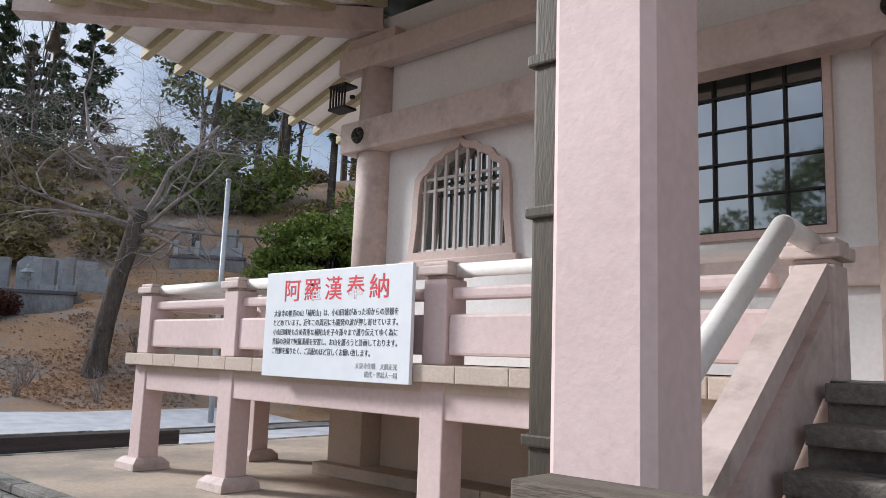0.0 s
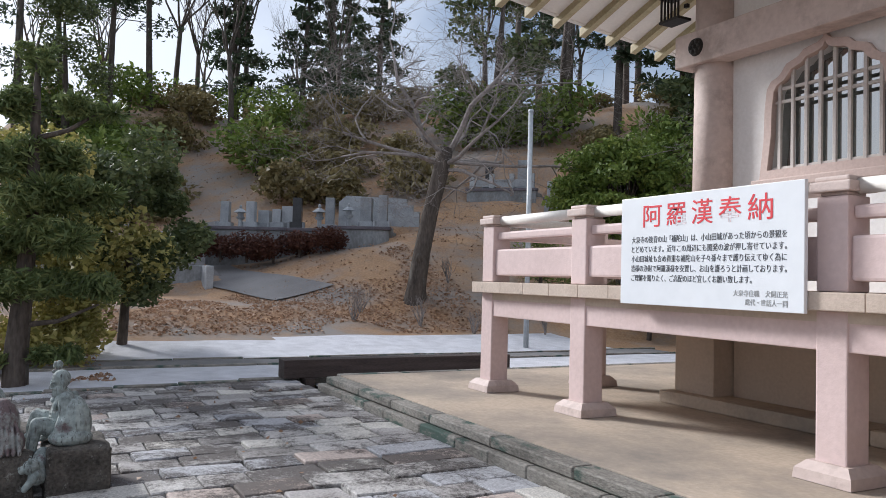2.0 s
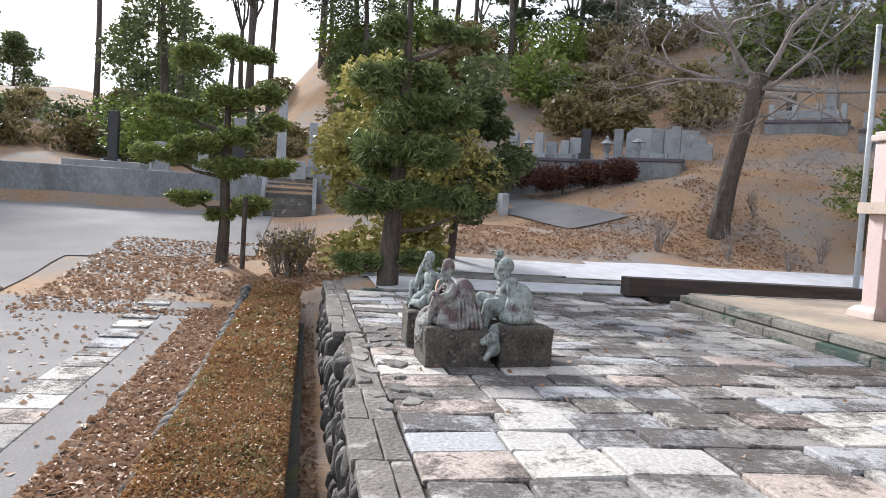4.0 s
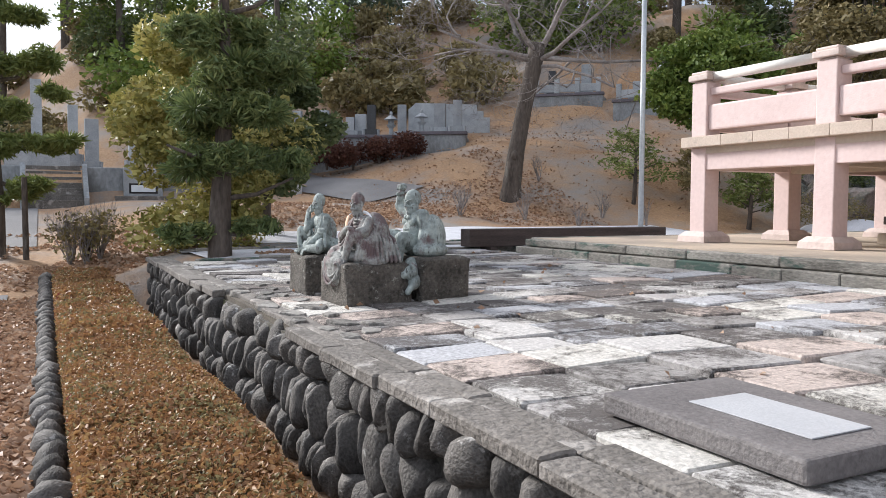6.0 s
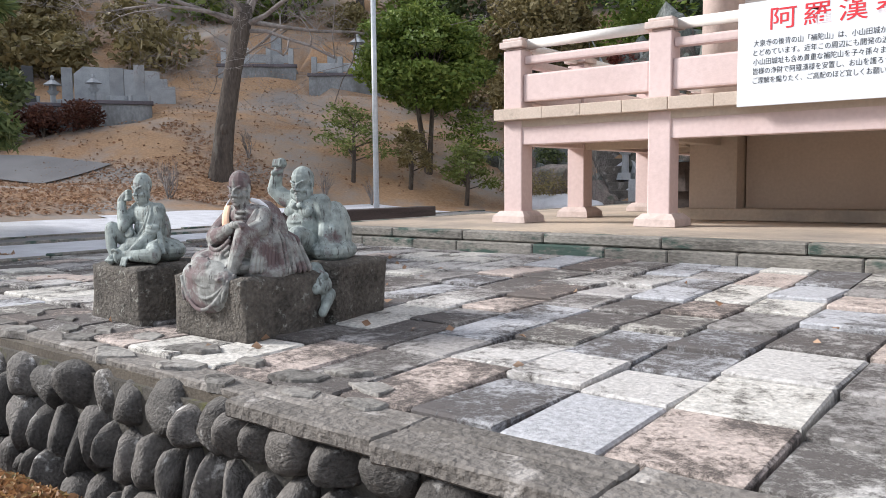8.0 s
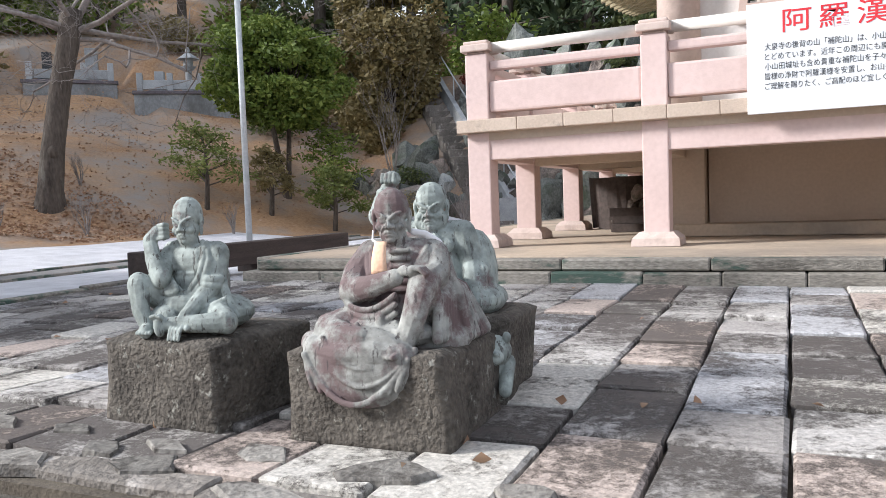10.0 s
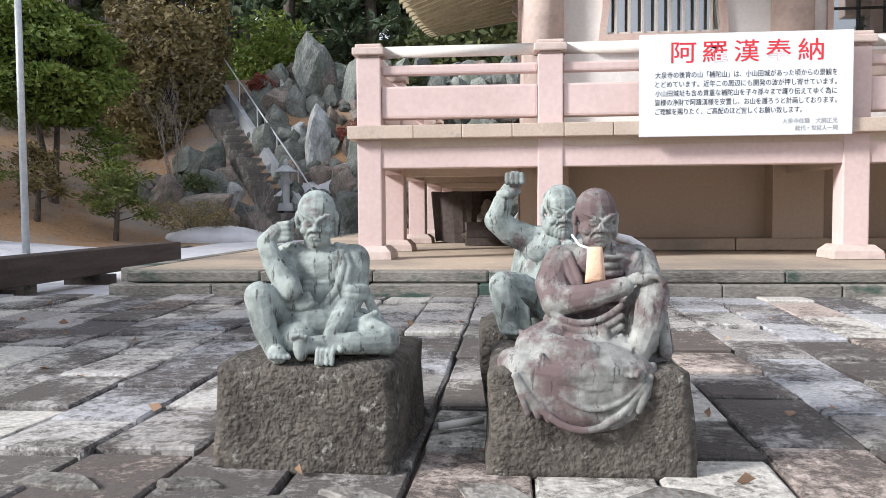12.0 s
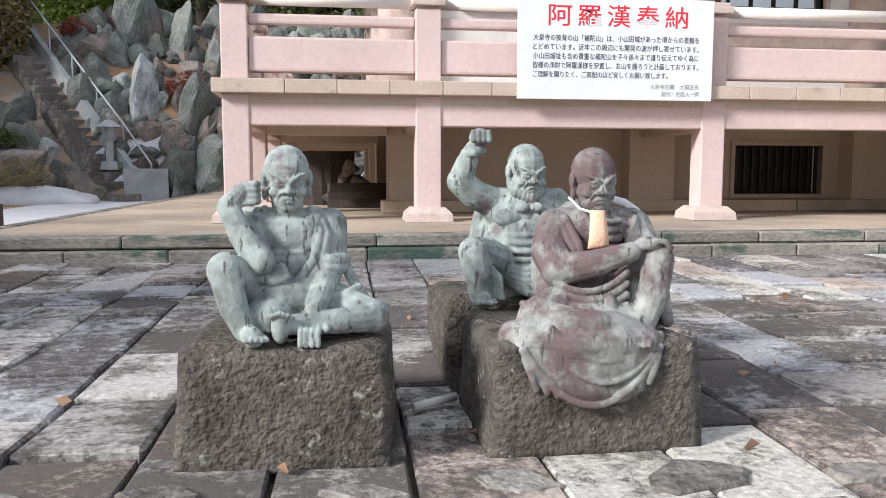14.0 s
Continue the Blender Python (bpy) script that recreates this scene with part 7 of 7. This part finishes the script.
grave_terrace(-28.0, 6.9, 2.25, 62, 4.4, 2.4, 0.85, 9, 1, "grey walled grave terrace with crowded stones")
grave_terrace(-26.2, 9.7, 2.45, 58, 2.2, 1.8, 0.75, 3, 2, "small concrete grave plot with a shrub")
back_wall = single("grave_back_wall", placed(prism([(-1.6, -0.6), (1.6, -0.6), (1.6, 0.55), (1.35, 0.55), (1.35, 0.8), (1.1, 0.8), (1.1, 1.05), (-1.3, 1.15), (-1.6, 0.9)], -0.12, 0.12), -28.4, 11.4, 3.55, 55), M["grave"], "pale stepped rear wall of a grave plot", "wall", kind="structure")
grave_terrace(-28.2, 16.9, 4.75, 45, 3.0, 2.0, 0.55, 2, 3, "pale railed grave plot on the slope")
grave_terrace(-24.6, 18.6, 4.2, 38, 3.4, 2.0, 0.6, 2, 4, "pale railed grave plot with a stone lantern")


def stone_fence(x, y, z, yaw, length):
    t = thing("stone_fence", (x, y, z), "low white stone fence around a grave", "fence", "stone fences")
    n = 4
    for i in range(n):
        u = -length / 2 + length * i / (n - 1)
        part("post", placed(box(u - 0.1, u + 0.1, -0.1, 0.1, 0, 0.62, 0.02), x, y, z, yaw), M["grave"], t)
    part("rail", placed(box(-length / 2, length / 2, -0.05, 0.05, 0.05, 0.38, 0.02), x, y, z, yaw), M["grave"], t)


stone_fence(-28.2 + 0.02, 16.9, 5.42, 45, 2.6)
stone_fence(-24.6, 18.6, 4.92, 38, 3.0)
stone_lantern(-25.3, 19.6, 5.0, 1.7)
for i in range(6):
    u = -2.3 + 0.92 * i
    x, y = -28.0 + 0.47 * u + 0.95, 6.9 + 0.88 * u - 0.5
    b = bush(140 + i, 0.85, 1.05, "azalea", 230, 0.11, "azalea_bush", "clipped reddish azalea bush below the graves", "azalea bushes")
    b.matrix_basis = pose(x, y, max(ground_z(x, y), 2.0))

# lower graveyard wall, steps, plots
single("yard_wall", box(-26.35, -26.05, -1.72, 4.25, 0.2, 1.76, 0.03), M["old_concrete"], "stained grey concrete retaining wall", "wall", kind="structure")
single("yard_wall", box(-26.35, -26.05, -12.5, -3.42, 0.2, 1.76, 0.03), M["old_concrete"], "stained grey concrete retaining wall", "wall", kind="structure")
single("yard_wall_end", box(-26.35, -25.3, 4.26, 4.5, 0.3, 1.75, 0.03), M["grave"], "pale concrete wall end beside the lane", "wall", kind="structure")
ys_ = thing("yard_steps", (-26, -2.57, 0.5), "grey stone steps up to the graveyard", "steps", kind="structure")
for i in range(7):
    part("step", box(-26.9 - 0.02 + 0.0, -25.15 - 0.30 * i, -3.3, -1.85, 0.3, 0.62 + 0.17 * (i + 1), 0.01), M["cap"], ys_)
for y in (-3.37, -1.78):
    part("side_wall", prism([(-24.9, 0.3), (-24.9, 0.85), (-26.04, 1.85), (-26.04, 0.3)], y - 0.06, y + 0.06), M["old_concrete"], ys_)
plq = thing("stone_plaque", (-25.9, -0.2, 0.5), "white stone plaque on a dark stepped base", "plaque")
part("base", box(-26.03, -25.4, -1.0, 0.6, 0.4, 0.92, 0.02), M["cap"], plq)
part("plaque", box(-26.0, -25.85, -0.75, 0.35, 0.92, 1.75, 0.02), M["grave"], plq)
part("panel", box(-25.85, -25.84, -0.6, 0.2, 1.0, 1.3), M["grave_dark"], plq)
part("panel_face", box(-25.84, -25.835, -0.54, 0.14, 1.05, 1.25), M["sign_white"], plq)
rr_ = random.Random(14)
for i, (x, y, h, d) in enumerate(((-28.3, -8.5, 2.0, True), (-28.0, -6.9, 1.1, False), (-28.5, -5.6, 1.5, False), (-28.2, -4.4, 1.7, True), (-29, -3.0, 2.9, False), (-29.4, -1.4, 1.8, False), (-28.4, -0.2, 1.3, False), (-29.2, 1.1, 1.5, True), (-28.4, 2.3, 1.4, False), (-30.5, -4.6, 2.3, False), (-31, -1.9, 2.1, False), (-31, 0.6, 1.9, False), (-28.1, 3.3, 1.2, False))):
    gravestone(x, y, ground_z(x, y) - 0.03, 90, h, d, i)
single("grave_plinth", box(-29.2, -27.2, -9.8, -7.4, 1.2, 2.0, 0.03), M["grave"], "broad pale granite plinth of a grave", "grave plinth")
single("grave_plinth", box(-29.9, -28.0, -3.9, -2.1, 1.5, 2.45, 0.03), M["grave"], "pale granite plinth of a tall monument", "grave plinth")

# ---- rock garden behind the hall ----
rocks = random.Random(17)
M["rock_pale"] = surface("pale_quartz_boulder", (0.24, 0.26, 0.265), (0.58, 0.60, 0.60), 1.8, 12, 0.85, 0.7, 12, rnd=0.2, spot=(0.17, 0.18, 0.17), spot_scale=1.6, spot_at=0.60, spot_soft=0.12, far=0.05)
M["rock_tan"] = surface("purple_tan_boulder", (0.11, 0.092, 0.085), (0.34, 0.285, 0.25), 1.6, 14, 0.9, 0.7, 14, rnd=0.3, spot=(0.10, 0.115, 0.085), spot_scale=1.5, spot_at=0.58, spot_soft=0.15, far=0.05)
rock_meshes = []
for k in range(15):
    bm = bmesh.new()
    bmesh.ops.create_icosphere(bm, subdivisions=3, radius=1.0)
    cuts = [(Vector((rocks.gauss(0, 1), rocks.gauss(0, 1), rocks.gauss(0, 0.8))).normalized(), rocks.uniform(0.45, 0.8)) for _ in range(13)]
    for v in bm.verts:
        v.co *= 1 + 0.45 * noise.noise(v.co * 1.3 + Vector((k * 5.3, 0, 0)))
        for n_, far_ in cuts:
            past = v.co.dot(n_) - far_
            if past > 0:
                v.co -= n_ * past * 0.92
        v.co *= 1 + 0.10 * noise.noise(v.co * 3.4 + Vector((0, k * 3.0, 0))) + 0.05 * noise.noise(v.co * 8.0)
    me = bpy.data.meshes.new("boulder")
    bm.to_mesh(me)
    bm.free()
    me.materials.append(M[("rock", "rock", "rock_tan", "rock", "rock_pale" if k == 4 else "rock_tan")[k % 5]])
    rock_meshes.append(me)


def boulder(x, y, z, sx, sy, sz, pick=None):
    ob = new("boulder", rocks.choice(rock_meshes) if pick is None else rock_meshes[pick])
    ob.matrix_basis = pose(x, y, z, rocks.uniform(-22, 22), rocks.uniform(-22, 22), rocks.uniform(0, 360)) @ Matrix.Diagonal((sx, sy, sz, 1))
    return tagged(ob, "rough angular garden boulder on the slope", "boulder", "rock garden boulders")


def beside_steps(x, y):
    return abs(x - (-12.0 - (y - 16.3) * 0.955)) < 0.62


for row in range(12):
    yy = 16.8 + 0.42 * row
    x = -17.6 + 0.28 * row + rocks.uniform(-0.2, 0.2)
    while x < -5.0:
        s = rocks.choice((0.22, 0.28, 0.34, 0.42, 0.52)) * rocks.uniform(0.9, 1.1)
        y = yy + rocks.uniform(-0.22, 0.22)
        if not beside_steps(x + s, y):
            boulder(x + s, y, ground_z(x + s, y) + 0.14 * s, s * rocks.uniform(1.0, 1.35), s, s * rocks.uniform(0.85, 1.7))
        x += s * 1.35
for x, y, sx, sz, pick in ((-14.8, 16.5, 1.05, 0.80, 2), (-13.4, 16.9, 0.65, 0.55, 7), (-15.8, 16.9, 0.75, 0.65, 12), (-11.0, 17.0, 0.8, 0.85, 5), (-10.1, 17.1, 0.9, 1.0, 0), (-9.0, 17.1, 0.85, 0.9, 6), (-12.3, 19.0, 0.6, 1.5, 4), (-9.7, 18.0, 0.6, 1.0, 9),
                           (-10.9, 18.6, 0.7, 1.2, 1), (-12.9, 21.0, 0.8, 1.5, 3), (-8.0, 18.6, 0.6, 0.9, 14), (-11.6, 20.6, 0.5, 1.1, 8)):
    boulder(x, y, ground_z(x, y) + 0.25 * sz, sx, sx * 0.8, sz, pick)
rs = thing("hill_steps", (-12.1, 16.4, 0.0), "narrow pale stone steps climbing the rock garden", "steps", kind="structure")
for i in range(22):
    t = i / 21
    x, y = -12.0 - 4.3 * t, 16.3 + 4.5 * t
    z = ground_z(x, y)
    part("step", placed(box(-0.38, 0.38, -0.16, 0.16, -0.35, 0.14, 0.01, None, 1), x, y, z + 0.05, 44), M["cap"], rs)
for i in range(8):
    ends = []
    for t in (i / 8, (i + 1) / 8):
        x, y = -11.66 - 4.3 * t, 16.55 + 4.5 * t
        ends.append((x, y, ground_z(x, y) - 0.1))
    part("string", beam_between(*ends, 0.16, 0.52), M["grave"], rs, "pale stone string")
hr = thing("hill_handrail", (-11.6, 16.4, 0.0), "thin grey steel handrail beside the hill steps", "handrail")
prev = None
for i in range(6):
    t = i / 5
    x, y = -11.65 - 4.3 * t, 16.75 + 4.5 * t
    z = ground_z(x, y)
    part("post", tube((x, y, z - 0.1), (x, y, z + 0.9), 0.022, sides=8), M["steel"], hr)
    if prev:
        part("rail", tube(prev, (x, y, z + 0.9), 0.024, sides=8), M["steel"], hr)
    prev = (x, y, z + 0.9)
single("stair_cheek", placed(box(-0.5, 0.5, -0.15, 0.15, -0.2, 0.75, 0.02), -11.7, 16.45, 0.0, 10), M["grave"], "pale stone wall end at the hill steps", "wall", kind="structure")
stone_lantern(-12.75, 17.3, ground_z(-12.75, 17.3) + 0.15, 1.35)
for i, (x, y) in enumerate(((-15.2, 17.6), (-11.2, 19.0), (-9.8, 20.6), (-14.6, 20.6))):
    b = bush(120 + i, 0.6, 0.7, "red_leaf" if i % 2 else "leaf_dark", 150, 0.09, "rock_shrub", "low shrub between the boulders", "rock garden shrubs")
    b.matrix_basis = pose(x, y, ground_z(x, y) + 0.25)
b = bush(130, 1.2, 1.1, "brush", 220, 0.07, "olive_shrub", "spreading olive green shrub on the bank", "bank shrubs")
b.matrix_basis = pose(-14.6, 15.2, ground_z(-14.6, 15.2))

# ---- things stored under the veranda ----
st = bmesh.new()
tube((-7.35, 8.0, POD_Z), (-7.35, 8.0, POD_Z + 0.72), 0.40, 0.46, st, 20)
roughen(st, 0.05, 3, 1)
single("tree_stump", st, M["dark_wood"], "large dark reddish stump stored under the veranda", "stump", smooth=False)
for i, (x, y, s, zz) in enumerate(((-7.15, 7.1, 0.16, 0.10), (-6.9, 7.0, 0.14, 0.10), (-7.05, 7.15, 0.13, 0.30), (-6.85, 7.1, 0.15, 0.30), (-6.7, 6.9, 0.12, 0.1), (-6.95, 7.1, 0.13, 0.48))):
    ob = new("stored_stone", rock_meshes[(2, 7, 12, 2, 7, 12)[i % 6]])
    ob.matrix_basis = pose(x, y, POD_Z + zz, 10 * i, 0, 40 * i) @ Matrix.Diagonal((s, s, s * 0.8, 1))
    tagged(ob, "tan rough stone stacked under the veranda", "stone", "stored stones")
for i, (y, a) in enumerate(((6.75, 25), (6.85, 32), (6.65, 18))):
    single("stored_timber", placed(box(-0.5, 0.5, -0.05, 0.05, 0.0, 0.1, 0.005), -6.75, y, POD_Z + 0.004 + 0.101 * i, 8 * i), M["dark_wood"], "dark leftover timber stacked under the veranda", "timber", "stored timbers")
# ---- paving slabs, kerb, retaining wall ----
paving = thing("terrace_paving", (-5, 0.5, 0.0), "weathered granite terrace paving with dark lichen stains", "paving", kind="structure")
rng = random.Random(5)
near = []
slab_shapes = {}


def slab_mesh(w, d):
    key = (round(w, 2), round(d, 2), rng.randrange(3))
    if key not in slab_shapes:
        bm = box(-key[0] / 2 + 0.006, key[0] / 2 - 0.006, -key[1] / 2 + 0.006, key[1] / 2 - 0.006, -0.08, 0.0, 0.009, None, 1)
        for q in bm.verts:
            if q.co.z > -0.01:
                q.co.x += rng.uniform(-0.006, 0.006)
                q.co.y += rng.uniform(-0.006, 0.006)
        me = bpy.data.meshes.new("slab")
        bm.normal_update()
        bm.to_mesh(me)
        bm.free()
        me.materials.append(M["slab"])
        slab_shapes[key] = me
    return slab_shapes[key]


x = -5.88 - 15 * 0.34
slabs = []
while x < EAST_X:
    w = 0.34 if x < -5.0 or rng.random() < 0.5 else 0.40
    y = CAP_Y + rng.uniform(0, 0.02)
    y0 = y
    while y0 < KERB_Y - 0.03:
        d = rng.choice((0.36, 0.42, 0.46, 0.50, 0.56, 0.64))
        y1 = y0 + d
        if KERB_Y - 0.02 - y1 < 0.22:
            y1 = KERB_Y - 0.01
        slabs.append((x, x + w, y0, y1))
        y0 = y1
    x += w
slabs.sort(key=lambda s: abs((s[0] + s[1]) / 2 + 5.6) + 0.3 * abs(s[2]))
for i, (x0, x1, y0, y1) in enumerate(slabs):
    z = pave_z((y0 + y1) / 2) + rng.uniform(-0.006, 0.006)
    tilt = pose((x0 + x1) / 2, (y0 + y1) / 2, z, rng.uniform(-0.35, 0.35) + 1.26, rng.uniform(-0.35, 0.35), rng.choice((0, 180)) + rng.uniform(-0.5, 0.5))
    me = slab_mesh(x1 - x0, y1 - y0)
    if i < 300:
        ob = new("slab", me)
        ob.parent = paving
        ob.matrix_parent_inverse = base_of(paving).inverted()
        ob.matrix_basis = tilt
    else:
        tmp = bmesh.new()
        tmp.from_mesh(me)
        tmp.transform(tilt)
        near.append(tmp)
vs_all, fs_all = [], []
for tmp in near:
    o = len(vs_all)
    tmp.verts.index_update()
    vs_all += [tuple(q.co) for q in tmp.verts]
    fs_all += [tuple(o + q.index for q in f.verts) for f in tmp.faces]
    tmp.free()
M["slab_rest"] = weathered_slab("paving_granite_far", True)
far_ob = hang(raw("far_slabs", vs_all, fs_all, M["slab_rest"]), paving)
tagged(far_ob, "weathered granite slabs further along the terrace", kind="stuff")

# kerb of the podium: lower course and upper course
kerb = thing("podium_kerb", (POD_X, KERB_Y, 0.0), "mossy two-course stone kerb of the podium", "kerb", kind="structure")
x = POD_X - 0.12
while x < EAST_X:
    x1 = x + rng.choice((0.55, 0.7, 0.85))
    part("kerb_stone", box(x + 0.003, x1 - 0.003, KERB_Y - 0.05, KERB_Y + 0.205, -0.05, 0.148 + rng.uniform(-0.004, 0.004), 0.012, None, 1), M["kerb"], kerb)
    x = x1
x = POD_X
while x < EAST_X:
    x1 = x + rng.choice((0.8, 0.9, 1.1))
    part("kerb_stone", box(x + 0.003, x1 - 0.003, KERB_Y + 0.02, KERB_Y + 0.205, 0.154, POD_Z - 0.012, 0.012, None, 1), M["kerb"], kerb)
    x = x1
y = KERB_Y + 0.21
while y < 20:
    part("kerb_stone", box(POD_X - 0.15, POD_X, y + 0.003, y + 0.89, -0.12, POD_Z, 0.012, None, 1), M["kerb"], kerb)
    y += 0.9
y = -1.2
edge_w = thing("terrace_edging", (WEST_X, 0.8, 0.0), "dark granite edging at the end of the terrace", "edging", kind="structure")
while y < KERB_Y + 0.2:
    part("edge_stone", box(WEST_X - 0.13, WEST_X, y + 0.003, y + 0.797, -0.1, pave_z(y) + 0.03, 0.012, None, 1), M["kerb"], edge_w)
    y += 0.8

# retaining wall of river cobbles
WALL_X0, WALL_X1 = -12.2, -1.75
GUT = -0.72
rwall = thing("retaining_wall", ((WALL_X0 + WALL_X1) / 2, WALL_Y, GUT), "low retaining wall of dark rounded river cobbles", "wall", kind="structure")
part("core", box(WALL_X0 + 0.02, EAST_X, WALL_Y + 0.09, CAP_Y - 0.02, GUT - 0.1, -0.10), M["mortar"], rwall)
cob = []
for k in range(9):
    me_bm = bmesh.new()
    bmesh.ops.create_icosphere(me_bm, subdivisions=3, radius=1.0)
    cuts = [(Vector((rng.gauss(0, 1), rng.gauss(0, 1), rng.gauss(0, 1))).normalized(), rng.uniform(0.66, 0.86)) for _ in range(7)]
    for q in me_bm.verts:
        q.co = Vector((math.copysign(abs(q.co.x) ** 0.75, q.co.x), math.copysign(abs(q.co.y) ** 0.9, q.co.y), math.copysign(abs(q.co.z) ** 0.7, q.co.z)))
        q.co *= 1 + 0.20 * noise.noise(q.co * 1.1 + Vector((k * 7.1, 0, 0)))
        for n_, far_ in cuts:
            over_ = q.co.dot(n_) - far_
            if over_ > 0:
                q.co -= n_ * over_ * 0.75
        q.co *= 1 + 0.05 * noise.noise(q.co * 4.3 + Vector((0, k * 3.1, 0)))
    me = bpy.data.meshes.new("cobble")
    me_bm.to_mesh(me)
    me_bm.free()
    me.materials.append(M["cobble"])
    me.polygons.foreach_set("use_smooth", [True] * len(me.polygons))
    cob.append(me)
for course, (zc, hh) in enumerate(((-0.63, 0.125), (-0.40, 0.15), (-0.175, 0.115))):
    x = WALL_X0 + 0.1 + 0.07 * course
    while x < WALL_X1:
        w = rng.choice((0.055, 0.065, 0.075, 0.085, 0.095, 0.125))
        tall = hh * rng.uniform(0.78, 1.15)
        bare_top = course == 2 and -7.75 < x < -5.9
        if bare_top:
            w, tall = rng.choice((0.09, 0.11, 0.15)), rng.uniform(0.10, 0.125)
        ob = new("cobble", rng.choice(cob))
        ob.parent = rwall
        ob.matrix_parent_inverse = base_of(rwall).inverted()
        ob.matrix_basis = pose(x + w, WALL_Y + (0.13 if bare_top else 0.10) + rng.uniform(-0.035, 0.03) - 0.02 * (2 - course), zc + rng.uniform(-0.035, 0.035) - (0.012 if bare_top else 0), rng.uniform(-12, 12), rng.uniform(-18, 18), rng.uniform(-25, 25)) @ Matrix.Diagonal((w, 0.125 if bare_top else 0.115, tall, 1))
        x += 2 * w - 0.012
# cap slabs, cracked and uneven
x = WALL_X0
while x < -1.4:
    x1 = x + rng.choice((0.5, 0.7, 0.95, 1.2))
    broken = -7.7 < x < -5.9
    split = WALL_Y + rng.uniform(0.10, 0.17)
    for y0, y1 in (((WALL_Y - rng.uniform(-0.01, 0.03), split),) if not broken else ()) + ((split, CAP_Y - 0.004),):
        bm = box(x + 0.003, x1 - 0.003, y0 + 0.003, y1 - 0.003, -0.085, pave_z(-1.5) + rng.uniform(0.0, 0.014) - (rng.uniform(0.004, 0.014) if broken else 0), 0.008, None, 1)
        bmesh.ops.subdivide_edges(bm, edges=bm.edges[:], cuts=3, use_grid_fill=True)
        roughen(bm, 0.007 if not broken else 0.014, 9.0, x + y0)
        part("cap_slab", bm, M["cap"], rwall)
    x = x1
# broken flags and flakes at the foot of the figures
M["flake"] = surface("broken_cap_stone", (0.10, 0.092, 0.084), (0.30, 0.285, 0.26), 4, 45, 0.9, 0.6, 45, rnd=0.3, spot=(0.07, 0.062, 0.055), spot_scale=9, spot_at=0.58, spot_soft=0.12)
laid = []
for i in range(600):
    big = len(laid) < 26
    r = rng.uniform(0.10, 0.20) if big else rng.uniform(0.014, 0.045)
    fx, fy = (rng.uniform(-7.95, -5.0), rng.uniform(-1.50, -1.14)) if big else (rng.gauss(-7.0, 0.28), rng.uniform(-1.42, -1.08))
    if any(abs(fx - a) < 0.88 * (r + q) and abs(fy - c) < 0.52 * (r + q) for a, c, q in laid):
        continue
    if len(laid) > 72:
        break
    laid.append((fx, fy, r))
    n = rng.randrange(5, 9)
    a0, lean = rng.uniform(0, 6), rng.uniform(-0.3, 0.3)
    ring = [(r * rng.uniform(0.62, 1.08) * math.cos(a0 + 6.283 * (k + rng.uniform(-0.3, 0.3)) / n), 0.58 * r * rng.uniform(0.62, 1.08) * math.sin(a0 + 6.283 * (k + rng.uniform(-0.3, 0.3)) / n)) for k in range(n)]
    h = rng.uniform(0.004, 0.012) if big else rng.uniform(0.003, 0.014)
    bm = bmesh.new()
    low = [bm.verts.new((px * 1.06, py * 1.06, -0.03)) for px, py in ring]
    mid = [bm.verts.new((px, py, h * 0.5 + rng.uniform(-0.003, 0.003))) for px, py in ring]
    top = [bm.verts.new((px * rng.uniform(0.84, 0.93), py * rng.uniform(0.84, 0.93), h + px * lean * 0.12 + rng.uniform(-0.003, 0.003))) for px, py in ring]
    for a, c in ((low, mid), (mid, top)):
        for k in range(n):
            bm.faces.new((a[k], a[(k + 1) % n], c[(k + 1) % n], c[k]))
    bm.faces.new(top)
    bm.transform(pose(fx, fy, pave_z(fy) + 0.004, 0, 0, rng.uniform(-20, 20)))
    single("broken_flag" if big else "stone_flake", bm, M["flake"], "cracked grey flagstone along the terrace edge" if big else "broken flake of grey cap stone on the terrace edge", "flagstone" if big else "stone flake", "cracked edge flags" if big else "broken stone flakes")
# steps down at the end of the wall
steps = thing("garden_steps", (-0.4, -2.0, -0.72), "plain grey stone steps down from the terrace", "steps", kind="structure")
for i in range(4):
    z1 = pave_z(-1.5) - 0.175 * i
    part("step", box(-1.72, 2.0, WALL_Y - 0.32 * i - (0.0 if i else 0), WALL_Y - 0.32 * (i - 1), -0.8, z1 - 0.175, 0.01) if i else box(-1.38, 2.0, WALL_Y + 0.002, CAP_Y, -0.12, z1, 0.01), M["cap"], steps)
